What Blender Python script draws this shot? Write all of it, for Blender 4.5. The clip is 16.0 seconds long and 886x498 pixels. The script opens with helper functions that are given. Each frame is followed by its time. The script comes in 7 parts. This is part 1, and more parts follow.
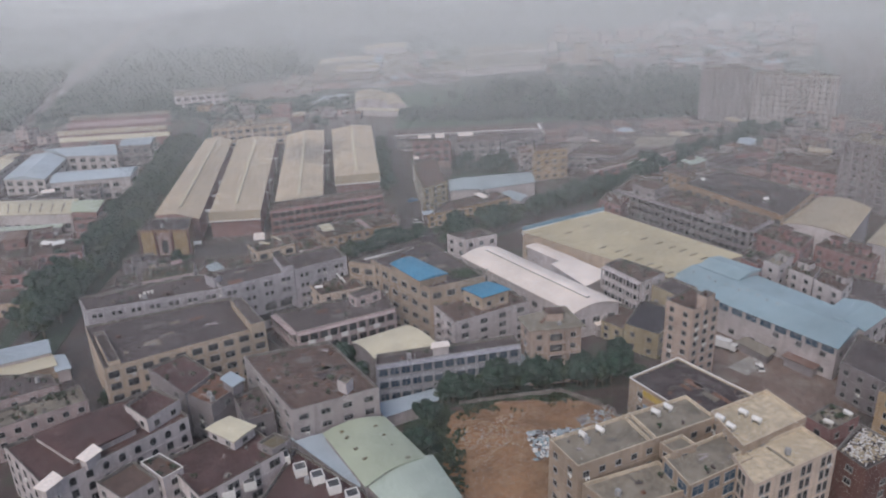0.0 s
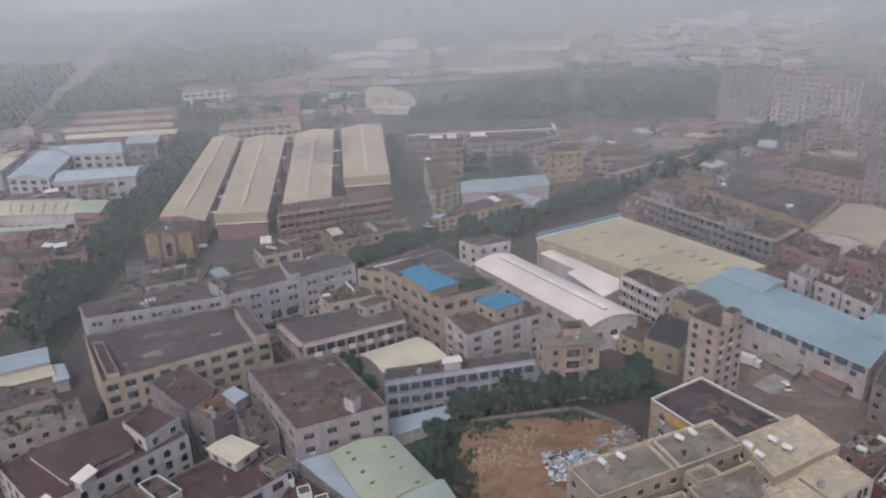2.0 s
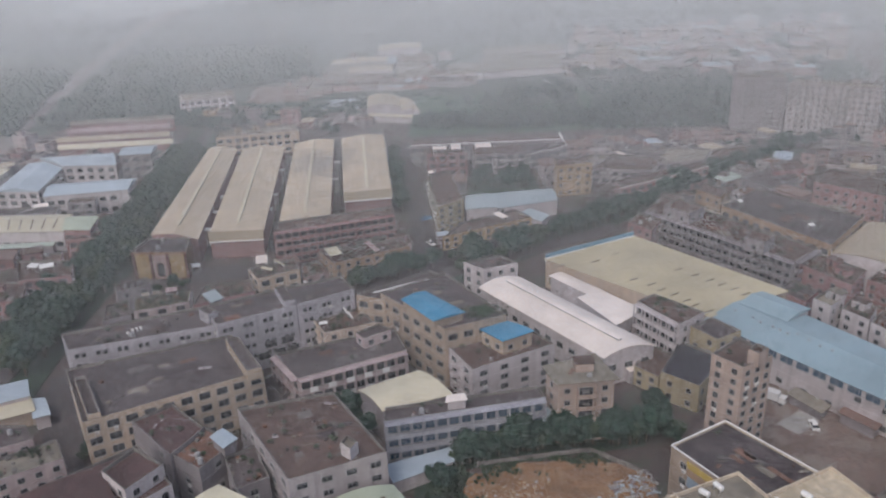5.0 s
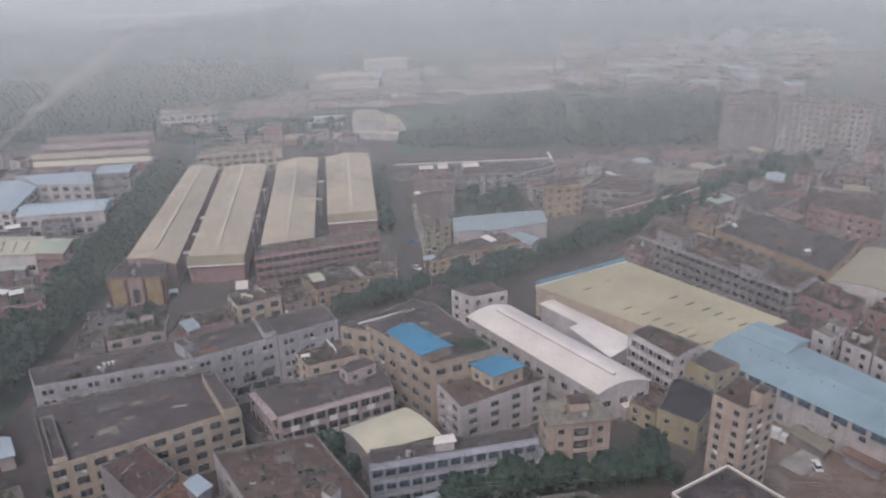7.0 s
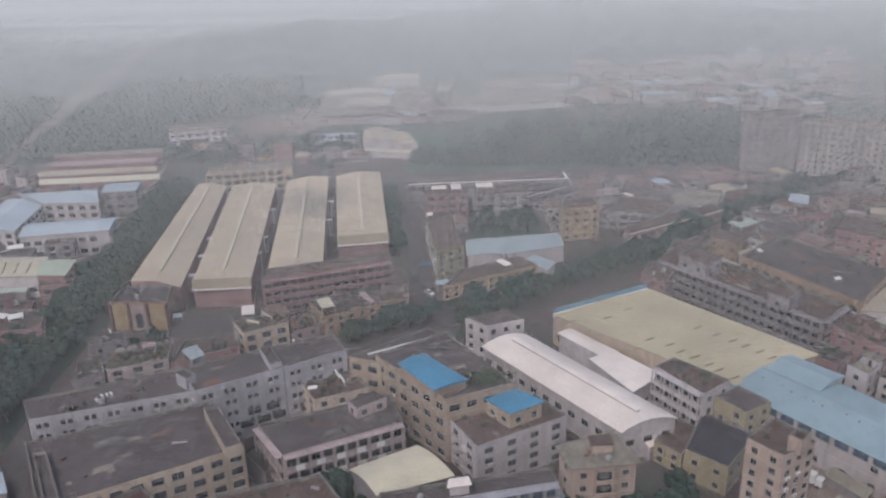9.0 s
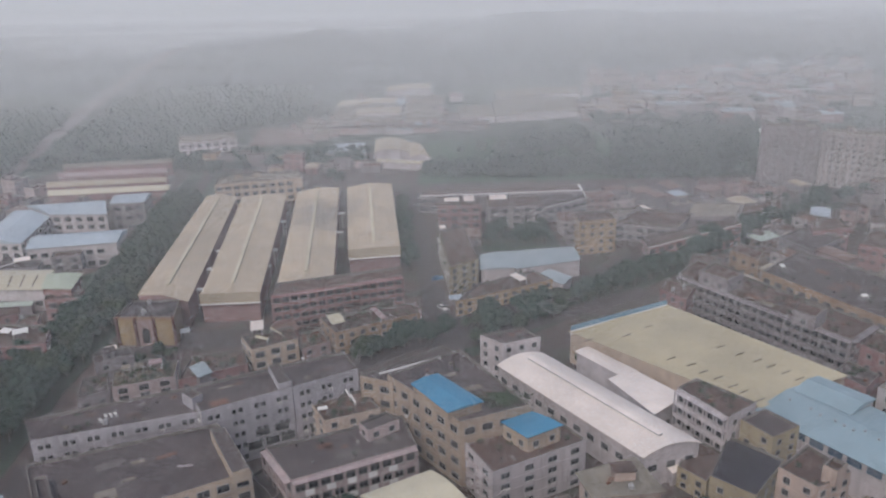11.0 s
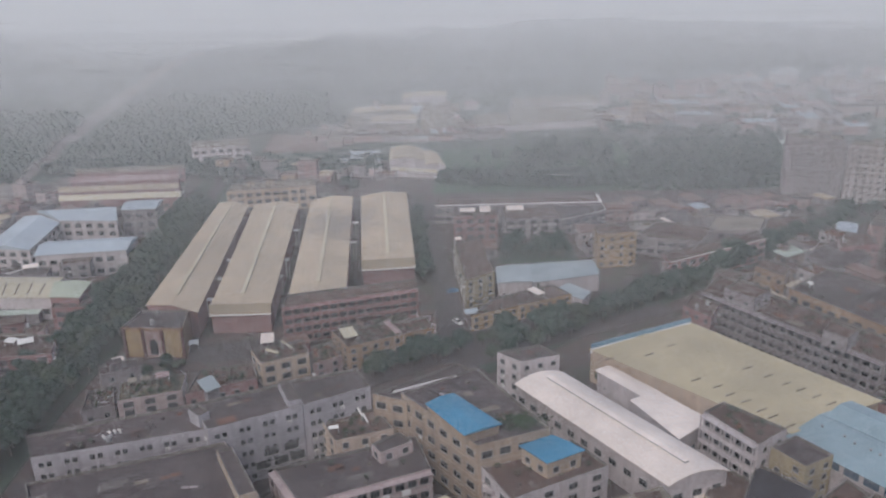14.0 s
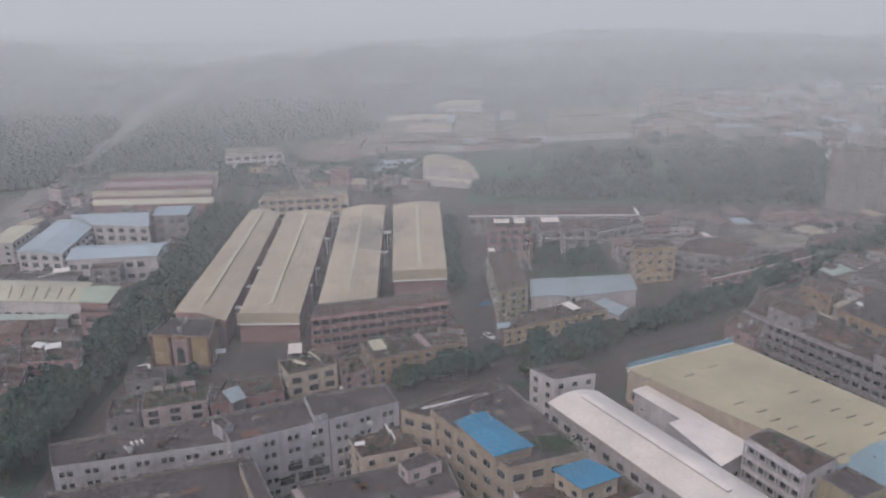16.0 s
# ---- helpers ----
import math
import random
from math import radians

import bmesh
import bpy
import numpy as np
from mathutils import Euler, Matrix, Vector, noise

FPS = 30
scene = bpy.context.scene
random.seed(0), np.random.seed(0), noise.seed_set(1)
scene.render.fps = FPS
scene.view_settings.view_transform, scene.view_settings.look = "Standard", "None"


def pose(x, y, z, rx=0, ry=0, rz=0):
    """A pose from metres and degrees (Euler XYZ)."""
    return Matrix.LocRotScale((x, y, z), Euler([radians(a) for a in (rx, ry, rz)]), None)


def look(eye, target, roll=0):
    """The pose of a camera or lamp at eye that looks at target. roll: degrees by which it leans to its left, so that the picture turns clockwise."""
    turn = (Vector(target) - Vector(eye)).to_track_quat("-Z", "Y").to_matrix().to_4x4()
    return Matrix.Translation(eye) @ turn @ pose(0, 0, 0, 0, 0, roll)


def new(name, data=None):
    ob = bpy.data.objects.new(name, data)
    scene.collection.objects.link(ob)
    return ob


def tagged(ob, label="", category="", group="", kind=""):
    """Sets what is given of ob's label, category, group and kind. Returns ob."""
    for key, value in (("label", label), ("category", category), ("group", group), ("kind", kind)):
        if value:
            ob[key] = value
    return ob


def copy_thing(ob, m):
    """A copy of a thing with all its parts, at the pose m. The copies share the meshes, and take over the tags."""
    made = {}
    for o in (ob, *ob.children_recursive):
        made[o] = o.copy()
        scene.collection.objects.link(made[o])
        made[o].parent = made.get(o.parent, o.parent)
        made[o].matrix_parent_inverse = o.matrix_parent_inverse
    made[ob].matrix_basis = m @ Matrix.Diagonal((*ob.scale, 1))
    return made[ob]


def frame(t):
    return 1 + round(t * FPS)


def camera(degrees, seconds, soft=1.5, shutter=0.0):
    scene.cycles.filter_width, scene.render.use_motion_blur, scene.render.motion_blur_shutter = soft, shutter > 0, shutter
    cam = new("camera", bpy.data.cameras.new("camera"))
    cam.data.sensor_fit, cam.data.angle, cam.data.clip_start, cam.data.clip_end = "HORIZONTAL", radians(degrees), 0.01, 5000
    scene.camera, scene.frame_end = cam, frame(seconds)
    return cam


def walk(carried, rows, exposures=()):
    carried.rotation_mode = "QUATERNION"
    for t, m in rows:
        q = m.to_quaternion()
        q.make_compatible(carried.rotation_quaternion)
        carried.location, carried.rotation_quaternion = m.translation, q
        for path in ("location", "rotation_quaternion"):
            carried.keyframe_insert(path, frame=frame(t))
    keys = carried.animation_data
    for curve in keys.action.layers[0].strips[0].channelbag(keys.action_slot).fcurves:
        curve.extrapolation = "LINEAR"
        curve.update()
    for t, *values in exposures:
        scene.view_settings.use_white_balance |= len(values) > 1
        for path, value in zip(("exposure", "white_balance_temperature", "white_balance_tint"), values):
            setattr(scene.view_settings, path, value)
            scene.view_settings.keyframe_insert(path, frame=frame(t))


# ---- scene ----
cam = camera(57.0, 16.0, soft=2.0)
PATH = [
    (0, (-0.01, -0.01, 127.25), (-4.32, 91.88, 88.04), -2.28),
    (0.5, (-0.30, 2.48, 127.45), (-4.74, 94.28, 88.03), -2.19),
    (1, (-0.60, 5.24, 127.40), (-5.30, 96.96, 87.84), -2.10),
    (1.5, (-1.11, 7.80, 127.48), (-6.11, 99.44, 87.77), -2.08),
    (2, (-1.27, 10.45, 127.52), (-6.72, 102.03, 87.71), -2.07),
    (2.5, (-1.33, 13.10, 127.57), (-7.27, 104.63, 87.72), -2.10),
    (3, (-1.54, 15.81, 127.75), (-7.84, 107.28, 87.83), -2.17),
    (3.5, (-1.64, 18.54, 127.88), (-8.11, 109.98, 87.91), -2.25),
    (4, (-1.72, 21.13, 128.13), (-8.17, 112.56, 88.15), -2.27),
    (6.5, (-2.74, 34.51, 130.02), (-7.14, 126.46, 90.96), -1.77),
    (7, (-3.13, 37.19, 130.14), (-7.20, 129.32, 91.46), -1.65),
    (7.5, (-3.55, 39.88, 130.17), (-7.60, 132.17, 91.89), -1.55),
    (8, (-4.01, 42.61, 130.01), (-8.34, 135.08, 92.17), -1.54),
    (8.5, (-4.19, 45.65, 129.49), (-9.05, 138.29, 92.14), -1.60),
    (9, (-4.76, 48.30, 129.36), (-10.05, 141.06, 92.39), -1.57),
    (9.5, (-5.36, 50.89, 129.01), (-11.04, 143.79, 92.45), -1.59),
    (10, (-5.74, 52.85, 128.82), (-11.79, 145.86, 92.58), -1.64),
    (12.5, (-7.24, 58.86, 128.23), (-14.12, 152.00, 92.49), -1.57),
    (13, (-7.44, 60.39, 128.01), (-14.54, 153.58, 92.42), -1.50),
    (13.5, (-7.77, 61.93, 127.80), (-15.15, 155.18, 92.44), -1.41),
    (14, (-8.33, 63.53, 127.59), (-16.30, 156.83, 92.49), -1.30),
    (14.5, (-8.55, 65.48, 127.22), (-17.60, 158.80, 92.45), -1.26),
    (15, (-8.73, 67.21, 126.78), (-18.88, 160.55, 92.37), -1.24),
    (15.5, (-8.96, 69.01, 126.33), (-20.20, 162.33, 92.22), -1.22),
    (16, (-9.21, 70.22, 125.78), (-21.11, 163.54, 91.87), -1.08),
]
walk(cam, [(t, look(eye, target, roll)) for t, eye, target, roll in PATH], exposures=[(0.0, 0.0, 6600, 10.5), (8.0, -0.01, 6600, 10.5), (10.0, -0.035, 6600, 10.5), (13.0, -0.05, 6600, 10.5), (16.0, -0.14, 6600, 10.5)])

# ---- light: a hazy overcast morning ----
world = bpy.data.worlds.new("overcast_sky")
scene.world = world
world.use_nodes = True
wn = world.node_tree
sky = wn.nodes.new("ShaderNodeTexSky")
sky.sky_type, sky.sun_disc = "NISHITA", False
sky.sun_elevation, sky.sun_rotation = radians(48), radians(200)
sky.air_density, sky.dust_density, sky.ozone_density = 1.0, 3.3, 1.6
background = wn.nodes["Background"]
wn.links.new(sky.outputs[0], background.inputs[0])
background.inputs[1].default_value = 0.128
sun_lamp = bpy.data.lights.new("sun", "SUN")
sun_lamp.energy, sun_lamp.angle, sun_lamp.color = 0.85, radians(25), (1.0, 0.96, 0.92)
sun = new("sun", sun_lamp)
sun.matrix_world = look((-60, -120, 200), (0, 0, 0))

# ---- materials ----
MATS = {}


def surface(name, base, rough=0.85, big=0.35, big_scale=0.12, fine=0.2, fine_scale=2.5, streak=0.0, bump=0.25, stain=None, stain_amount=0.0, metal=0.0):
    """A weathered surface: broad stains, fine grain, rain streaks and relief, in world metres."""
    m = bpy.data.materials.new(name)
    m.use_nodes = True
    t = m.node_tree
    n, link = t.nodes.new, t.links.new
    bsdf = t.nodes["Principled BSDF"]
    bsdf.inputs["Roughness"].default_value = rough
    bsdf.inputs["Metallic"].default_value = metal
    geo = n("ShaderNodeNewGeometry")
    info = n("ShaderNodeObjectInfo")

    def cloud(scale, stretch=(1, 1, 1), detail=5.0):
        mp = n("ShaderNodeMapping")
        mp.inputs["Scale"].default_value = [s * scale for s in stretch]
        link(geo.outputs["Position"], mp.inputs[0])
        tex = n("ShaderNodeTexNoise")
        tex.inputs["Scale"].default_value, tex.inputs["Detail"].default_value = 1.0, detail
        link(mp.outputs[0], tex.inputs["Vector"])
        return tex.outputs["Fac"]

    def spread(value, low, high):
        r = n("ShaderNodeMapRange")
        r.inputs[1].default_value, r.inputs[2].default_value = 0.3, 0.7
        r.inputs[3].default_value, r.inputs[4].default_value = low, high
        link(value, r.inputs[0])
        return r.outputs[0]

    def times(a, b):
        x = n("ShaderNodeMath")
        x.operation = "MULTIPLY"
        link(a, x.inputs[0]), link(b, x.inputs[1])
        return x.outputs[0]

    level = times(spread(cloud(big_scale), 1 - big, 1 + big * 0.6), spread(cloud(fine_scale), 1 - fine, 1 + fine))
    if streak:
        level = times(level, spread(cloud(0.9, (1, 1, 0.07), 4.0), 1 - streak, 1 + streak * 0.3))
    own = n("ShaderNodeMapRange")
    own.inputs[3].default_value, own.inputs[4].default_value = 0.92, 1.08
    link(info.outputs["Random"], own.inputs[0])
    level = times(level, own.outputs[0])
    mix = n("ShaderNodeVectorMath")
    mix.operation = "SCALE"
    mix.inputs[0].default_value = base
    link(level, mix.inputs["Scale"])
    colour = mix.outputs[0]
    if stain:
        blend = n("ShaderNodeMix")
        blend.data_type = "RGBA"
        blend.inputs["B"].default_value = (*stain, 1)
        mask = n("ShaderNodeMapRange")
        mask.inputs[1].default_value, mask.inputs[2].default_value = 0.5, 0.62
        mask.inputs[4].default_value = stain_amount
        link(cloud(big_scale * 2.3 + 0.05, detail=8.0), mask.inputs[0])
        link(mask.outputs[0], blend.inputs["Factor"])
        link(colour, blend.inputs["A"])
        colour = blend.outputs["Result"]
    link(colour, bsdf.inputs["Base Color"])
    relief = n("ShaderNodeBump")
    relief.inputs["Strength"].default_value, relief.inputs["Distance"].default_value = bump, 0.05
    link(cloud(fine_scale * 1.7), relief.inputs["Height"])
    link(relief.outputs[0], bsdf.inputs["Normal"])
    MATS[name] = m
    return m


WALLS = dict(wall_grey=(0.41, 0.42, 0.455), wall_cream=(0.48, 0.415, 0.325), wall_white=(0.52, 0.51, 0.515), wall_pale=(0.37, 0.36, 0.36), wall_rose=(0.32, 0.245, 0.235), wall_ivory=(0.58, 0.515, 0.43), wall_beige=(0.37, 0.315, 0.25), wall_pinkwhite=(0.43, 0.375, 0.37),
             wall_yellow=(0.37, 0.335, 0.225), wall_beigepink=(0.455, 0.385, 0.33), wall_greyold=(0.26, 0.25, 0.26), wall_orange=(0.33, 0.245, 0.17), wall_red=(0.30, 0.19, 0.19),
             wall_ochre=(0.40, 0.315, 0.20), wall_gate=(0.24, 0.155, 0.10), wall_tan=(0.29, 0.255, 0.23), wall_brown=(0.14, 0.08, 0.07), wall_bluegrey=(0.33, 0.36, 0.40))
for key, value in WALLS.items():
    value = (value[0] * 1.06, value[1] * 0.985, value[2])
    surface(key, value, 0.88, 0.2, 0.1, 0.12, 2.0, streak=0.2, stain=tuple(c * 0.55 for c in value), stain_amount=0.35)
ROOFS = dict(roof_dark=(0.086, 0.077, 0.075), roof_brown=(0.108, 0.081, 0.068), roof_moss=(0.135, 0.125, 0.085), roof_beige=(0.225, 0.20, 0.165), roof_cream=(0.50, 0.425, 0.315), roof_black=(0.066, 0.052, 0.052), roof_slate=(0.045, 0.046, 0.056),
             roof_red=(0.086, 0.056, 0.054), roof_ochre=(0.175, 0.105, 0.075))
for key, value in ROOFS.items():
    value = value if key in ("roof_cream", "roof_beige") else (value[0] * 1.07, value[1] * 0.975, value[2])
    surface(key, value, 0.9, 0.32, 0.07, 0.22, 0.7, bump=0.08, stain=tuple(min(0.5, c * 1.45) if c < 0.3 else c * 0.8 for c in value), stain_amount=0.5)
surface("roof_black", (0.062, 0.050, 0.052), 0.9, 0.35, 0.12, 0.25, 0.8, bump=0.1, stain=(0.135, 0.108, 0.11), stain_amount=0.55)
SHEETS = dict(sheet_slate=(0.35, 0.415, 0.445), roof_blue=(0.27, 0.375, 0.425), sheet_blue=(0.06, 0.25, 0.41), sheet_rose=(0.36, 0.26, 0.26), sheet_yellow=(0.51, 0.445, 0.295), sheet_white=(0.86, 0.77, 0.715), sheet_hall=(0.43, 0.365, 0.27), sheet_green=(0.43, 0.48, 0.37),
              sheet_pale=(0.58, 0.53, 0.40), sheet_palegreen=(0.43, 0.50, 0.44), sheet_rust=(0.19, 0.12, 0.10), sheet_ice=(0.40, 0.47, 0.53))
surface("sheet_dusty", (0.53, 0.435, 0.32), 0.6, 0.2, 0.05, 0.12, 1.2, stain=(0.33, 0.285, 0.225), stain_amount=0.3)


def soot(m, x, y, reach):
    """Soot blown over a roof round one place, ragged at its rim."""
    t = m.node_tree
    n, link = t.nodes.new, t.links.new
    geo, tex, far, rough_edge, ramp, mix = n("ShaderNodeNewGeometry"), n("ShaderNodeTexNoise"), n("ShaderNodeVectorMath"), n("ShaderNodeMath"), n("ShaderNodeMapRange"), n("ShaderNodeMix")
    tex.inputs["Scale"].default_value, tex.inputs["Detail"].default_value = 0.16, 5.0
    link(geo.outputs["Position"], tex.inputs["Vector"])
    far.operation = "DISTANCE"
    far.inputs[1].default_value = (x, y, 11.0)
    link(geo.outputs["Position"], far.inputs[0])
    rough_edge.operation = "MULTIPLY_ADD"
    link(tex.outputs["Fac"], rough_edge.inputs[0])
    rough_edge.inputs[1].default_value = 34.0
    link(far.outputs["Value"], rough_edge.inputs[2])
    ramp.inputs[1].default_value, ramp.inputs[2].default_value = reach + 8.0, reach + 26.0
    ramp.inputs[3].default_value, ramp.inputs[4].default_value = 0.62, 0.0
    link(rough_edge.outputs[0], ramp.inputs[0])
    mix.data_type = "RGBA"
    mix.inputs["B"].default_value = (0.15, 0.14, 0.135, 1)
    link(ramp.outputs[0], mix.inputs["Factor"])
    colour = t.nodes["Principled BSDF"].inputs["Base Color"]
    link(colour.links[0].from_socket, mix.inputs["A"])
    link(mix.outputs["Result"], colour)


soot(MATS["sheet_dusty"], -84.5, 404.0, 16.0)
surface("faded_blue", (0.17, 0.30, 0.40), 0.6, 0.2, 0.2, 0.1)
for key, value in SHEETS.items():
    surface(key, value, 0.55, 0.18, 0.06, 0.1, 1.5, stain=tuple(c * 0.75 for c in value), stain_amount=0.25)
surface("concrete", (0.36, 0.34, 0.32), 0.9, 0.3, 0.15, 0.2, 2.0)
surface("parapet_grey", (0.20, 0.185, 0.175), 0.9, 0.35, 0.2, 0.25, 1.5, stain=(0.10, 0.09, 0.085), stain_amount=0.6)
surface("parapet_beige", (0.55, 0.47, 0.37), 0.9, 0.25, 0.2, 0.2, 1.5, stain=(0.3, 0.25, 0.2), stain_amount=0.35)
surface("sheet_mustard", (0.5, 0.36, 0.1), 0.7, 0.2, 0.3, 0.1)
surface("wall_paleblue", (0.3, 0.38, 0.47), 0.8, 0.2, 0.3, 0.1)
surface("dark_metal", (0.08, 0.08, 0.085), 0.5)
surface("white_paint", (0.75, 0.74, 0.73), 0.6, 0.12, 0.3, 0.08)
surface("frame_grey", (0.33, 0.33, 0.34), 0.5, 0.15, 0.4, 0.1)
surface("hill_green", (0.030, 0.048, 0.046), 0.95, 0.35, 0.012, 0.1, 0.05, bump=0.0)
surface("galvanised", (0.5, 0.5, 0.5), 0.4, 0.15, 0.3, 0.1, metal=0.6)
surface("asphalt", (0.074, 0.064, 0.066), 0.9, 0.3, 0.06, 0.25, 1.0, stain=(0.118, 0.096, 0.094), stain_amount=0.5)
surface("yard", (0.18, 0.128, 0.108), 0.92, 0.35, 0.05, 0.25, 0.8, stain=(0.26, 0.23, 0.2), stain_amount=0.6)
surface("town_ground", (0.098, 0.074, 0.070), 0.95, 0.45, 0.02, 0.35, 0.4, stain=(0.07, 0.08, 0.06), stain_amount=0.7)
surface("earth", (0.28, 0.165, 0.095), 0.95, 0.35, 0.09, 0.3, 0.9, stain=(0.33, 0.23, 0.15), stain_amount=0.6)
# weedy ground, and the dark fill laid under tree crowns
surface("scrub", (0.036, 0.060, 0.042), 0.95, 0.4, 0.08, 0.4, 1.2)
surface("leaf", (0.038, 0.064, 0.036), 0.8, 0.3, 0.12, 0.15, 1.0, bump=0.1)
surface("leaf_dark", (0.026, 0.058, 0.042), 0.8, 0.3, 0.1, 0.15, 1.0, bump=0.1)
surface("meadow", (0.042, 0.098, 0.056), 0.95, 0.35, 0.03, 0.2, 0.3, stain=(0.075, 0.12, 0.07), stain_amount=0.5)
surface("highway_grey", (0.21, 0.19, 0.18), 0.9, 0.3, 0.02, 0.2, 0.3)
surface("panel_ochre", (0.33, 0.235, 0.12), 0.85, 0.2, 0.3, 0.1, streak=0.25)
surface("pilaster_maroon", (0.10, 0.045, 0.045), 0.85, 0.2, 0.3, 0.1)
surface("bark", (0.12, 0.09, 0.07), 0.9)
# pale bluish colour of the strips that stand in for haze
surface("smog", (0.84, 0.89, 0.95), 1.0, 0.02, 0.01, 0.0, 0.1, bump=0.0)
surface("plastic_blue", (0.1, 0.3, 0.55), 0.6, 0.15, 0.3, 0.1)


def pane(name, tint):
    m = bpy.data.materials.new(name)
    m.use_nodes = True
    b = m.node_tree.nodes["Principled BSDF"]
    b.inputs["Base Color"].default_value = (*tint, 1)
    b.inputs["Roughness"].default_value = 0.15
    MATS[name] = m


pane("glass_dark", (0.035, 0.037, 0.042))
pane("glass_blue", (0.06, 0.10, 0.15))
# paler pane tint imitates haze over the far apartment windows
pane("glass_hazed", (0.10, 0.095, 0.095))


# ---- mesh helpers ----
class Shape:
    """Collects faces for one mesh."""

    def __init__(self):
        self.v, self.f, self.m = [], [], []

    def face(self, points, slot=0):
        k = len(self.v)
        self.v.extend(tuple(p) for p in points)
        self.f.append(tuple(range(k, k + len(points))))
        self.m.append(slot)

    def prism(self, foot, low, high, slot=0, bottom=False):
        """A solid on a footprint that runs counter-clockwise."""
        n = len(foot)
        for i in range(n):
            a, b = foot[i], foot[(i + 1) % n]
            self.face([(*a, low), (*b, low), (*b, high), (*a, high)], slot)
        self.face([(*p, high) for p in foot], slot)
        if bottom:
            self.face([(*p, low) for p in reversed(foot)], slot)

    def box(self, x, y, z, sx, sy, sz, turn=0.0, slot=0):
        """A box that stands on z, turned about its middle."""
        c, s = math.cos(turn), math.sin(turn)
        foot = [(x + c * u * sx / 2 - s * v * sy / 2, y + s * u * sx / 2 + c * v * sy / 2) for u, v in ((-1, -1), (1, -1), (1, 1), (-1, 1))]
        self.prism(foot, z, z + sz, slot, True)

    def bar(self, a, b, width, high, slot=0):
        """A level bar between two points (x, y, z), standing on their height."""
        dx, dy = b[0] - a[0], b[1] - a[1]
        length = math.hypot(dx, dy)
        nx, ny = -dy / length * width / 2, dx / length * width / 2
        low = [(a[0] - nx, a[1] - ny, a[2]), (b[0] - nx, b[1] - ny, b[2]), (b[0] + nx, b[1] + ny, b[2]), (a[0] + nx, a[1] + ny, a[2])]
        top = [(x, y, z + high) for x, y, z in low]
        self.face(top, slot), self.face(low[::-1], slot)
        for i in range(4):
            j = (i + 1) % 4
            self.face([low[i], low[j], top[j], top[i]], slot)

    def drum(self, x, y, z, r, high, sides=12, slot=0):
        ring = [(x + r * math.cos(2 * math.pi * i / sides), y + r * math.sin(2 * math.pi * i / sides)) for i in range(sides)]
        self.prism(ring, z, z + high, slot, True)

    def mesh(self, name, *mats):
        me = bpy.data.meshes.new(name)
        points, faces = self.v, self.f
        if len(points) < 1500:  # weld the corners that faces share
            index, points = {}, []
            place = []
            for p in self.v:
                key = tuple(round(c, 4) for c in p)
                if key not in index:
                    index[key] = len(points)
                    points.append(p)
                place.append(index[key])
            faces = [tuple(place[i] for i in f) for f in self.f]
        me.from_pydata(points, [], faces)
        for m in mats:
            me.materials.append(MATS[m])
        me.polygons.foreach_set("material_index", self.m)
        me.update()
        return me


def part(name, shape, mats, parent, label=""):
    """One mesh object under a thing or a part."""
    mats = (mats,) if isinstance(mats, str) else mats
    ob = new(name, shape.mesh(name, *mats) if isinstance(shape, Shape) else shape)
    ob.parent = parent
    return tagged(ob, label)


def base(name, x, y, label, category, group="", z=0.0):
    ob = new(name)
    ob.location = (x, y, z)
    return tagged(ob, label, category, group)


def single(name, shape, mats, label, category="", group="", kind="", at=(0, 0, 0)):
    mats = (mats,) if isinstance(mats, str) else mats
    ob = new(name, shape.mesh(name, *mats))
    ob.location = at
    return tagged(ob, label, category, group, kind)


def inset(foot, d):
    """The footprint drawn in by d on every side."""
    n, out = len(foot), []
    for i in range(n):
        p, a, b = Vector(foot[i]), Vector(foot[i - 1]), Vector(foot[(i + 1) % n])
        u, w = (p - a).normalized(), (b - p).normalized()
        nu, nw = Vector((-u.y, u.x)), Vector((-w.y, w.x))
        k = (nu + nw) / max(0.3, 1 + nu.dot(nw))
        out.append(tuple(p + k * d))
    return out


WINDOWS, FOOTS, OUTLINE = {}, [], {}


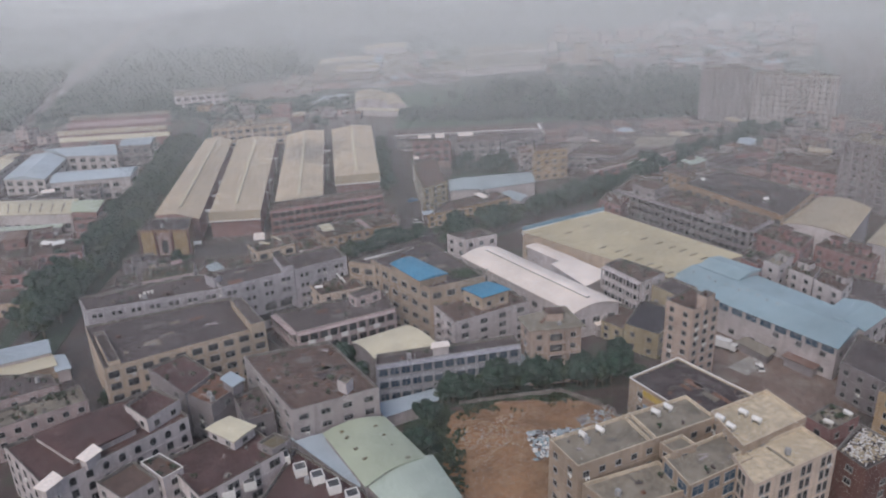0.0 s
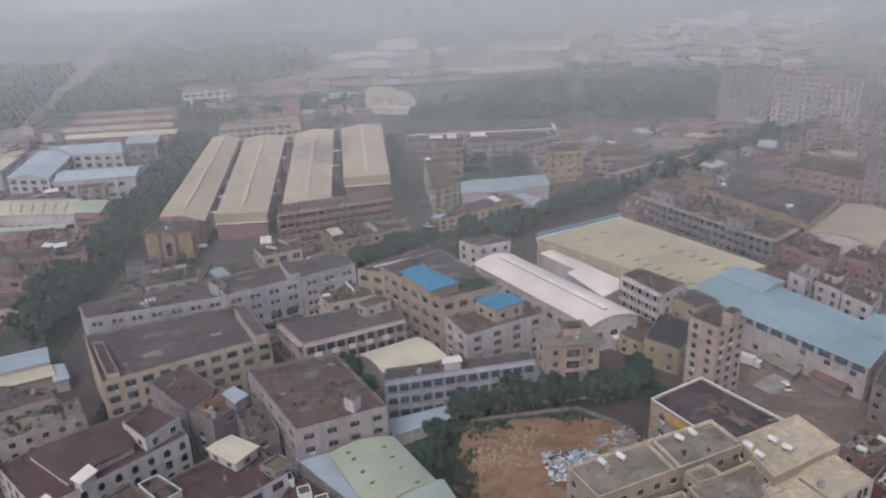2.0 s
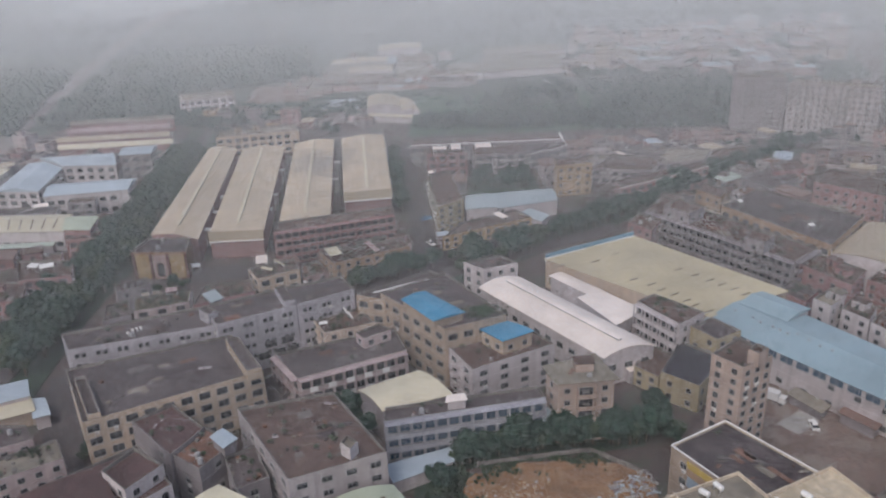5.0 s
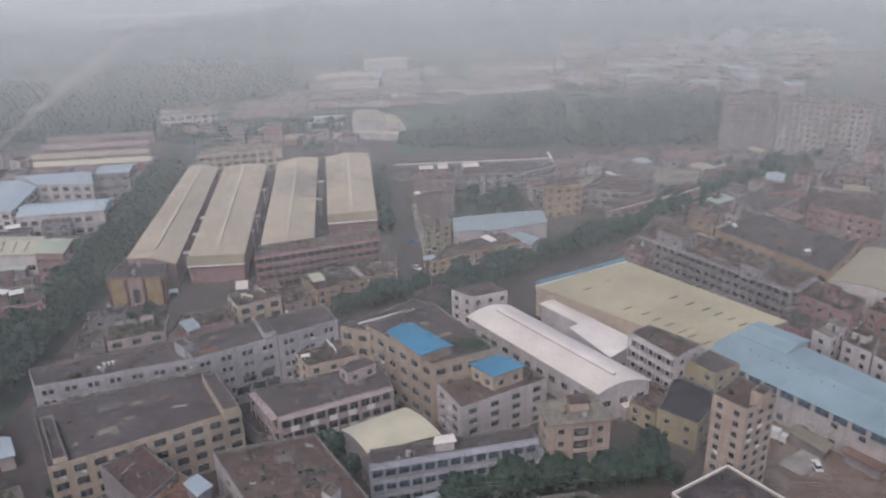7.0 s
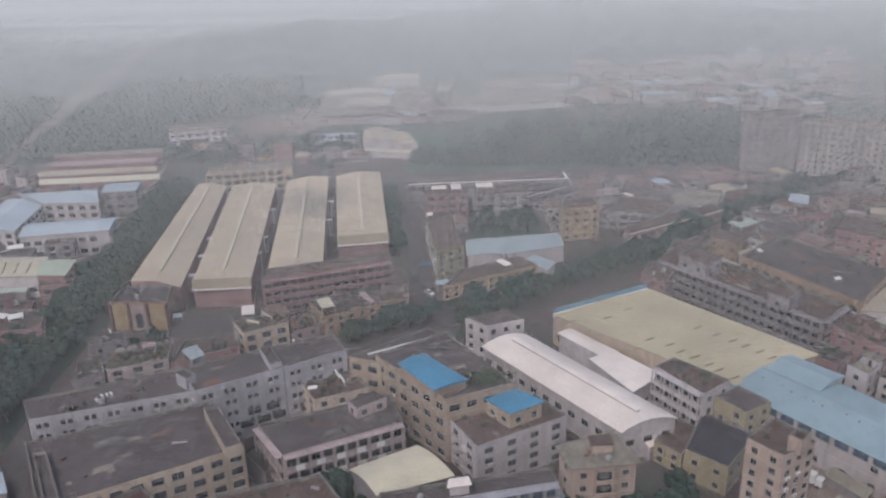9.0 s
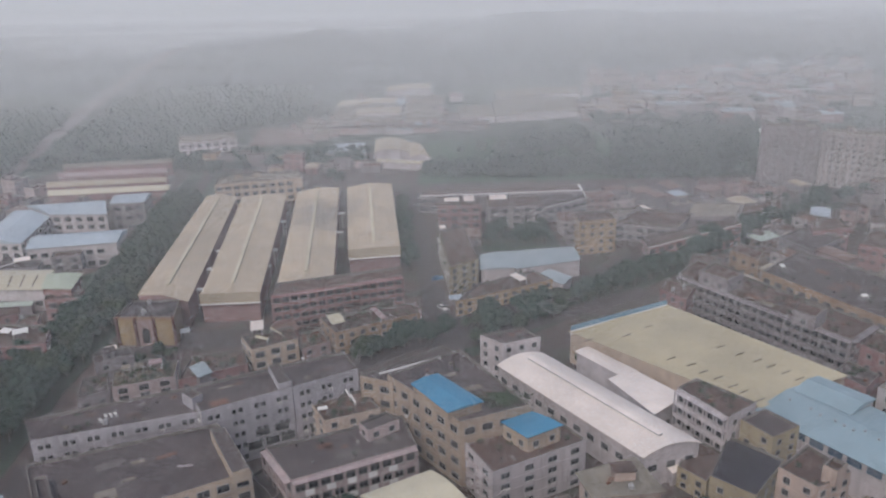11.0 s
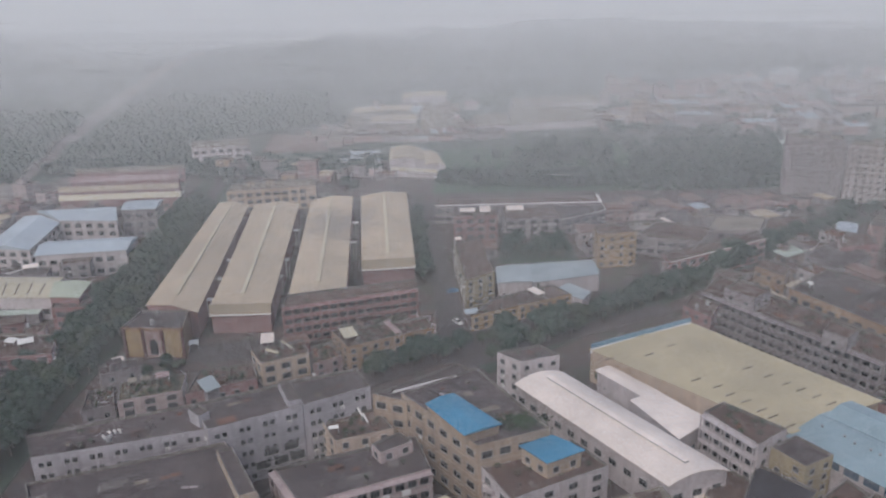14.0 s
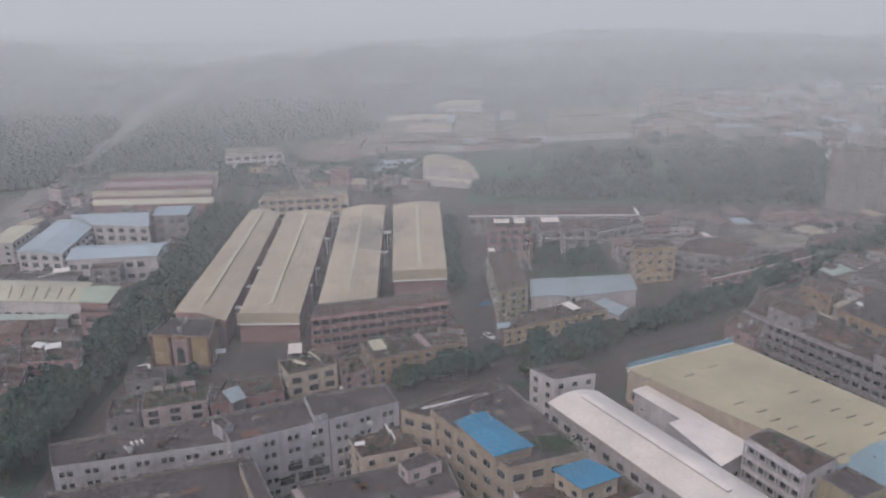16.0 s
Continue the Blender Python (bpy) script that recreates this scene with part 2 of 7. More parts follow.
def window_mesh(w, h, style="plain", glass="glass_dark", frame_mat="frame_grey"):
    key = (w, h, style, glass, frame_mat)
    if key in WINDOWS:
        return WINDOWS[key]
    s, e = Shape(), 0.09
    top = h
    if style == "arch":
        ring = [(w / 2 * math.cos(math.pi * i / 8), h - w / 2 + w / 2 * math.sin(math.pi * i / 8)) for i in range(9)]
        outline = [(-w / 2, 0.0), (w / 2, 0.0)] + ring
        s.face([(x, -0.05, z) for x, z in outline], 0)
        big = [(x * 1.18, z + (0.12 if z > 0.01 else 0)) for x, z in outline]
        for i in range(1, len(big)):
            j = (i + 1) % len(big)
            s.face([(big[i][0], -0.09, big[i][1]), (big[j][0], -0.09, big[j][1]), (outline[j][0], -0.09, outline[j][1]), (outline[i][0], -0.09, outline[i][1])], 1)
            s.face([(big[j][0], -0.09, big[j][1]), (big[i][0], -0.09, big[i][1]), (big[i][0], 0, big[i][1]), (big[j][0], 0, big[j][1])], 1)
    elif style == "round":
        ring = [(w / 2 * math.cos(math.pi * i / 8), h / 2 + h / 2 * math.sin(math.pi * i / 8)) for i in range(16)]
        s.face([(x, -0.05, z) for x, z in ring], 0)
        big = [(x * 1.16, h / 2 + (z - h / 2) * 1.16) for x, z in ring]
        for i in range(16):
            j = (i + 1) % 16
            s.face([(big[i][0], -0.09, big[i][1]), (big[j][0], -0.09, big[j][1]), (ring[j][0], -0.09, ring[j][1]), (ring[i][0], -0.09, ring[i][1])], 1)
    else:
        s.face([(-w / 2, -0.03, 0), (w / 2, -0.03, 0), (w / 2, -0.03, top), (-w / 2, -0.03, top)], 0)
        for x, z, sx, sz in ((0, -e, w + 2 * e, e), (0, h, w + 2 * e, e), (-w / 2 - e / 2, 0, e, h), (w / 2 + e / 2, 0, e, h)):
            s.box(x, -0.04, z, sx, 0.12, sz, slot=1)
        if w > 1.6:
            s.box(0, -0.03, 0, 0.07, 0.08, h, slot=1)
            s.box(0, -0.03, h * 0.64, w, 0.08, 0.06, slot=1)
        else:
            s.box(0, -0.03, 0, 0.05, 0.07, h, slot=1)
        s.box(0, -0.12, -e - 0.06, w + 0.4, 0.24, 0.07, slot=2)
    WINDOWS[key] = s.mesh("window", glass, frame_mat, "concrete")
    return WINDOWS[key]


def air_conditioner():
    """An outdoor unit on wall brackets, with a dark fan."""
    if "ac" not in WINDOWS:
        s = Shape()
        s.box(0, -0.25, 0, 0.95, 0.4, 0.65, slot=0)
        s.face([(-0.1 + 0.25 * math.cos(i * math.pi / 5), -0.455, 0.33 + 0.25 * math.sin(i * math.pi / 5)) for i in range(10)], 1)
        s.box(-0.35, -0.22, -0.08, 0.06, 0.44, 0.08, slot=1), s.box(0.35, -0.22, -0.08, 0.06, 0.44, 0.08, slot=1)
        WINDOWS["ac"] = s.mesh("air_conditioner", "white_paint", "dark_metal")
    return WINDOWS["ac"]


def roof_tank():
    """An upright water tank on a short stand."""
    if "tank" not in WINDOWS:
        s = Shape()
        for u, v in ((-0.4, -0.4), (0.4, -0.4), (0.4, 0.4), (-0.4, 0.4)):
            s.box(u, v, 0, 0.1, 0.1, 0.5, slot=1)
        s.drum(0, 0, 0.5, 0.65, 1.2, 14), s.drum(0, 0, 1.7, 0.45, 0.15, 14), s.drum(0, 0, 1.85, 0.18, 0.1, 10, 1)
        WINDOWS["tank"] = s.mesh("roof_tank", "frame_grey", "galvanised")
    return WINDOWS["tank"]


STYLES = dict(pair=(1.1, 1.3, 5.0, 1.75), wide=(2.7, 1.8, 4.3, 0), sparse=(1.7, 1.4, 6.5, 0), small=(1.4, 1.4, 3.6, 0), tower=(1.3, 1.35, 2.7, 0), arch=(1.5, 2.0, 3.6, 0), tallpair=(1.15, 2.3, 5.0, 1.75), glazed=(3.0, 2.3, 3.5, 0), office=(2.3, 1.4, 5.2, 0))


def facade(house, a, b, height, floors, style, wall, rng, low=0.0):
    """Windows, sills and galleries on the wall from a to b (local), seen from outside."""
    dx, dy = b[0] - a[0], b[1] - a[1]
    length = math.hypot(dx, dy)
    ux, uy = dx / length, dy / length
    nx, ny = uy, -ux
    turn = math.atan2(uy, ux)
    storey = (height - low - 0.8) / floors
    if style == "balcony" and length > 14:
        for k in range(floors):
            z = low + k * storey
            s = Shape()
            p = (a[0] + nx * 0.75 + ux * 0.2, a[1] + ny * 0.75 + uy * 0.2)
            q = (b[0] + nx * 0.75 - ux * 0.2, b[1] + ny * 0.75 - uy * 0.2)
            if k:
                s.bar((*p, z - 0.15), (*q, z - 0.15), 1.5, 0.18)
                rail = Shape()
                rail.bar((p[0] + nx * 0.68, p[1] + ny * 0.68, z + 0.034), (q[0] + nx * 0.68, q[1] + ny * 0.68, z + 0.034), 0.14, 1.05)
            count = max(2, int(length / 3.0))
            for i in range(count + 1 if k == 0 else 0):
                f = 0.4 + (length - 0.8) * i / count
                col = Shape()
                col.box(a[0] + ux * f + nx * 1.3, a[1] + uy * f + ny * 1.3, z, 0.3, 0.3, storey * floors, turn)
                part("column", col, wall, house)
            if k == floors - 1:
                s.bar((*p, z + storey), (*q, z + storey), 1.7, 0.2)
            if s.f:
                floor_part = part("gallery", s, wall, house)
                if k:
                    part("parapet", rail, wall, floor_part)
            for i in range(count):
                f = 0.4 + (length - 0.8) * (i + 0.5) / count
                w = part("window", window_mesh(2.3, 2.1, glass="glass_blue" if wall == "wall_bluegrey" else "glass_dark"), "", house)
                w.location, w.rotation_euler = (a[0] + ux * f + nx * 0.02, a[1] + uy * f + ny * 0.02, z + 0.9), (0, 0, turn)
        return
    if style == "ribbed":
        bays = max(2, int(length / 3.4))
        for i in range(bays + 1):
            f = length * i / bays
            deep, wide = (1.1, 0.9) if i % 3 == 0 else (0.5, 0.45)
            pier = Shape()
            pier.box(a[0] + ux * f + nx * deep / 2, a[1] + uy * f + ny * deep / 2, low, wide, deep, height - low - 0.3, turn)
            part("pier", pier, wall, house)
        for k in range(floors):
            for i in range(bays):
                f = length * (i + 0.5) / bays
                ob = part("window", window_mesh(1.4 if i % 3 else 0.9, 1.4, glass="glass_hazed"), "", house)
                ob.location, ob.rotation_euler = (a[0] + ux * f + nx * 0.02, a[1] + uy * f + ny * 0.02, low + k * storey + storey * 0.3), (0, 0, turn)
                if i % 3 == 1:
                    slab = Shape()
                    slab.box(a[0] + ux * f + nx * 0.4, a[1] + uy * f + ny * 0.4, low + k * storey + 0.12, length / bays - 0.6, 0.76, 0.7, turn)
                    part("balcony", slab, wall, house)
        return
    w, h, gap, twin = STYLES["small" if style == "balcony" else style]
    h = min(h, storey * (0.72 if style in ("tallpair", "glazed") else 0.62))
    count = int((length - 1.0) / gap)
    if count < 1:
        count = 1 if length > w + 1 else 0
    for k in range(floors):
        for i in range(count):
            f = length * (i + 0.5) / count
            if rng.random() < (0.25 if style == "sparse" else 0.03):
                continue
            for off in ((-twin / 2, twin / 2) if twin else (0,)):
                kind = "arch" if style == "arch" and (i + k) % 3 else ("round" if style == "arch" and k == floors - 1 else "plain")
                ob = part("window", window_mesh(round(w, 2), round(h, 2), kind, "glass_blue" if style == "glazed" else "glass_dark"), "", house)
                g = f + off
                if rng.random() < 0.1 and k:
                    unit = part("air_conditioner", air_conditioner(), "", house)
                    unit.location, unit.rotation_euler = (a[0] + ux * (g + w * 0.2) + nx * 0.02, a[1] + uy * (g + w * 0.2) + ny * 0.02, low + k * storey + storey * 0.3 - 0.85), (0, 0, turn)
                ob.location, ob.rotation_euler = (a[0] + ux * g + nx * 0.02, a[1] + uy * g + ny * 0.02, low + k * storey + storey * 0.3), (0, 0, turn)
    for k in range(1, floors):
        s = Shape()
        s.bar((a[0] + nx * 0.03, a[1] + ny * 0.03, low + k * storey), (b[0] + nx * 0.03, b[1] + ny * 0.03, low + k * storey), 0.12, 0.14)
        part("string_course", s, wall, house)


def building(name, foot, height, wall, roof, floors, style, label, category, parapet=0.8, group="", hut=0, rim="", rim_sides=(0, 1, 2, 3), rim_wide=0.34, sheet=False, low=0.0, rise=None, edge="parapet_grey"):
    """A flat-roofed building: walls with a parapet, roof deck, windows on the sides towards the open, and stair huts."""
    cx, cy = sum(p[0] for p in foot) / 4, sum(p[1] for p in foot) / 4
    rng = random.Random(round(cx * 7 + cy * 13))
    house = base(name, cx, cy, label, category, group)
    FOOTS.append(foot)
    q = [(p[0] - cx, p[1] - cy) for p in foot]
    OUTLINE[house.name] = q
    s, inner = Shape(), inset(q, 0.3)
    deck = height - (0.05 if sheet else parapet)
    for i in range(4):
        j = (i + 1) % 4
        s.face([(*q[i], low), (*q[j], low), (*q[j], height), (*q[i], height)])
    part("wall", s, wall, house)
    top = Shape()
    for i in range(4):
        j = (i + 1) % 4
        top.face([(*q[i], height), (*q[j], height), (*inner[j], height), (*inner[i], height)])
        top.face([(*inner[j], deck), (*inner[i], deck), (*inner[i], height), (*inner[j], height)])
    if not sheet:
        part("parapet", top, edge, house)
    if sheet:
        over = inset(q, -0.5)
        a, b, c, d = over
        across = Vector(a) - Vector(b)
        deep = Vector(d) - Vector(a)
        if across.length > deep.length:
            e0, e1 = (Vector(a) + Vector(d)) / 2, (Vector(b) + Vector(c)) / 2
            eaves = [(a, b, e1, e0), (c, d, e0, e1)]
            ends = [(d, a, e0), (b, c, e1)]
        else:
            e0, e1 = (Vector(a) + Vector(b)) / 2, (Vector(d) + Vector(c)) / 2
            eaves = [(b, c, e1, e0), (d, a, e0, e1)]
            ends = [(a, b, e0), (c, d, e1)]
        rise = rise or 0.08 * min(across.length, deep.length) + 0.3
        r = Shape()
        for p0, p1, t1, t0 in eaves:
            r.face([(*p0, height + 0.05), (*p1, height + 0.05), (*t1, height + rise), (*t0, height + rise)])
            r.face([(*p0, height - 0.1), (*p1, height - 0.1), (*p1, height + 0.05), (*p0, height + 0.05)])
        for p0, p1, t in ends:
            r.face([(*p0, height - 0.1), (*p1, height - 0.1), (*p1, height + 0.05), (*t, height + rise), (*p0, height + 0.05)])
        part("roof", r, roof, house)
    else:
        r = Shape()
        r.prism(inner, deck - 0.3, deck)
        deck_part = part("roof", r, roof, house)
        if rim:
            t = Shape()
            for i in rim_sides:
                t.bar((*q[i], height + 0.004), (*q[(i + 1) % 4], height + 0.004), rim_wide, 0.12)
            part("coping", t, rim, deck_part, "white painted coping")
    for i in range(4):
        a, b = q[i], q[(i + 1) % 4]
        mid = Vector(((a[0] + b[0]) / 2 + cx, (a[1] + b[1]) / 2 + cy))
        normal = Vector((b[1] - a[1], a[0] - b[0])).normalized()
        if style and normal.dot(Vector((-3, 30)) - mid) / max(1, (Vector((-3, 30)) - mid).length) > 0.08:
            facade(house, a, b, height, floors, style, wall, rng, low)
    ux = (Vector(q[1]) - Vector(q[0])).normalized()
    turn = math.atan2(ux.y, ux.x)
    if not sheet and height > 6 and low == 0 and rng.random() < 0.25:
        for _ in range(rng.choice((1, 1, 2))):
            f, g = rng.uniform(0.12, 0.88), rng.uniform(0.15, 0.85)
            p = Vector(q[0]) * (1 - f) * (1 - g) + Vector(q[1]) * f * (1 - g) + Vector(q[2]) * f * g + Vector(q[3]) * (1 - f) * g
            ob = part("roof_tank", roof_tank(), "", house, "grey upright roof tank")
            ob.location = (p.x, p.y, deck)
    for k in range(hut):
        f, g = rng.uniform(0.15, 0.85), rng.uniform(0.45, 0.8)
        p = Vector(q[0]) * (1 - f) * (1 - g) + Vector(q[1]) * f * (1 - g) + Vector(q[2]) * f * g + Vector(q[3]) * (1 - f) * g
        h = Shape()
        h.box(p.x, p.y, deck, rng.uniform(3, 4.5), rng.uniform(2.6, 3.4), 2.4, turn, 0)
        hut_part = part("stair_hut", h, wall, house)
        h = Shape()
        h.box(p.x, p.y, deck + 2.4, 4.6, 3.6, 0.18, turn)
        part("roof_slab", h, roof, hut_part)
        door = Shape()
        door.box(p.x - ux.y * -1.75, p.y - ux.x * 1.75, deck, 0.9, 0.08, 1.9, turn)
        part("door", door, "dark_metal", hut_part)
    return house


def shed(name, foot, eave, rise, wall, roof, label, category="shed", kind="gable", ridge="", bays=0, group="", fascia="", cap=""):
    """A long hall with a curved or pitched sheet roof that runs from the front edge to the back."""
    cx, cy = sum(p[0] for p in foot) / 4, sum(p[1] for p in foot) / 4
    hall = base(name, cx, cy, label, category, group)
    FOOTS.append(foot)
    q = [(p[0] - cx, p[1] - cy) for p in foot]
    steps = 10 if kind == "vault" else 2

    def line(p, r, over=0.0):
        out = []
        for i in range(steps + 1):
            f = i / steps
            up = rise * (math.sin(math.pi * f) ** 0.85 if kind == "vault" else 1 - abs(2 * f - 1))
            out.append((p[0] + (r[0] - p[0]) * f, p[1] + (r[1] - p[1]) * f, eave + up + over))
        return out

    s = Shape()
    for a, b in ((q[1], q[2]), (q[3], q[0])):
        s.face([(*a, 0), (*b, 0), (*b, eave), (*a, eave)])
    for a, b in ((q[0], q[1]), (q[2], q[3])):
        s.face([(*a, 0), (*b, 0)] + [tuple(p) for p in reversed(line(a, b))])
    part("wall", s, wall, hall)
    o = inset(q, -0.4)
    front, back = line(o[0], o[1], 0.06), line(o[3], o[2], 0.06)
    r = Shape()
    for i in range(steps):
        r.face([front[i], front[i + 1], back[i + 1], back[i]])
        for e in (front, back):
            r.face([e[i], e[i + 1], (e[i + 1][0], e[i + 1][1], e[i + 1][2] - 0.25), (e[i][0], e[i][1], e[i][2] - 0.25)])
    for i in (0, steps):
        r.face([front[i], back[i], (*back[i][:2], back[i][2] - 0.25), (*front[i][:2], front[i][2] - 0.25)])
    cover = part("roof", r, roof, hall)
    if fascia:
        t = Shape()
        t.bar((o[0][0], o[0][1], eave - 2.4), (o[1][0], o[1][1], eave - 2.4), 0.5, rise + 2.5)
        part("fascia", t, fascia, hall)
        t = Shape()
        t.bar((o[0][0], o[0][1], eave - 2.85), (o[1][0], o[1][1], eave - 2.85), 1.4, 0.3)
        part("canopy", t, "white_paint", hall, "white canopy edge")
    if ridge:
        m0, m1 = Vector(front[steps // 2]), Vector(back[steps // 2])
        d = (m1 - m0) * 0.07
        t = Shape()
        t.bar(m0 + d, m1 - d, 1.2, 0.5)
        part("ridge_vent", t, ridge, cover, "pale ridge ventilator")
        if cap:
            t = Shape()
            up = Vector((0, 0, 0.504))
            t.bar(m0 + d + up, m1 - d + up, 1.7, 0.1)
            part("ridge_cap", t, cap, cover, "white sheet cap")
    for a, b in ((q[0], q[1]), (q[1], q[2]), (q[3], q[0])):
        length = math.hypot(b[0] - a[0], b[1] - a[1])
        normal = Vector((b[1] - a[1], a[0] - b[0])).normalized()
        mid = Vector(((a[0] + b[0]) / 2 + cx, (a[1] + b[1]) / 2 + cy))
        if bays and normal.dot(Vector((-3, 30)) - mid) > 0:
            n = max(1, int(length / bays))
            for i in range(n):
                f = (i + 0.5) / n
                ob = part("window", window_mesh(2.4, 1.6), "", hall)
                ob.location = (a[0] + (b[0] - a[0]) * f + normal.x * 0.02, a[1] + (b[1] - a[1]) * f + normal.y * 0.02, eave * 0.5)
                ob.rotation_euler = (0, 0, math.atan2(b[1] - a[1], b[0] - a[0]))
    return hall


# ---- ground ----
s = Shape()
s.face([(-4500, -900, 0), (4500, -900, 0), (4500, 4800, 0), (-4500, 4800, 0)])
single("ground", s, "town_ground", "grey-brown town ground with dust and patches of scrub", "ground", kind="structure")


def patch(name, foot, mat, label, z=0.05, category="ground"):
    s = Shape()
    s.prism(foot, -0.1, z)
    if name.endswith("garden"):
        FOOTS.append(foot)
    return single(name, s, mat, label, category, kind="structure")


def road(name, points, width, mat, label, z=0.1):
    s = Shape()
    for i in range(len(points) - 1):
        a, b = Vector(points[i]), Vector(points[i + 1])
        d = (b - a).normalized()
        n = Vector((-d.y, d.x)) * width / 2
        s.prism([tuple(a - n), tuple(b - n + d * 0.5), tuple(b + n + d * 0.5), tuple(a + n)], -0.1, z + 0.004 * i)
        FOOTS.append([tuple(a - n), tuple(b - n), tuple(b + n), tuple(a + n)])
    return single(name, s, mat, label, "road", kind="structure")


patch("far_fields", ((-428.3, 504.0), (269.2, 615.2), (414.2, 1235.0), (-869.3, 1354.9)), "scrub", "dark fields and scrub beyond the town", 0.012)
EARTH = ((-7.0, 136.9), (16.4, 147.3), (36.0, 178.0), (34.0, 187.5), (22.0, 193.0), (-1.0, 189.0), (-9.5, 184.0), (-9.8, 158.0))
ragged = []
for (x0, y0), (x1, y1) in zip(EARTH, EARTH[1:] + EARTH[:1]):
    steps = max(2, int(math.hypot(x1 - x0, y1 - y0) / 1.2))
    for i in range(steps):
        x, y = x0 + (x1 - x0) * i / steps, y0 + (y1 - y0) * i / steps
        ragged.append((x + 2.2 * noise.noise((x * 0.3, y * 0.3, 2.0)), y + 2.2 * noise.noise((x * 0.3, y * 0.3, 7.0))))
patch("bare_earth", ragged, "earth", "bare orange-brown earth of a building plot", 0.06)
patch("plot_scrub", ((-21.5, 147.8), (-0.8, 147.5), (-1.9, 185.4), (-20.5, 188.5)), "scrub", "weeds and scrub at the edge of the plot", 0.04)
patch("yard", ((60.1, 192.1), (92.8, 175.9), (113.2, 202.3), (73.4, 230.3)), "yard", "dusty concrete yard", 0.06)
patch("parking_pad", ((71.3, 206.4), (75.6, 201.4), (82.9, 208.1), (79.3, 212.2)), "concrete", "pale concrete pad in the yard", 0.12)
patch("factory_yard", ((-113.2, 316.4), (-86.4, 322.5), (-94.3, 336.3), (-120.2, 329.9)), "asphalt", "dark asphalt factory yard", 0.05)
patch("lane", ((-116.4, 188.2), (-102.9, 185.8), (-127.3, 233.0), (-134.8, 229.5)), "asphalt", "dark lane beside the factory", 0.05)
patch("meadow", ((-50.1, 488.1), (144.2, 500.4), (168.7, 615.4), (-51.4, 590.6)), "meadow", "rough green meadow beyond the town", 0.03)
patch("green_court", ((156.4, 618.0), (165.8, 590.6), (179.7, 625.3), (170.1, 631.6)), "sheet_palegreen", "pale green court beyond the apartment slabs", 0.09)
patch("red_earth", ((-171.8, 578.8), (-127.8, 585.6), (-143.1, 636.5), (-178.2, 635.1)), "yard", "bare reddish earth beyond the town", 0.06)
# dark ground laid under the crowns so no pale gaps show
patch("wood_floor", ((-325.4, 472.4), (-286.2, 496.1), (-201.6, 659.2), (-603.2, 865.9)), "scrub", "dark scrub-coloured ground under the woodland", 0.02)
patch("tree_floor", ((-14.0, 186.5), (36.0, 197.0), (39.3, 209.9), (-14.0, 196.2)), "scrub", "dark scrub-coloured ground under the plot trees", 0.035)
patch("gate_yard", ((-136.0, 289.4), (-72.4, 301.9), (-77.5, 315.6), (-112.9, 307.8)), "asphalt", "dark asphalt yard before the gate building", 0.045)
patch("court_garden", ((-12.9, 385.5), (21.7, 388.1), (20.0, 411.4), (-11.0, 409.1)), "scrub", "green court between houses", 0.05)
# dark strips below the tree rows close pale gaps between crowns
road("verge", ((-146.0, 215.0), (-149.5, 247.0), (-151.5, 264.0), (-151.8, 286.0), (-151.8, 310.0), (-153.6, 333.5), (-155.3, 357.0), (-159.6, 391.0), (-164.8, 423.0), (-168.3, 462.0), (-176.0, 517.0)), 24, "scrub", "dark ground strip under the avenue trees", 0.10)
road("verge", ((-21.0, 299.6), (5.0, 321.3), (49.1, 359.8), (105.4, 411.6), (159.9, 456.6)), 22, "scrub", "dark ground strip under the road trees", 0.15)
road("street", ((-23.5, 297.6), (-24.5, 305.6), (-29.0, 331.3), (-36.1, 377.5), (-42.0, 410.5), (-46.7, 437.6), (-52.5, 471.4)), 9.5, "asphalt", "street between factory blocks", 0.20)
road("service_road", ((-21.8, 297.6), (-7.8, 307.0), (10.8, 318.2), (28.7, 329.9), (49.8, 342.6)), 8, "asphalt", "asphalt service road beside the warehouse", 0.22)
road("cross_road", ((-70.1, 273.8), (-32.4, 304.6), (5.2, 327.9), (50.9, 371.0), (107.5, 418.8), (175.8, 470.5)), 14, "asphalt", "tree-lined asphalt cross road", 0.25)
road("avenue", ((-148.0, 200.0), (-149.5, 247.0), (-151.5, 264.0), (-151.8, 286.0), (-151.8, 310.0), (-153.6, 333.5), (-155.3, 357.0), (-159.6, 391.0), (-164.8, 423.0), (-168.3, 462.0), (-176.0, 517.0)), 6, "asphalt", "asphalt avenue under rows of trees", 0.30)

# ---- buildings ----
grey_west = building("factory_building", ((-119.3, 216.8), (-82.3, 230.5), (-89.7, 242.3), (-125.7, 225.9)), 17, "wall_grey", "roof_dark", 5, "pair", "long light grey four-storey factory wing with flat dark roof", "building")
grey_mid = building("factory_building", ((-80.6, 228.1), (-60.3, 240.4), (-66.6, 251.9), (-88.6, 239.7)), 18.5, "wall_grey", "roof_dark", 5, "pair", "taller middle wing of a light grey concrete factory", "building")
grey_east = building("factory_building", ((-60.0, 240.4), (-44.4, 250.5), (-49.8, 260.1), (-66.6, 251.9)), 18.5, "wall_grey", "roof_dark", 5, "pair", "light grey end wing of a factory with dark roof", "building")
cream = building("factory_building", ((-100.8, 185.1), (-62.5, 208.4), (-76.6, 227.8), (-116.7, 209.5)), 15.5, "wall_cream", "roof_dark", 4, "wide", "cream concrete factory with large windows and dusty flat roof", "building")
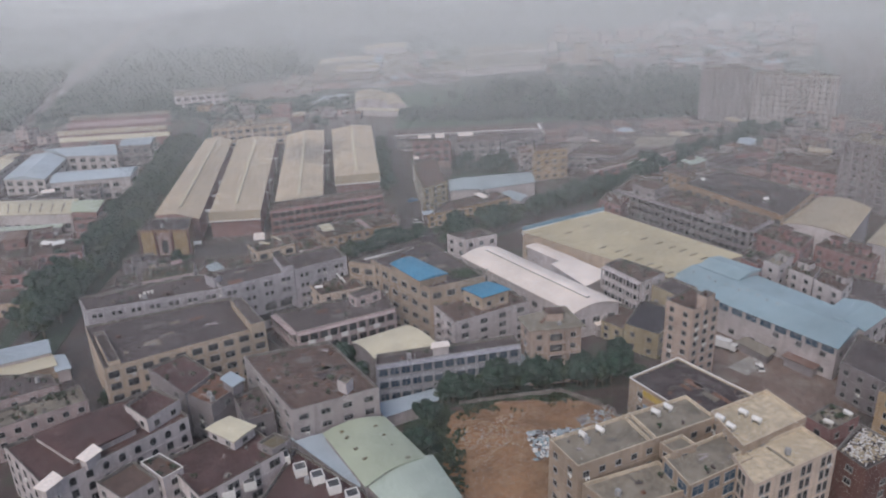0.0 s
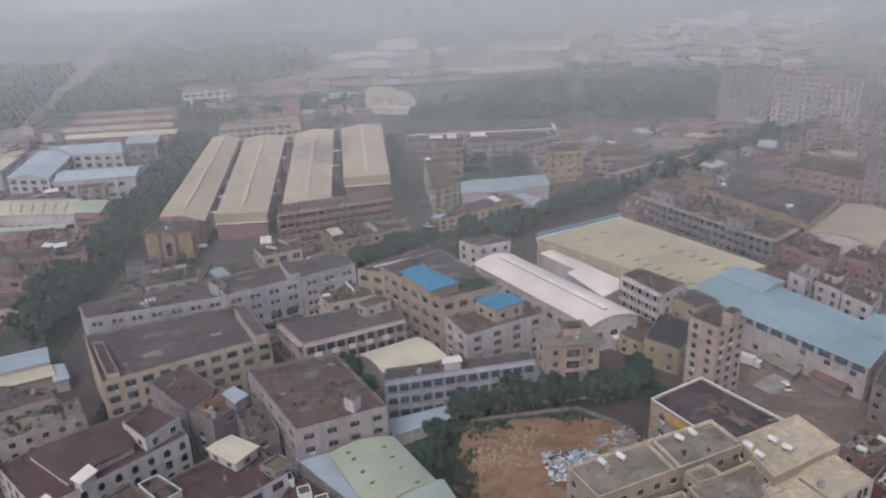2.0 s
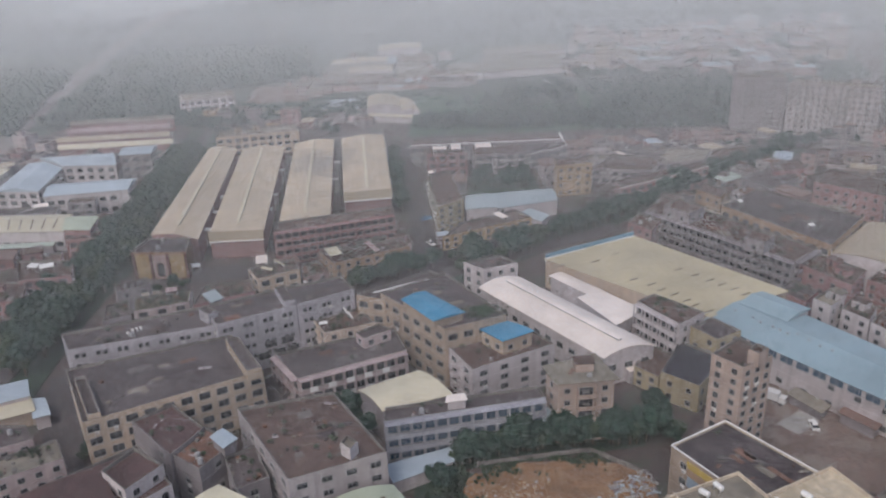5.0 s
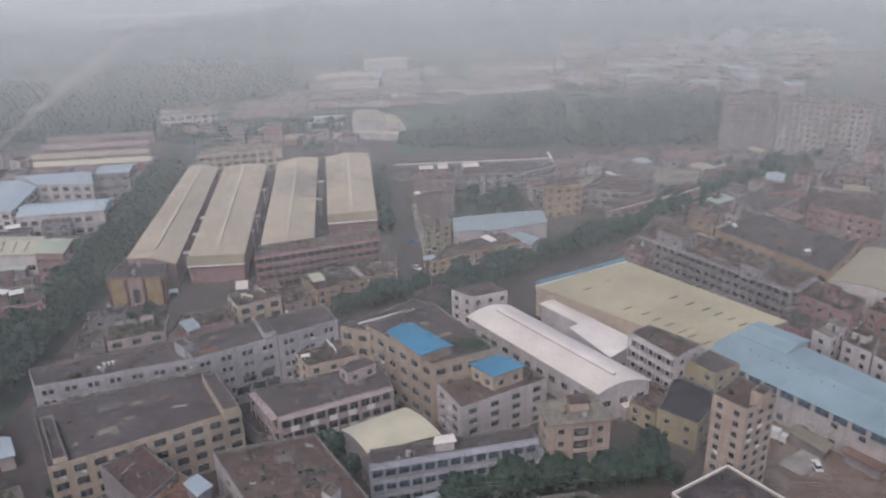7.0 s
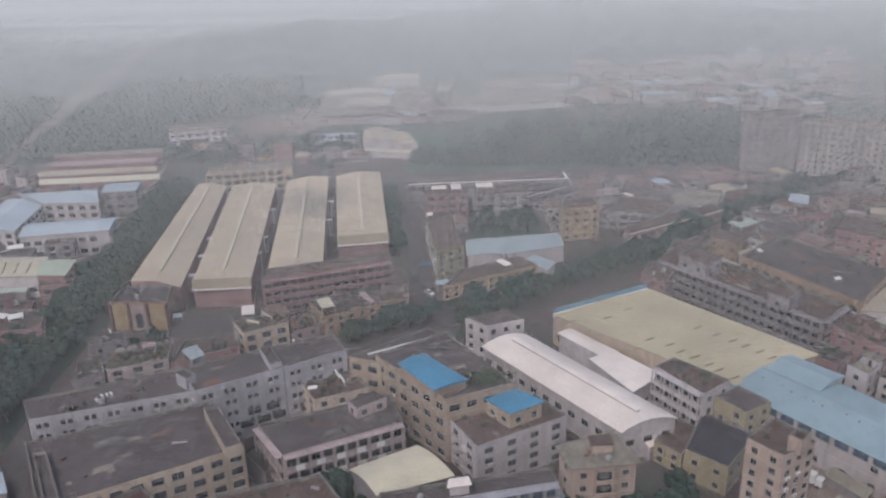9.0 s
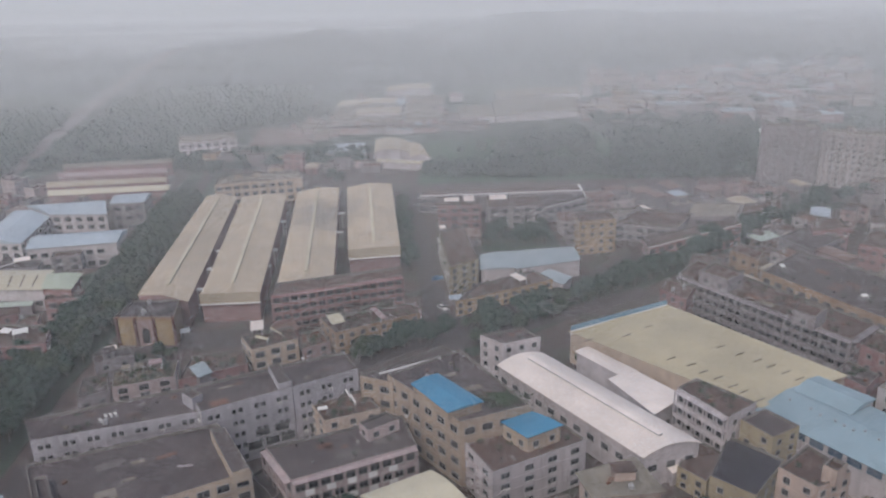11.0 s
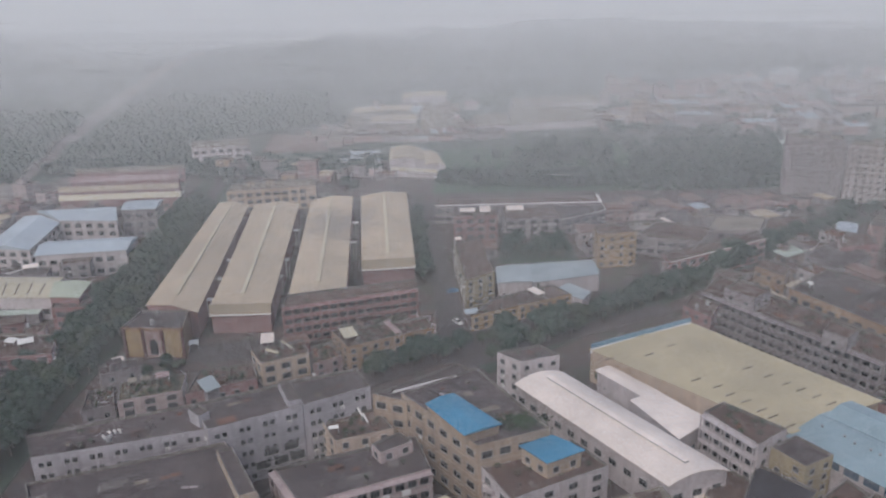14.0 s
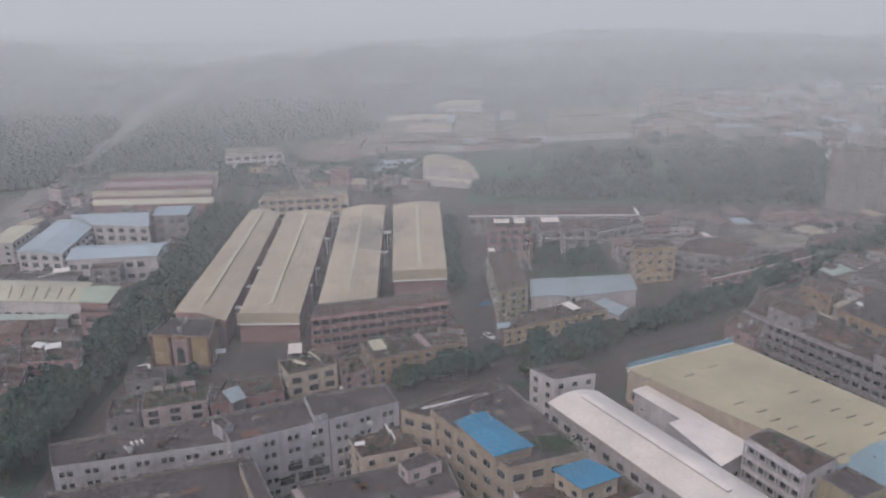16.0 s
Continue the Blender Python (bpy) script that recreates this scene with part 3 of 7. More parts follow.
dark3 = building("workshop_building", ((-53.7, 209.1), (-26.0, 223.6), (-30.9, 236.7), (-63.1, 221.8)), 12.5, "wall_pinkwhite", "roof_dark", 3, "balcony", "three-storey white workshop with dark asphalt roof", "building")
messy = building("workshop_building", ((-45.9, 164.6), (-25.8, 174.4), (-42.1, 198.4), (-64.4, 190.9)), 15.5, "wall_pale", "roof_brown", 4, "office", "pale grey workshop block with cluttered brown roof", "building")
balcony = building("dormitory_building", ((-28.4, 189.9), (11.2, 200.2), (9.6, 205.5), (-28.8, 195.7)), 12.5, "wall_bluegrey", "roof_dark", 3, "balcony", "low dormitory with rows of blue-grey open galleries", "building")
bluetop = building("factory_building", ((-15.1, 223.7), (2.0, 231.9), (-16.8, 260.9), (-35.7, 246.4)), 19, "wall_beige", "roof_dark", 4, "wide", "beige three-storey factory with mossy flat roof", "building")
bluetop_wing = building("factory_building", ((-43.3, 247.3), (-34.2, 244.0), (-17.0, 260.9), (-22.2, 265.1)), 18, "wall_beige", "roof_dark", 4, "wide", "beige factory side wing with flat roof", "building")
bluetwo = building("house_block", ((-7.3, 212.5), (15.4, 226.0), (7.7, 236.1), (-14.4, 224.7)), 13, "wall_white", "roof_brown", 4, "office", "pale pink three-storey house block with cluttered roof", "building")
whitehouse = building("office_building", ((-4.6, 273.5), (7.0, 278.5), (1.4, 285.0), (-11.4, 279.4)), 14, "wall_white", "roof_dark", 4, "small", "small white office block with flat dark roof", "building")
dorm13 = building("dormitory_building", ((41.5, 247.3), (51.1, 233.1), (59.8, 240.2), (47.5, 252.4)), 15, "wall_white", "roof_brown", 4, "balcony", "white four-storey dormitory with gallery bands and messy roof", "building")
ygreen = building("house_block", ((43.5, 218.3), (52.1, 211.2), (62.8, 225.0), (52.0, 235.2)), 8.5, "wall_yellow", "roof_slate", 2, "small", "faded yellow-green house with dark flat roof", "building")
ygreen_low = building("house_block", ((37.6, 225.4), (43.2, 219.4), (50.3, 230.8), (44.5, 237.8)), 6, "wall_yellow", "roof_brown", 2, "small", "low faded yellow house with flat roof", "building")
ygreen_up = building("house_block", ((54.8, 235.4), (60.4, 227.6), (68.4, 232.8), (62.3, 240.7)), 13, "wall_yellow", "roof_dark", 4, "small", "yellow stair block with dark roof", "building")
tower = building("apartment_tower", ((49.2, 194.3), (54.7, 188.0), (62.8, 193.1), (57.6, 202.0)), 28.5, "wall_beigepink", "roof_brown", 10, "tower", "slim beige-pink ten-storey apartment tower with small windows", "building")
balc2 = building("apartment_building", ((14.0, 197.9), (28.1, 200.1), (24.2, 210.7), (11.6, 205.1)), 18, "wall_beigepink", "roof_beige", 5, "small", "beige apartment house with recessed balconies", "building")
dorm17 = building("dormitory_building", ((57.9, 326.9), (98.0, 276.6), (109.5, 287.7), (68.2, 341.5)), 14, "wall_greyold", "roof_brown", 4, "balcony", "long weathered grey dormitory with open galleries", "building")
yfac18 = building("factory_building", ((87.3, 327.3), (113.7, 287.6), (134.8, 313.2), (106.7, 346.5)), 15, "wall_orange", "roof_dark", 3, "wide", "factory with orange-yellow facade and dark flat roof", "building")
gate = building("gate_building", ((-135.8, 297.7), (-114.7, 297.8), (-118.0, 312.0), (-134.6, 311.5)), 11, "wall_gate", "roof_black", 2, "", "yellow-ochre gate building with dark pilasters and flat roof", "building")
pinkfront = building("factory_building", ((-84.3, 308.6), (-40.0, 326.2), (-41.4, 335.2), (-85.4, 319.3)), 14, "wall_red", "roof_brown", 4, "balcony", "dull red four-storey factory block in front of the halls", "building")
row24 = building("house_block", ((-58.6, 290.4), (-32.5, 305.8), (-36.3, 313.9), (-65.9, 301.4)), 9, "wall_orange", "roof_brown", 3, "small", "row of ochre and pink terraced houses with cluttered roofs", "building")
row25 = building("house_block", ((-83.6, 280.3), (-70.6, 288.3), (-74.7, 297.7), (-89.5, 289.2)), 8, "wall_cream", "roof_brown", 2, "wide", "pale cream house with cluttered flat roof", "building")
garden = building("house_block", ((-120.5, 260.2), (-104.0, 267.3), (-106.6, 277.8), (-124.4, 270.7)), 6, "wall_pinkwhite", "roof_moss", 2, "wide", "house with planted green roof terrace", "building")
gwest = building("house_block", ((-129.1, 255.4), (-121.6, 260.5), (-126.6, 270.8), (-132.9, 267.1)), 5, "wall_greyold", "roof_dark", 1, "small", "low grey house with cluttered dark roof", "building")
mid_terrace = building("house_block", ((-68.6, 284.9), (-60.6, 290.2), (-66.2, 299.6), (-71.8, 296.0)), 6, "wall_rose", "roof_ochre", 2, "small", "low dull pink house with cluttered roof court", "building")
back_terrace = building("house_block", ((-63.7, 303.2), (-42.0, 315.2), (-43.7, 320.9), (-65.7, 309.2)), 7, "wall_rose", "roof_brown", 2, "balcony", "dull pink terrace row with cluttered roofs", "building", hut=2)
end_terrace = building("house_block", ((-39.4, 309.1), (-32.6, 313.1), (-33.9, 321.0), (-40.1, 317.0)), 7, "wall_pinkwhite", "roof_brown", 2, "small", "pale pink end house beside the street", "building", hut=1)
lowrow = building("house_block", ((-102.8, 266.6), (-84.1, 276.8), (-88.3, 286.6), (-103.8, 281.6)), 5, "wall_red", "roof_brown", 1, "small", "low red-walled sheds with patched roofs", "building")
l_pink = building("house_block", ((-169.2, 278.5), (-151.9, 282.5), (-157.3, 296.1), (-179.6, 296.2)), 9, "wall_red", "roof_brown", 3, "wide", "dull red house block with balconies", "building")
r_yell = building("apartment_building", ((-23.8, 338.2), (-13.3, 347.4), (-20.5, 386.1), (-30.7, 378.6)), 12, "wall_yellow", "roof_brown", 4, "small", "pale yellow apartment house with long brown roof", "building")
r_brown = building("shop_building", ((-20.9, 320.8), (14.9, 341.0), (8.4, 350.0), (-13.2, 337.0)), 6, "wall_ochre", "roof_brown", 2, "small", "low ochre shop row with brown patched roof", "building")
r_cube = building("apartment_building", ((28.1, 380.9), (44.3, 385.0), (42.3, 395.4), (27.6, 391.9)), 15, "wall_ochre", "roof_brown", 4, "small", "ochre cube-like apartment house", "building")
r_pinklong = building("factory_building", ((54.1, 362.9), (98.3, 391.1), (98.1, 402.1), (53.2, 373.6)), 10, "wall_red", "roof_brown", 3, "wide", "long dull red factory with pale roof strip", "building", rim='white_paint', rim_sides=(0,))
r_pink38 = building("house_block", ((-33.0, 412.5), (-13.2, 414.7), (-14.4, 426.1), (-34.1, 427.3)), 12, "wall_red", "roof_brown", 3, "wide", "dull red office block with pale roof huts", "building")
r_grey39 = building("house_block", ((-9.9, 413.1), (16.0, 417.3), (13.1, 433.5), (-11.4, 429.4)), 11, "wall_greyold", "roof_brown", 3, "wide", "weathered grey house block with flat roof", "building")
r_court = building("factory_building", ((13.5, 418.6), (37.8, 436.0), (35.6, 452.8), (10.6, 439.3)), 8, "wall_greyold", "roof_dark", 2, "wide", "flat factory roof with a white rim", "building", rim='white_paint', rim_sides=(0, 1))
l_blueA = building("factory_building", ((-213.6, 404.6), (-187.1, 404.7), (-196.9, 424.9), (-232.5, 418.1)), 12, "wall_white", "sheet_ice", 3, "wide", "white factory with light blue sheet roof", "building", sheet=True)
l_blueB = building("factory_building", ((-202.0, 362.2), (-167.0, 370.1), (-169.1, 385.5), (-205.8, 378.5)), 11, "wall_white", "sheet_ice", 2, "wide", "white factory with light blue sheet roof", "building", sheet=True)
l_blueC = building("factory_building", ((-228.8, 369.8), (-208.6, 369.1), (-214.3, 404.0), (-235.7, 412.8)), 11, "wall_white", "sheet_ice", 3, "wide", "white factory wing with light blue sheet roof", "building", sheet=True)
l_blueD = building("office_building", ((-188.8, 414.5), (-173.6, 416.4), (-175.6, 430.8), (-190.9, 428.0)), 14, "wall_greyold", "sheet_ice", 3, "wide", "grey office block with blue roof", "building", sheet=True)
fblack = building("school_building", ((36.8, 174.7), (49.8, 155.4), (66.4, 163.8), (50.7, 183.8)), 17, "wall_beige", "roof_black", 4, "sparse", "beige building with black tarred roof and white parapet", "building", parapet=0.45, edge='parapet_beige', rim='white_paint')
fd = building("apartment_building", ((41.5, 133.4), (56.9, 142.4), (52.8, 151.2), (38.1, 142.9)), 17.5, "wall_beige", "roof_beige", 5, "glazed", "beige apartment block with glazed corner and concrete roof", "building", edge='parapet_beige')
fc = building("apartment_building", ((26.6, 129.0), (42.1, 135.6), (37.7, 144.8), (20.5, 137.6)), 15, "wall_beige", "roof_beige", 4, "small", "low beige apartment terrace with concrete roof", "building", edge='parapet_beige')
fe = building("apartment_building", ((54.9, 143.4), (71.8, 153.7), (66.7, 164.9), (51.4, 156.3)), 19.5, "wall_beige", "roof_cream", 5, "small", "pale beige apartment block with rooftop water tanks", "building", edge='parapet_beige')
ff = building("apartment_building", ((54.0, 132.8), (74.9, 144.5), (70.4, 152.6), (52.5, 142.9)), 18, "wall_ivory", "roof_cream", 5, "tallpair", "pale cream apartment block with paired windows", "building", edge='parapet_beige')
fg = building("house_block", ((80.8, 160.3), (89.9, 166.0), (85.4, 171.8), (77.4, 165.8)), 11, "wall_red", "roof_beige", 3, "small", "brown brick house with rubble-strewn roof", "building")
la = building("house_block", ((-94.8, 139.1), (-71.6, 164.9), (-84.6, 178.5), (-111.7, 153.7)), 14, "wall_white", "roof_red", 4, "arch", "white villa row with arched windows and brown tiled roofs", "building")
lc = building("house_block", ((-75.9, 175.5), (-71.4, 186.1), (-83.0, 196.1), (-90.6, 188.7)), 13.5, "wall_greyold", "roof_red", 4, "sparse", "grey house with brown tiled roof", "building")
ld = building("house_block", ((-67.9, 171.2), (-62.6, 180.8), (-71.8, 187.4), (-76.0, 176.5)), 13, "wall_greyold", "roof_ochre", 4, "sparse", "grey house with ochre tiled roof terrace", "building")
le = building("house_block", ((-58.4, 166.8), (-52.1, 171.1), (-58.5, 182.8), (-64.3, 177.9)), 11, "wall_greyold", "roof_dark", 3, "sparse", "grey house with cluttered dark roof", "building")
lf = building("house_block", ((-130.3, 176.8), (-114.9, 186.2), (-119.7, 192.0), (-139.4, 192.0)), 10, "wall_pinkwhite", "roof_dark", 3, "small", "house with dark flat roof", "building")
lg = building("house_block", ((-122.3, 165.5), (-103.6, 178.8), (-108.9, 186.2), (-126.8, 173.3)), 10, "wall_pinkwhite", "roof_beige", 3, "small", "pale house with rubble on its flat roof", "building")
yellowroof = building("warehouse", ((17.0, 287.7), (62.6, 244.6), (90.6, 261.2), (50.5, 307.3)), 11, "wall_cream", "sheet_yellow", 2, "", "broad warehouse with flat pale yellow sheet roof", "building", sheet=True, rise=0.45)
bluelong = building("factory_building", ((61.5, 243.6), (97.8, 198.4), (112.9, 214.6), (81.8, 258.7)), 10.5, "wall_white", "roof_blue", 2, "sparse", "long white factory with light blue sheet roof", "building", rise=1.6, sheet=True)
bluewing = building("factory_building", ((74.0, 251.4), (83.4, 240.1), (92.3, 247.2), (82.3, 258.4)), 12, "wall_white", "roof_blue", 2, "", "factory wing with light blue sheet roof", "building", rise=1.2, sheet=True)
blueend = building("factory_building", ((101.7, 217.5), (108.8, 207.2), (120.6, 217.6), (111.6, 226.9)), 11, "wall_white", "roof_blue", 2, "wide", "factory wing with light blue sheet roof", "building", rise=1.2, sheet=True)
wlow1 = building("shed", ((18.2, 279.1), (30.2, 264.0), (34.1, 267.4), (22.0, 281.8)), 8.5, "wall_white", "sheet_white", 1, "", "low annexe with white sheet roof", "building", sheet=True, rise=0.3)
wlow2 = building("shed", ((26.1, 262.6), (35.4, 245.0), (44.8, 253.5), (33.7, 267.4)), 8.5, "wall_white", "sheet_white", 1, "small", "low annexe with white sheet roof", "building", sheet=True, rise=0.3)
wlow3 = building("shed", ((34.6, 229.9), (36.6, 225.0), (45.2, 232.1), (42.9, 235.2)), 4.5, "wall_white", "sheet_white", 1, "", "small lean-to with white roof sheets", "building", sheet=True, rise=0.2)
red19 = building("house_block", ((99.8, 280.6), (110.8, 262.5), (120.2, 274.1), (108.0, 289.8)), 12, "wall_red", "roof_brown", 3, "small", "dull red brick house block with flat roof", "building", hut=2)
rdark = building("house_block", ((90.3, 268.4), (96.3, 259.6), (102.9, 267.0), (97.4, 275.5)), 8, "wall_red", "roof_dark", 2, "small", "low dull red house with dark roof", "building")
rw1 = building("house_block", ((94.0, 249.3), (97.2, 244.1), (103.7, 250.2), (100.7, 255.3)), 14.5, "wall_white", "roof_beige", 4, "small", "narrow white house with roof room", "building", hut=1)
rw2 = building("house_block", ((101.1, 245.5), (106.0, 238.1), (111.5, 245.9), (106.0, 251.5)), 13, "wall_white", "roof_brown", 4, "balcony", "white house with open balconies", "building", hut=1)
rw3 = building("house_block", ((105.9, 236.8), (110.9, 227.9), (117.8, 236.4), (111.9, 244.1)), 13, "wall_white", "roof_brown", 4, "balcony", "white house with open balconies and yellow awning", "building", hut=1)
rw4 = building("house_block", ((115.1, 236.6), (125.1, 221.2), (135.5, 235.8), (123.7, 248.7)), 9, "wall_greyold", "roof_dark", 3, "small", "grey house with dark roof", "building")
rw5 = building("house_block", ((95.5, 190.6), (104.0, 176.8), (115.2, 194.5), (106.6, 205.6)), 11, "wall_greyold", "roof_dark", 3, "small", "weathered grey workshop with small windows", "building")
rpink = building("house_block", ((135.0, 361.9), (157.6, 340.7), (169.0, 360.9), (147.9, 380.5)), 12, "wall_red", "roof_brown", 3, "small", "dull pink block with rows of small windows", "building")
rpink2 = building("house_block", ((123.2, 378.5), (139.8, 382.7), (140.8, 397.2), (126.5, 391.5)), 11, "wall_red", "roof_brown", 3, "small", "dull pink house block", "building")
ror = building("house_block", ((86.3, 363.2), (94.2, 352.4), (99.3, 362.4), (91.5, 372.1)), 9, "wall_orange", "roof_brown", 2, "small", "orange-walled house with cluttered roof", "building")
rd1 = building("house_block", ((67.6, 352.0), (80.4, 342.7), (84.4, 357.3), (71.8, 363.0)), 8, "wall_greyold", "roof_brown", 2, "small", "grey house with dark cluttered roof", "building", hut=1)
rd2 = building("house_block", ((50.2, 317.8), (57.2, 308.3), (62.6, 319.6), (55.3, 327.1)), 12.5, "wall_red", "roof_brown", 4, "small", "dull red end house", "building")
rd3 = building("factory_building", ((45.8, 398.8), (71.9, 392.2), (83.0, 411.7), (58.5, 420.1)), 8, "wall_greyold", "roof_brown", 2, "wide", "factory court with brown roofs", "building")
rd4 = building("factory_building", ((77.2, 406.3), (100.5, 407.6), (108.0, 425.9), (87.2, 429.5)), 8, "wall_greyold", "roof_beige", 2, "wide", "grey factory roof beside the road", "building")
rd5 = building("house_block", ((101.9, 404.9), (121.9, 411.0), (126.6, 428.6), (107.8, 421.4)), 9, "wall_pinkwhite", "roof_brown", 2, "small", "pale house beside the road", "building")
rd6 = building("house_block", ((108.4, 374.9), (116.6, 358.2), (133.6, 374.3), (124.7, 388.9)), 10, "wall_greyold", "roof_dark", 3, "small", "grey house with dark roof", "building")
rblue1 = building("shed", ((1.7, 349.4), (26.6, 358.4), (24.9, 372.6), (1.1, 367.8)), 7, "wall_white", "sheet_slate", 1, "", "low workshop with pale blue sheet roof", "building", sheet=True, rise=0.9)
rblue2 = building("shed", ((-12.2, 348.5), (0.8, 350.4), (0.5, 366.8), (-12.6, 364.2)), 7, "wall_white", "sheet_slate", 1, "", "low workshop with pale blue sheet roof", "building", sheet=True, rise=0.6)
rblue3 = building("shed", ((10.3, 347.3), (18.7, 338.7), (22.2, 345.4), (14.7, 353.0)), 5, "wall_white", "sheet_slate", 1, "", "lean-to with pale blue sheet roof", "building", sheet=True, rise=0.3)
lpinkh = building("house_block", ((-171.0, 317.1), (-159.4, 318.9), (-160.2, 326.3), (-173.7, 325.4)), 8.5, "wall_red", "roof_brown", 2, "wide", "dull red house with balconies", "building")
lstrip = building("shed", ((-219.0, 316.0), (-178.9, 321.0), (-179.6, 324.4), (-221.0, 320.0)), 4.5, "wall_greyold", "sheet_palegreen", 1, "", "low lean-to with grey-green sheet roof", "building", sheet=True, rise=0.4)
lgrey = building("workshop_building", ((-188.3, 355.4), (-177.0, 357.9), (-178.6, 364.4), (-190.0, 361.6)), 10, "wall_greyold", "roof_brown", 3, "wide", "weathered grey concrete workshop block", "building")
lp2 = building("house_block", ((-177.3, 262.2), (-160.9, 265.4), (-166.6, 279.2), (-188.8, 281.6)), 8, "wall_red", "roof_brown", 2, "wide", "dull red house block with flat roof", "building", hut=1)
lp3 = building("house_block", ((-166.4, 245.6), (-147.3, 251.1), (-151.5, 261.3), (-173.3, 257.5)), 5, "wall_cream", "roof_brown", 1, "small", "low cream house with patched roof", "building")
lsh1 = building("shed", ((-144.6, 203.2), (-130.3, 211.0), (-134.9, 218.7), (-149.4, 211.4)), 6, "wall_white", "sheet_ice", 1, "", "shed with pale blue sheet roof", "building", sheet=True, rise=0.5)
lsh2 = building("shed", ((-141.7, 197.5), (-126.5, 206.1), (-130.9, 212.2), (-145.7, 204.4)), 4.5, "wall_cream", "sheet_pale", 1, "", "shed with cream sheet roof", "building", sheet=True, rise=0.4)
lsh3 = building("shed", ((-124.9, 203.4), (-121.8, 205.1), (-127.0, 212.4), (-130.1, 211.8)), 4, "wall_white", "sheet_ice", 1, "", "small shed with blue sheet roof", "building", sheet=True, rise=0.2)
mid_house = building("house_block", ((-51.0, 234.6), (-37.2, 240.7), (-43.3, 250.1), (-57.1, 244.5)), 12, "wall_ivory", "roof_brown", 4, "small", "cream house with pots and sheets on its roof", "building", hut=0)
mid_low = building("shed", ((-58.9, 210.7), (-55.6, 217.6), (-63.2, 224.7), (-66.9, 219.3)), 6, "wall_greyold", "roof_dark", 1, "", "low annexe with dark sheet roof", "building")
lh = building("house_block", ((-52.6, 123.5), (-19.1, 127.9), (-26.1, 143.8), (-44.7, 159.0)), 8.5, "wall_greyold", "roof_red", 2, "", "low house with brown tiled roof", "building")
lcan1 = building("roof_shed", ((-64.9, 159.1), (-57.3, 154.2), (-54.0, 159.8), (-61.0, 163.7)), 14.4, "wall_white", "sheet_pale", 1, "small", "roof room with white sheet canopy", "building", sheet=True, rise=0.3, low=11.7)
lcan2 = building("roof_shed", ((-67.3, 180.0), (-63.5, 176.4), (-61.6, 179.3), (-65.7, 182.7)), 15.2, "wall_greyold", "sheet_ice", 1, "", "small roof shelter with pale blue sheet", "building", sheet=True, rise=0.2, low=12.2)
lblue = building("shed", ((-46.5, 165.6), (-28.2, 147.8), (-26.5, 150.1), (-39.4, 168.4)), 6.5, "wall_white", "sheet_ice", 1, "", "lean-to with pale blue sheet roof", "building", sheet=True, rise=0.3)
lblue2 = building("shed", ((-25.2, 178.3), (-11.9, 185.9), (-12.7, 190.6), (-27.6, 183.8)), 4, "wall_white", "sheet_ice", 1, "", "open shelter with pale blue sheet roof", "building", sheet=True, rise=0.2)
tower_hut = building("roof_shed", ((56.3, 191.1), (58.2, 189.0), (61.1, 191.6), (59.1, 193.8)), 31.5, "wall_beigepink", "roof_brown", 1, "", "stair room on an apartment tower roof", "building", low=27.7)
farb1 = building("office_building", ((-203.3, 542.1), (-169.9, 553.1), (-177.3, 573.7), (-211.4, 563.5)), 12, "wall_white", "roof_beige", 3, "wide", "distant white office block", "building")
farb2 = building("office_building", ((-150.8, 450.7), (-107.6, 462.3), (-112.5, 477.2), (-153.3, 465.1)), 12, "wall_cream", "roof_beige", 3, "wide", "white office block behind the halls", "building", hut=2)
farb3 = building("apartment_building", ((76.5, 640.9), (86.7, 640.8), (89.1, 656.1), (78.5, 656.3)), 22, "wall_beigepink", "roof_beige", 7, "tower", "distant hazy apartment block", "building")
ryel = building("apartment_building", ((91.4, 162.8), (97.7, 154.1), (108.4, 162.8), (101.2, 171.6)), 20, "wall_ochre", "roof_beige", 6, "small", "ochre apartment house at the yard's edge", "building")
fab = building("apartment_building", ((19.6, 137.9), (52.4, 154.8), (47.8, 163.7), (14.5, 147.4)), 19, "wall_beige", "roof_beige", 5, "small", "long beige apartment block with flat concrete roof and tanks", "building", edge='parapet_beige')
fhut = building("roof_shed", ((38.1, 146.3), (40.2, 142.9), (45.8, 145.4), (43.5, 149.2)), 18.6, "wall_beige", "roof_beige", 1, "small", "stair room on a concrete roof", "building", low=14.7, edge='parapet_beige')
fh = building("house_block", ((77.2, 149.4), (80.6, 142.2), (92.0, 148.7), (86.5, 159.0)), 14, "wall_brown", "roof_black", 4, "sparse", "brown brick house with loose white tiles on its roof", "building")
la_main = building("roof_shed", ((-92.2, 147.5), (-82.2, 159.0), (-89.6, 169.4), (-105.4, 156.6)), 15, "wall_white", "roof_red", 1, "", "raised brown tiled roof of a villa row", "building", low=13.2, sheet=True, rise=0.5)
la_hut = building("roof_shed", ((-87.1, 165.6), (-79.2, 159.3), (-74.1, 167.8), (-83.0, 173.6)), 17, "wall_white", "roof_red", 1, "small", "raised roof storey with brown tiled top", "building", low=13.2)
la_can = building("roof_shed", ((-90.2, 146.7), (-88.0, 145.5), (-86.4, 149.1), (-88.8, 150.8)), 16, "wall_white", "sheet_white", 1, "", "white canopy on a roof terrace", "building", sheet=True, rise=0.15, low=13.2)
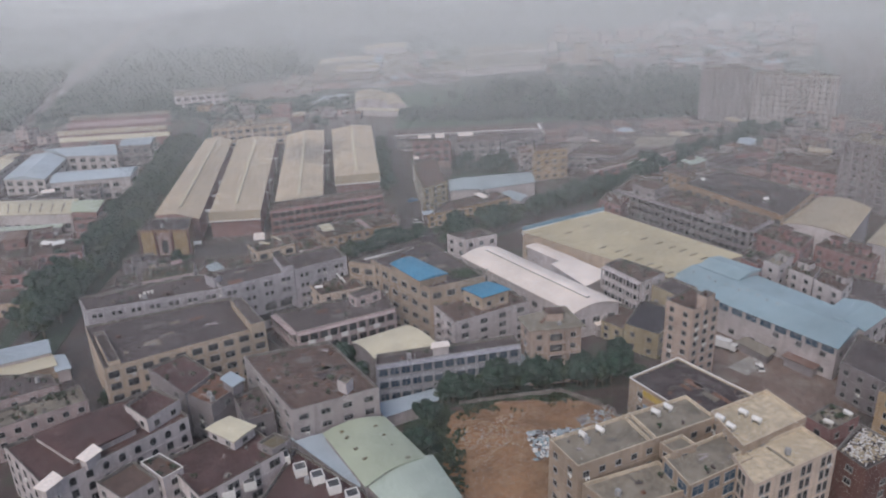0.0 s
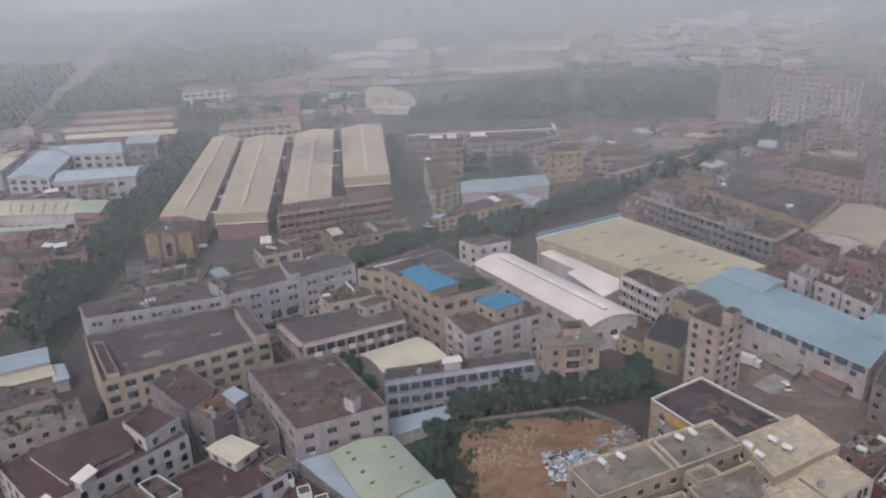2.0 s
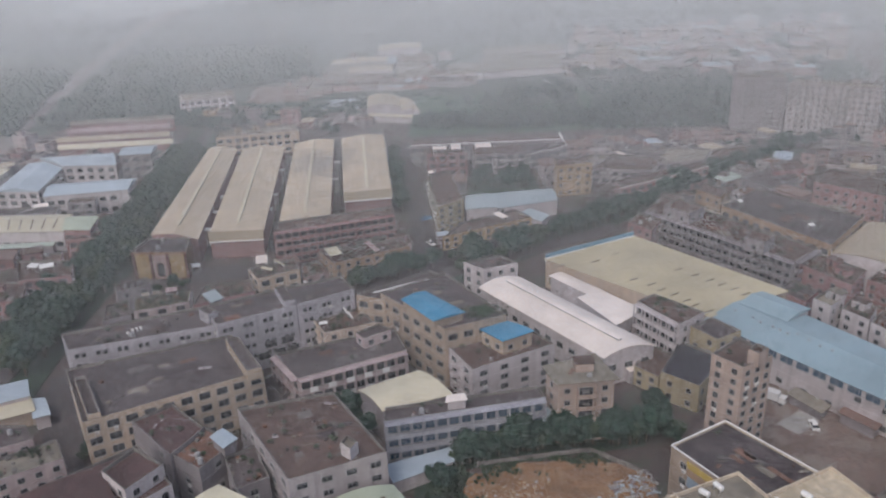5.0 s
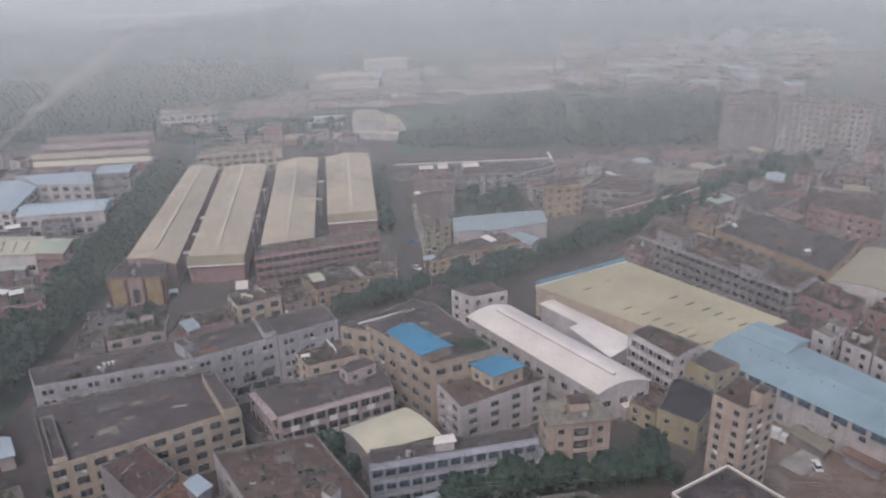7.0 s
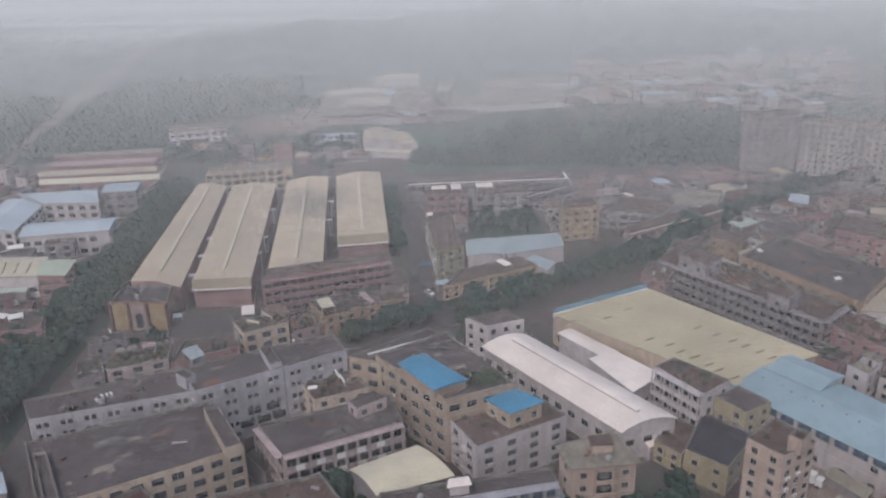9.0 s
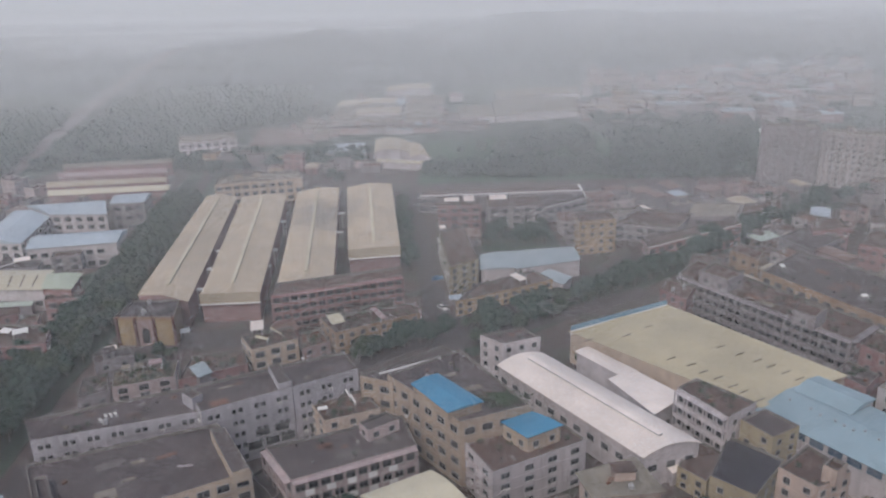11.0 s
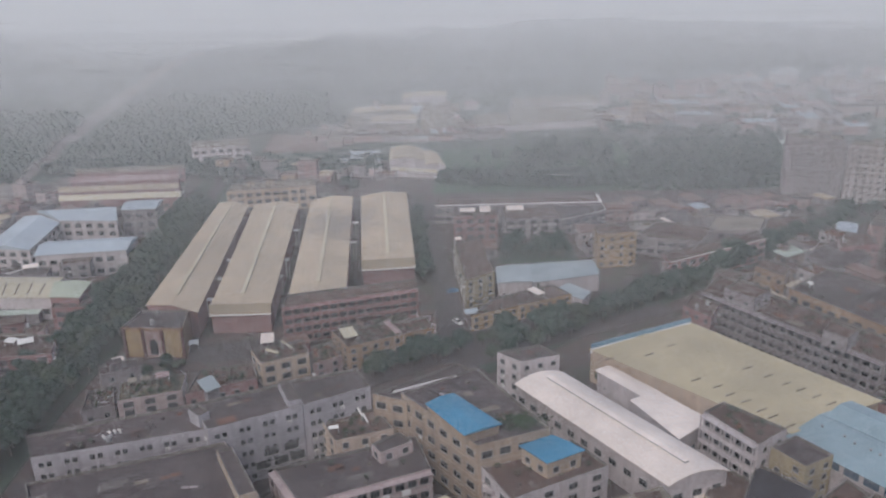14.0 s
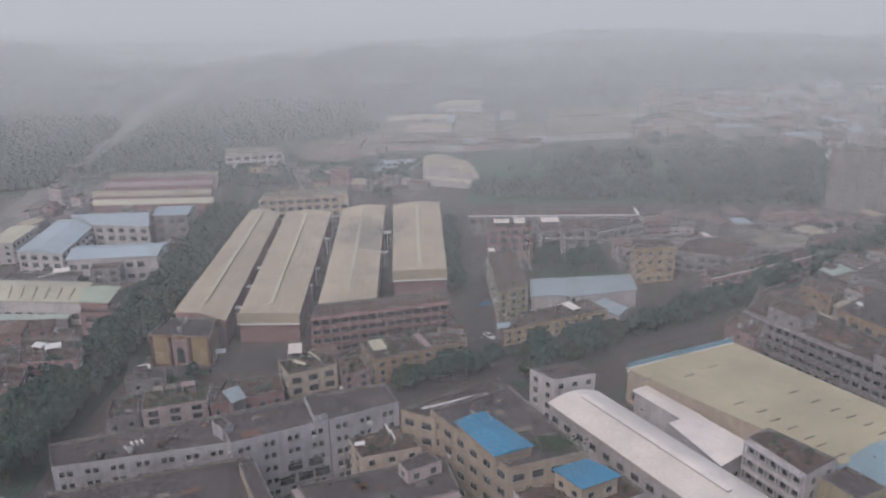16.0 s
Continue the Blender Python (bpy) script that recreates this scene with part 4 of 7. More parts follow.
la_can2 = building("roof_shed", ((-95.7, 137.9), (-93.2, 136.8), (-91.7, 140.6), (-94.3, 142.4)), 15, "wall_white", "sheet_white", 1, "", "white canopy over a corner balcony", "building", sheet=True, rise=0.15, low=12.2)
lb = building("house_block", ((-60.7, 137.8), (-45.9, 153.7), (-58.4, 166.3), (-73.1, 150.5)), 12, "wall_white", "roof_red", 4, "wide", "house row with brown tiled roof and pale walls", "building")
lb2 = building("house_block", ((-76.9, 136.6), (-71.8, 143.5), (-79.6, 149.8), (-85.1, 142.4)), 12.6, "wall_white", "roof_brown", 4, "small", "white house with dark brown flat roof", "building")
lb3 = building("house_block", ((-70.3, 142.9), (-67.0, 146.8), (-74.2, 151.8), (-77.4, 148.7)), 12.9, "wall_white", "roof_brown", 4, "small", "white house with ochre roof terrace and white rim", "building", rim='white_paint', rim_wide=0.2)
lb4 = building("roof_shed", ((-52.3, 155.2), (-48.1, 152.4), (-44.6, 156.4), (-49.1, 159.1)), 13.2, "wall_greyold", "roof_moss", 1, "small", "small mossy flat roof room", "building", low=11.2)
messy_hut = building("roof_shed", ((-36.1, 174.2), (-33.5, 172.0), (-32.2, 174.8), (-35.0, 177.3)), 18, "wall_white", "roof_beige", 1, "", "white stair room on a cluttered roof", "building", low=14.7)
lgreen = building("workshop_building", ((-173.6, 322.0), (-162.8, 321.8), (-165.6, 336.4), (-178.6, 335.4)), 10.8, "wall_red", "sheet_green", 2, "wide", "dull red workshop with pale green sheet roof", "building", sheet=True, rise=0.4)
bluecan = building("roof_shed", ((-100.6, 272.2), (-95.9, 266.5), (-93.3, 269.3), (-97.8, 275.2)), 6.2, "wall_greyold", "sheet_slate", 1, "", "small shelter with grey-blue sheet roof", "building", sheet=True, rise=0.2)
bluetop_hut = building("roof_shed", ((-27.9, 238.3), (-18.1, 225.5), (-10.2, 230.2), (-21.9, 243.2)), 20.8, "wall_beige", "sheet_blue", 1, "", "bright blue sheet-roofed shed on a factory roof", "building", sheet=True, rise=0.6, low=18.2)
bluetwo_hut = building("roof_shed", ((-4.8, 227.2), (0.9, 221.1), (9.0, 226.3), (2.5, 231.6)), 16.8, "wall_cream", "sheet_blue", 1, "small", "cream roof room with bright blue sheet roof", "building", sheet=True, rise=0.35, low=12.2)
bal_can = building("roof_shed", ((-13.2, 195.6), (-8.8, 196.6), (-9.4, 198.7), (-13.0, 197.8)), 14.4, "wall_white", "sheet_white", 1, "", "small white canopy on a dormitory roof", "building", sheet=True, rise=0.1, low=11.7)
bal_ann = building("shed", ((10.9, 198.2), (15.0, 199.0), (13.7, 203.9), (11.2, 202.7)), 7, "wall_white", "sheet_ice", 1, "", "small annexe with pale blue sheet roof", "building", sheet=True, rise=0.2)
dark3_hut = building("roof_shed", ((-41.0, 229.3), (-38.1, 225.6), (-31.0, 231.0), (-34.7, 234.6)), 15, "wall_pinkwhite", "roof_dark", 1, "small", "stair room on a dark workshop roof", "building", low=11.7)
lean1 = building("shed", ((87.3, 207.0), (92.9, 199.7), (96.8, 203.5), (90.5, 209.9)), 3.2, "wall_greyold", "sheet_rust", 1, "", "lean-to with rusty sheet roof", "building", sheet=True, rise=0.2)
lean2 = building("shed", ((77.3, 216.1), (82.8, 207.6), (85.8, 210.6), (80.3, 218.6)), 2.8, "wall_greyold", "roof_beige", 1, "", "long lean-to with dusty grey-tan sheet roof", "building", sheet=True, rise=0.2)
r_longwhite = building("factory_building", ((-43.8, 437.8), (36.2, 445.0), (35.2, 456.3), (-43.1, 449.7)), 9, "wall_greyold", "roof_brown", 2, "wide", "long low factory with white roof edge", "building", rim='white_paint', rim_sides=(0, 1), rim_wide=1.3)
ghut1 = building("roof_shed", ((-88.0, 235.1), (-84.1, 231.9), (-82.3, 234.6), (-86.2, 237.6)), 19.8, "wall_grey", "roof_dark", 1, "", "stair room on a grey factory roof", "building", low=16.2)
red20 = building("house_block", ((119.6, 271.1), (132.3, 255.1), (142.0, 266.0), (129.0, 280.0)), 10, "wall_red", "roof_brown", 3, "small", "dull red house row with cluttered roof", "building", hut=2)
cream_e = building("roof_shed", ((-65.5, 204.4), (-62.1, 206.4), (-72.7, 222.4), (-76.2, 221.3)), 17.8, "wall_cream", "roof_dark", 1, "", "raised strip of roof along a cream factory", "building", low=14.6)
cream_w = building("roof_shed", ((-99.8, 186.3), (-97.1, 187.7), (-108.5, 204.2), (-111.0, 203.0)), 16.8, "wall_cream", "roof_dark", 1, "", "raised parapet strip along a cream factory", "building", low=14.6)
building("apartment_slab", ((135.6, 486.2), (161.1, 481.9), (162.9, 492.8), (137.4, 497.1)), 30.6, "wall_greyold", "roof_beige", 10, "ribbed", "tall grey-brown apartment slab with many small windows", "apartment building", hut=2)
building("apartment_slab", ((162.0, 478.7), (201.2, 457.9), (206.9, 468.5), (167.7, 489.3)), 28.9, "wall_pale", "roof_beige", 9, "ribbed", "tall whitish apartment slab with many small windows", "apartment building", hut=2)
building("apartment_tower", ((155.1, 338.4), (176.9, 317.9), (189.2, 331.1), (167.4, 351.5)), 28.8, "wall_greyold", "roof_beige", 9, "ribbed", "tall grey apartment tower with banded balconies", "apartment building", hut=2)

# ---- halls and sheds ----
hallA = shed("factory_hall", ((-135.7, 318.0), (-115.5, 312.6), (-134.9, 434.8), (-150.2, 438.0)), 10, 1.4, "wall_red", "sheet_dusty", "long factory hall with dusty tan sheet roof and pale ridge vent", ridge='sheet_pale', group='factory halls')
hallB = shed("factory_hall", ((-111.9, 316.0), (-91.4, 318.1), (-110.4, 437.5), (-131.3, 434.9)), 10, 1.4, "wall_red", "sheet_dusty", "long factory hall with dusty tan sheet roof and pale ridge vent", ridge='sheet_pale', group='factory halls', fascia='sheet_hall')
hallC = shed("factory_hall", ((-86.4, 325.6), (-67.1, 330.6), (-86.2, 449.7), (-105.1, 442.4)), 10, 1.4, "wall_red", "sheet_dusty", "long factory hall with dusty tan sheet roof and pale ridge vent", ridge='sheet_pale', group='factory halls')
hallD = shed("factory_hall", ((-64.6, 354.3), (-44.9, 358.2), (-59.3, 449.7), (-80.2, 443.3)), 12, 1.4, "wall_red", "sheet_dusty", "long factory hall with dusty tan sheet roof and pale ridge vent", ridge='sheet_pale', group='factory halls', fascia='sheet_hall')
# grey ridge body puts the shadow line below the white cap into colour
white = shed("warehouse", ((29.0, 223.8), (43.7, 230.3), (7.7, 275.7), (-5.7, 268.4)), 9.5, 2.0, "wall_white", "sheet_white", "long white warehouse with curved sheet roof and ridge vent", kind='vault', ridge='frame_grey', bays=5, cap='sheet_white')
paleshed = shed("shed", ((-37.0, 207.0), (-29.8, 198.2), (-13.0, 205.3), (-22.3, 216.5)), 10.0, 1.2, "wall_greyold", "sheet_pale", "shed with pale yellow curved sheet roof", kind='vault')
green1 = shed("workshop_shed", ((-26.0, 145.3), (-13.4, 155.1), (-24.5, 171.1), (-38.4, 164.7)), 8.5, 1.6, "wall_white", "sheet_green", "workshop shed with pale green curved sheet roof", kind='vault')
green2 = shed("workshop_shed", ((-16.1, 133.3), (-5.0, 141.9), (-11.8, 156.1), (-25.6, 146.3)), 8.0, 1.5, "wall_white", "sheet_palegreen", "shed with washed-out pale green roof", kind='vault')
lroof = building("workshop_building", ((-221.0, 345.9), (-190.9, 349.7), (-193.0, 357.5), (-221.9, 355.0)), 8, "wall_greyold", "roof_dark", 2, "small", "long grey workshop with flat dark roof and a white pipe", "building")
lleft = building("house_block", ((-249.7, 381.5), (-240.7, 383.6), (-243.5, 407.1), (-254.8, 404.7)), 10, "wall_white", "sheet_pale", 3, "small", "white house with pale sheet roof", "building", sheet=True, rise=0.5)
for k, feet in enumerate((((-238.8, 448.8), (-178.5, 457.6), (-181.5, 466.5), (-243.0, 458.0)), ((-247.2, 464.1), (-185.8, 473.3), (-189.0, 482.0), (-252.2, 473.5)), ((-251.0, 483.1), (-192.8, 492.4), (-195.6, 500.5), (-255.6, 492.5)), ((-257.9, 502.3), (-197.7, 513.3), (-200.0, 521.0), (-261.2, 511.0)))):
    building("factory_hall", feet, 7.5, "wall_red", ("sheet_pale", "sheet_hall", "sheet_rose", "roof_beige")[k], 1, "wide", "long low dull red factory hall with faded sheet roof", "building", group="low red halls", sheet=True, rise=1.4)
lcream = building("factory_hall", ((-219.9, 324.5), (-175.9, 325.4), (-181.0, 344.0), (-232.9, 342.5)), 9, "wall_white", "sheet_pale", 1, "wide", "long white hall with patched cream sheet roof and roof ribs", "building", sheet=True, rise=1.6)
far1 = shed("far_hall", ((-130.4, 529.5), (-86.1, 539.8), (-90.2, 567.0), (-128.6, 551.5)), 5, 1.0, "wall_white", "sheet_slate", "distant hall with pale blue roof")
far2 = shed("far_hall", ((-80.5, 541.0), (-57.0, 538.0), (-62.5, 568.0), (-84.0, 572.0)), 5, 2.6, "wall_white", "sheet_hall", "distant hall with pale curved roof", kind='vault', group="far vaulted halls")
far2b = shed("far_hall", ((-57.0, 530.0), (-45.5, 527.0), (-52.5, 556.0), (-62.0, 560.0)), 5, 2.0, "wall_white", "sheet_hall", "distant smaller hall with pale curved roof", kind='vault', group="far vaulted halls")
far2c = building("far_hall", ((-77.0, 523.5), (-47.0, 516.5), (-46.0, 521.5), (-76.5, 529.0)), 4, "wall_white", "sheet_pale", 1, "", "low far shed with pale sheet roof", "building", sheet=True, rise=0.4)
far3 = shed("far_hall", ((-152.3, 527.6), (-123.6, 529.6), (-124.4, 548.8), (-154.0, 539.8)), 5, 1.0, "wall_white", "sheet_pale", "distant low hall with pale roof")
far4 = shed("far_hall", ((-126.3, 614.0), (-73.5, 627.2), (-80.6, 699.4), (-131.0, 688.2)), 5, 1.0, "wall_white", "roof_beige", "distant factory hall in the smog")
far5 = shed("far_hall", ((-130.2, 683.7), (-81.2, 697.1), (-83.8, 720.8), (-132.1, 711.5)), 5, 1.0, "wall_white", "sheet_hall", "distant factory hall with white roof")
far6 = shed("far_hall", ((-108.2, 644.4), (-76.0, 650.5), (-78.3, 671.3), (-110.7, 664.9)), 7, 1.0, "wall_white", "sheet_hall", "distant factory hall with white roof")
far7 = shed("far_hall", ((-97.8, 740.6), (-61.3, 750.7), (-63.2, 775.9), (-99.4, 765.1)), 7, 1.0, "wall_white", "sheet_hall", "distant white roofed hall")
far8 = shed("far_hall", ((-69.5, 627.2), (-42.2, 634.8), (-51.3, 699.2), (-76.8, 697.1)), 5, 1.0, "wall_white", "roof_beige", "distant factory hall in the smog")
far9 = shed("far_hall", ((-30.4, 636.8), (-6.6, 642.6), (-10.8, 683.4), (-35.3, 677.0)), 5, 1.0, "wall_white", "roof_beige", "distant hall with dull roof")
far10 = shed("far_hall", ((-5.8, 642.6), (54.1, 658.4), (57.3, 714.9), (-8.8, 705.9)), 5, 1.0, "wall_white", "roof_beige", "distant long factory hall")
far11 = shed("far_hall", ((-4.4, 710.6), (63.1, 729.3), (63.8, 760.2), (-6.6, 745.3)), 5, 1.0, "wall_white", "roof_beige", "distant long factory hall")
far12 = shed("far_hall", ((64.5, 662.4), (79.1, 666.5), (83.6, 700.8), (67.0, 696.4)), 5, 1.0, "wall_white", "sheet_hall", "distant white roofed hall")
far13 = shed("far_hall", ((96.7, 676.8), (112.1, 683.2), (114.4, 702.9), (99.3, 698.5)), 5, 1.0, "wall_white", "sheet_hall", "distant white roofed hall")
vault20 = shed("warehouse", ((114.3, 287.9), (131.9, 272.9), (151.9, 301.2), (137.7, 314.9)), 12, 1.6, "wall_white", "sheet_hall", "warehouse with pale tan curved roof", kind='vault')
vault21 = shed("warehouse", ((136.0, 267.6), (142.0, 250.3), (159.1, 273.6), (155.8, 291.4)), 12, 1.6, "wall_white", "sheet_hall", "warehouse with pale tan curved roof", kind='vault')


# ---- small houses that fill the blocks ----


def inside(p, foot, margin):
    """Whether p lies in the footprint or within the margin of its edges."""
    hit = True
    for i in range(len(foot)):
        a, b = Vector(foot[i]), Vector(foot[(i + 1) % len(foot)])
        d = (b - a).normalized()
        if (Vector((d.y, -d.x))).dot(Vector(p) - a) > margin:
            hit = False
    return hit


def fill_block(corners, count, seed, label, group, storeys=(1, 2, 2, 3), dull=False, walls=("wall_red", "wall_greyold", "wall_greyold", "wall_ochre", "wall_greyold", "wall_red", "wall_pinkwhite")):
    """Small flat and sheet roofed houses in the free ground of a block."""
    r = random.Random(seed)
    a, b, c, d = (Vector(p) for p in corners)
    axis = math.atan2(b.y - a.y, b.x - a.x)
    done = 0
    for _ in range(count * 14):
        if done == count:
            break
        f, g = r.random(), r.random()
        p = a * (1 - f) * (1 - g) + b * f * (1 - g) + c * f * g + d * (1 - f) * g
        w, l = r.uniform(6, 13), r.uniform(6, 10)
        if any(inside(p, foot, 5.5) for foot in FOOTS):
            continue
        t = axis + r.choice((0, 0, math.pi / 2)) + r.uniform(-0.08, 0.08)
        co, si = math.cos(t), math.sin(t)
        foot = [(p.x + co * u * w / 2 - si * v * l / 2, p.y + si * u * w / 2 + co * v * l / 2) for u, v in ((-1, -1), (1, -1), (1, 1), (-1, 1))]
        floors = r.choice(storeys)
        sheet = r.random() < 0.3
        roof = r.choice(("sheet_rust", "sheet_rust", "sheet_ice", "sheet_hall", "sheet_hall")) if sheet else r.choice(("roof_brown", "roof_dark", "roof_brown", "roof_beige", "roof_ochre"))
        wall = r.choice(walls)
        if dull:
            roof, wall = r.choice(("sheet_rust", "roof_brown")) if sheet else r.choice(("roof_brown", "roof_dark")), r.choice(("wall_red", "wall_red", "wall_greyold"))
        building("small_house", foot, 3.2 * floors + 0.8, wall, roof, floors, "small", label, "house", group=group, sheet=sheet, rise=0.6 if sheet else None, hut=1 if not sheet and r.random() < 0.4 else 0)
        done += 1


FOOTS.append(((-216.0, 370.0), (-184.0, 376.0), (-188.0, 406.0), (-216.0, 406.0)))
fill_block(((-39.6, 384.5), (50.3, 395.5), (58.3, 448.3), (-36.7, 444.4)), 26, 1, "small town house with patched roof", "small houses", (1, 1, 2), walls=("wall_greyold", "wall_greyold", "wall_tan", "wall_rose", "wall_pale"))
fill_block(((42.4, 388.6), (152.0, 435.8), (155.6, 488.8), (44.3, 465.6)), 30, 2, "small town house with patched roof", "small houses", (1, 1, 2), walls=("wall_greyold", "wall_greyold", "wall_tan", "wall_rose", "wall_pale"))
fill_block(((72.0, 353.5), (104.5, 307.8), (152.6, 352.5), (124.0, 413.7)), 26, 3, "small town house with patched roof", "small houses", walls=("wall_greyold", "wall_greyold", "wall_tan", "wall_rose", "wall_pale"))
fill_block(((-133.0, 256.9), (-116.4, 268.1), (-129.1, 282.7), (-135.6, 275.9)), 6, 4, "small town house with patched roof", "small houses", (1, 1, 2), True)
fill_block(((-184.0, 295.1), (-159.3, 304.9), (-168.8, 353.6), (-235.5, 374.8)), 22, 5, "small town house with patched roof", "small houses", (1, 1, 2), True)
fill_block(((-253.4, 402.5), (-198.8, 383.3), (-206.4, 456.2), (-286.2, 484.7)), 14, 6, "small town house with patched roof", "small houses")
fill_block(((-80.9, 301.6), (-45.6, 320.4), (-48.1, 338.9), (-86.4, 322.5)), 16, 7, "small town house with patched roof", "small houses", (1, 1, 2), True)
fill_block(((96.1, 239.1), (122.5, 223.6), (153.5, 291.7), (122.9, 293.2)), 22, 8, "small town house with patched roof", "small houses")
fill_block(((-176.7, 511.3), (-77.4, 514.1), (-88.9, 545.5), (-182.8, 539.1)), 14, 9, "small town house with patched roof", "small houses")
fill_block(((118.7, 366.6), (175.5, 340.1), (228.4, 456.4), (149.8, 452.0)), 24, 10, "small town house with patched roof", "small houses", walls=("wall_greyold", "wall_greyold", "wall_tan", "wall_rose", "wall_pale"))


# ---- trees ----
def crown_shape(rng, radius, height, clumps, leaves, size):
    """A crown of leaf clumps with gaps between them; its base is at z = 0."""
    s = Shape()
    for _ in range(clumps):
        a, r = rng.uniform(0, 6.283), radius * math.sqrt(rng.random()) * 0.75
        z = height * (0.25 + 0.6 * rng.random() * (1 - 0.4 * r / radius))
        c, big = Vector((r * math.cos(a), r * math.sin(a), z)), radius * rng.uniform(0.28, 0.48)
        for i in range(6):
            for lo, hi in ((-0.85, 0.0), (0.0, 0.85)):
                k0, k1 = math.sqrt(1 - lo * lo) * big * 0.8, math.sqrt(1 - hi * hi) * big * 0.8
                a0, a1 = i * math.pi / 3, (i + 1) * math.pi / 3
                s.face([c + Vector((k0 * math.cos(a0), k0 * math.sin(a0), lo * big * 0.8)), c + Vector((k0 * math.cos(a1), k0 * math.sin(a1), lo * big * 0.8)),
                        c + Vector((k1 * math.cos(a1), k1 * math.sin(a1), hi * big * 0.8)), c + Vector((k1 * math.cos(a0), k1 * math.sin(a0), hi * big * 0.8))])
        s.face([c + Vector((big * 0.42 * math.cos(i * math.pi / 3), big * 0.42 * math.sin(i * math.pi / 3), big * 0.68)) for i in range(6)])
        for _ in range(leaves):
            d = Vector((rng.gauss(0, 1), rng.gauss(0, 1), rng.gauss(0, 0.8) + 0.25)).normalized()
            p = c + d * big * rng.uniform(0.7, 1.08)
            t = d.orthogonal().normalized()
            u = d.cross(t)
            k, w = size * rng.uniform(0.6, 1.3), rng.uniform(0, 6.283)
            x = (t * math.cos(w) + u * math.sin(w)) * k
            y = (u * math.cos(w) - t * math.sin(w)) * k * 0.7 + d * k * rng.uniform(-0.5, 0.5)
            s.face([p - x, p - y * 0.8, p + x, p + y])
    return s


def tree(rng, radius, height, mat):
    """A street tree: tapered trunk, limbs and a loose crown."""
    thing = new("tree")
    t = Shape()
    for z0, z1, r0, r1 in ((0, height * 0.3, 0.26, 0.2), (height * 0.3, height * 0.6, 0.2, 0.1)):
        for i in range(7):
            a, b = 2 * math.pi * i / 7, 2 * math.pi * (i + 1) / 7
            t.face([(r0 * math.cos(a), r0 * math.sin(a), z0), (r0 * math.cos(b), r0 * math.sin(b), z0), (r1 * math.cos(b), r1 * math.sin(b), z1), (r1 * math.cos(a), r1 * math.sin(a), z1)])
    for i in range(5):
        a = rng.uniform(0, 6.283)
        tip = Vector((math.cos(a) * radius * 0.6, math.sin(a) * radius * 0.6, height * 0.6))
        foot = Vector((0, 0, height * 0.3))
        side = Vector((-math.sin(a), math.cos(a), 0)) * 0.07
        t.face([foot - side, foot + side, tip])
        t.face([foot + Vector((0, 0, 0.14)), foot - Vector((0, 0, 0.14)), tip])
    part("trunk", t, "bark", thing)
    c = part("crown", crown_shape(rng, radius, height * 0.72, 17, 80, 0.34), mat, thing)
    c.location = (0, 0, height * 0.28)
    return thing


TREES = []
rng = random.Random(5)
for k in range(5):
    one = tree(rng, (3.4, 2.8, 4.2, 3.0, 3.8)[k], (8, 7, 9.5, 6.5, 8.5)[k], "leaf" if k % 2 else "leaf_dark")
    TREES.append(one)
USED = set()


def plant(x, y, scale, k, turn, label, group):
    one = TREES[k]
    m = Matrix.LocRotScale((x, y, 0.0), Euler((0, 0, turn)), (1, 1, 1))
    if k in USED:
        ob = copy_thing(one, m)
    else:
        ob = one
        ob.matrix_basis = m
        USED.add(k)
    ob.scale = (scale, scale, scale * 0.95)
    return tagged(ob, label, "tree", group)


FAR_LINE, FAR_TREES = 345.0, []


def tree_row(points, spacing, spread, label, group, seed, scale=1.0):
    """Trees set along a line, a little out of step."""
    r = random.Random(seed)
    for (x0, y0), (x1, y1) in zip(points, points[1:]):
        n = max(1, int(math.hypot(x1 - x0, y1 - y0) / spacing))
        for i in range(n):
            f = (i + r.random() * 0.6) / n
            x, y = x0 + (x1 - x0) * f + r.uniform(-spread, spread), y0 + (y1 - y0) * f + r.uniform(-spread, spread)
            k, turn, size = r.randrange(5), r.uniform(0, 6.28), scale * r.uniform(0.75, 1.2)
            if y > FAR_LINE:
                FAR_TREES.append((x, y, size, k, turn))
            else:
                plant(x, y, size, k, turn, label, group)


def woods(name, foot, count, radius, height, label, seed, mat="leaf_dark", leaves=22, size=0.8, vary=(0.6, 1.25)):
    """A stretch of far woodland as one mass of crowns with trunks hidden below."""
    r, s = random.Random(seed), Shape()
    a, b, c, d = (Vector(p) for p in foot)
    protos = [crown_shape(r, radius, height, 6, leaves, size) for _ in range(4)]
    for _ in range(count):
        f, g = r.random(), r.random()
        p = a * (1 - f) * (1 - g) + b * f * (1 - g) + c * f * g + d * (1 - f) * g
        k, turn, pr = r.uniform(*vary), r.uniform(0, 6.28), protos[r.randrange(4)]
        co, si = math.cos(turn) * k, math.sin(turn) * k
        n0 = len(s.v)
        s.v.extend((p.x + co * x - si * y, p.y + si * x + co * y, z * k) for x, y, z in pr.v)
        s.f.extend(tuple(n0 + i for i in f4) for f4 in pr.f)
        s.m.extend(pr.m)
    return single(name, s, mat, label, "woods", kind="stuff")


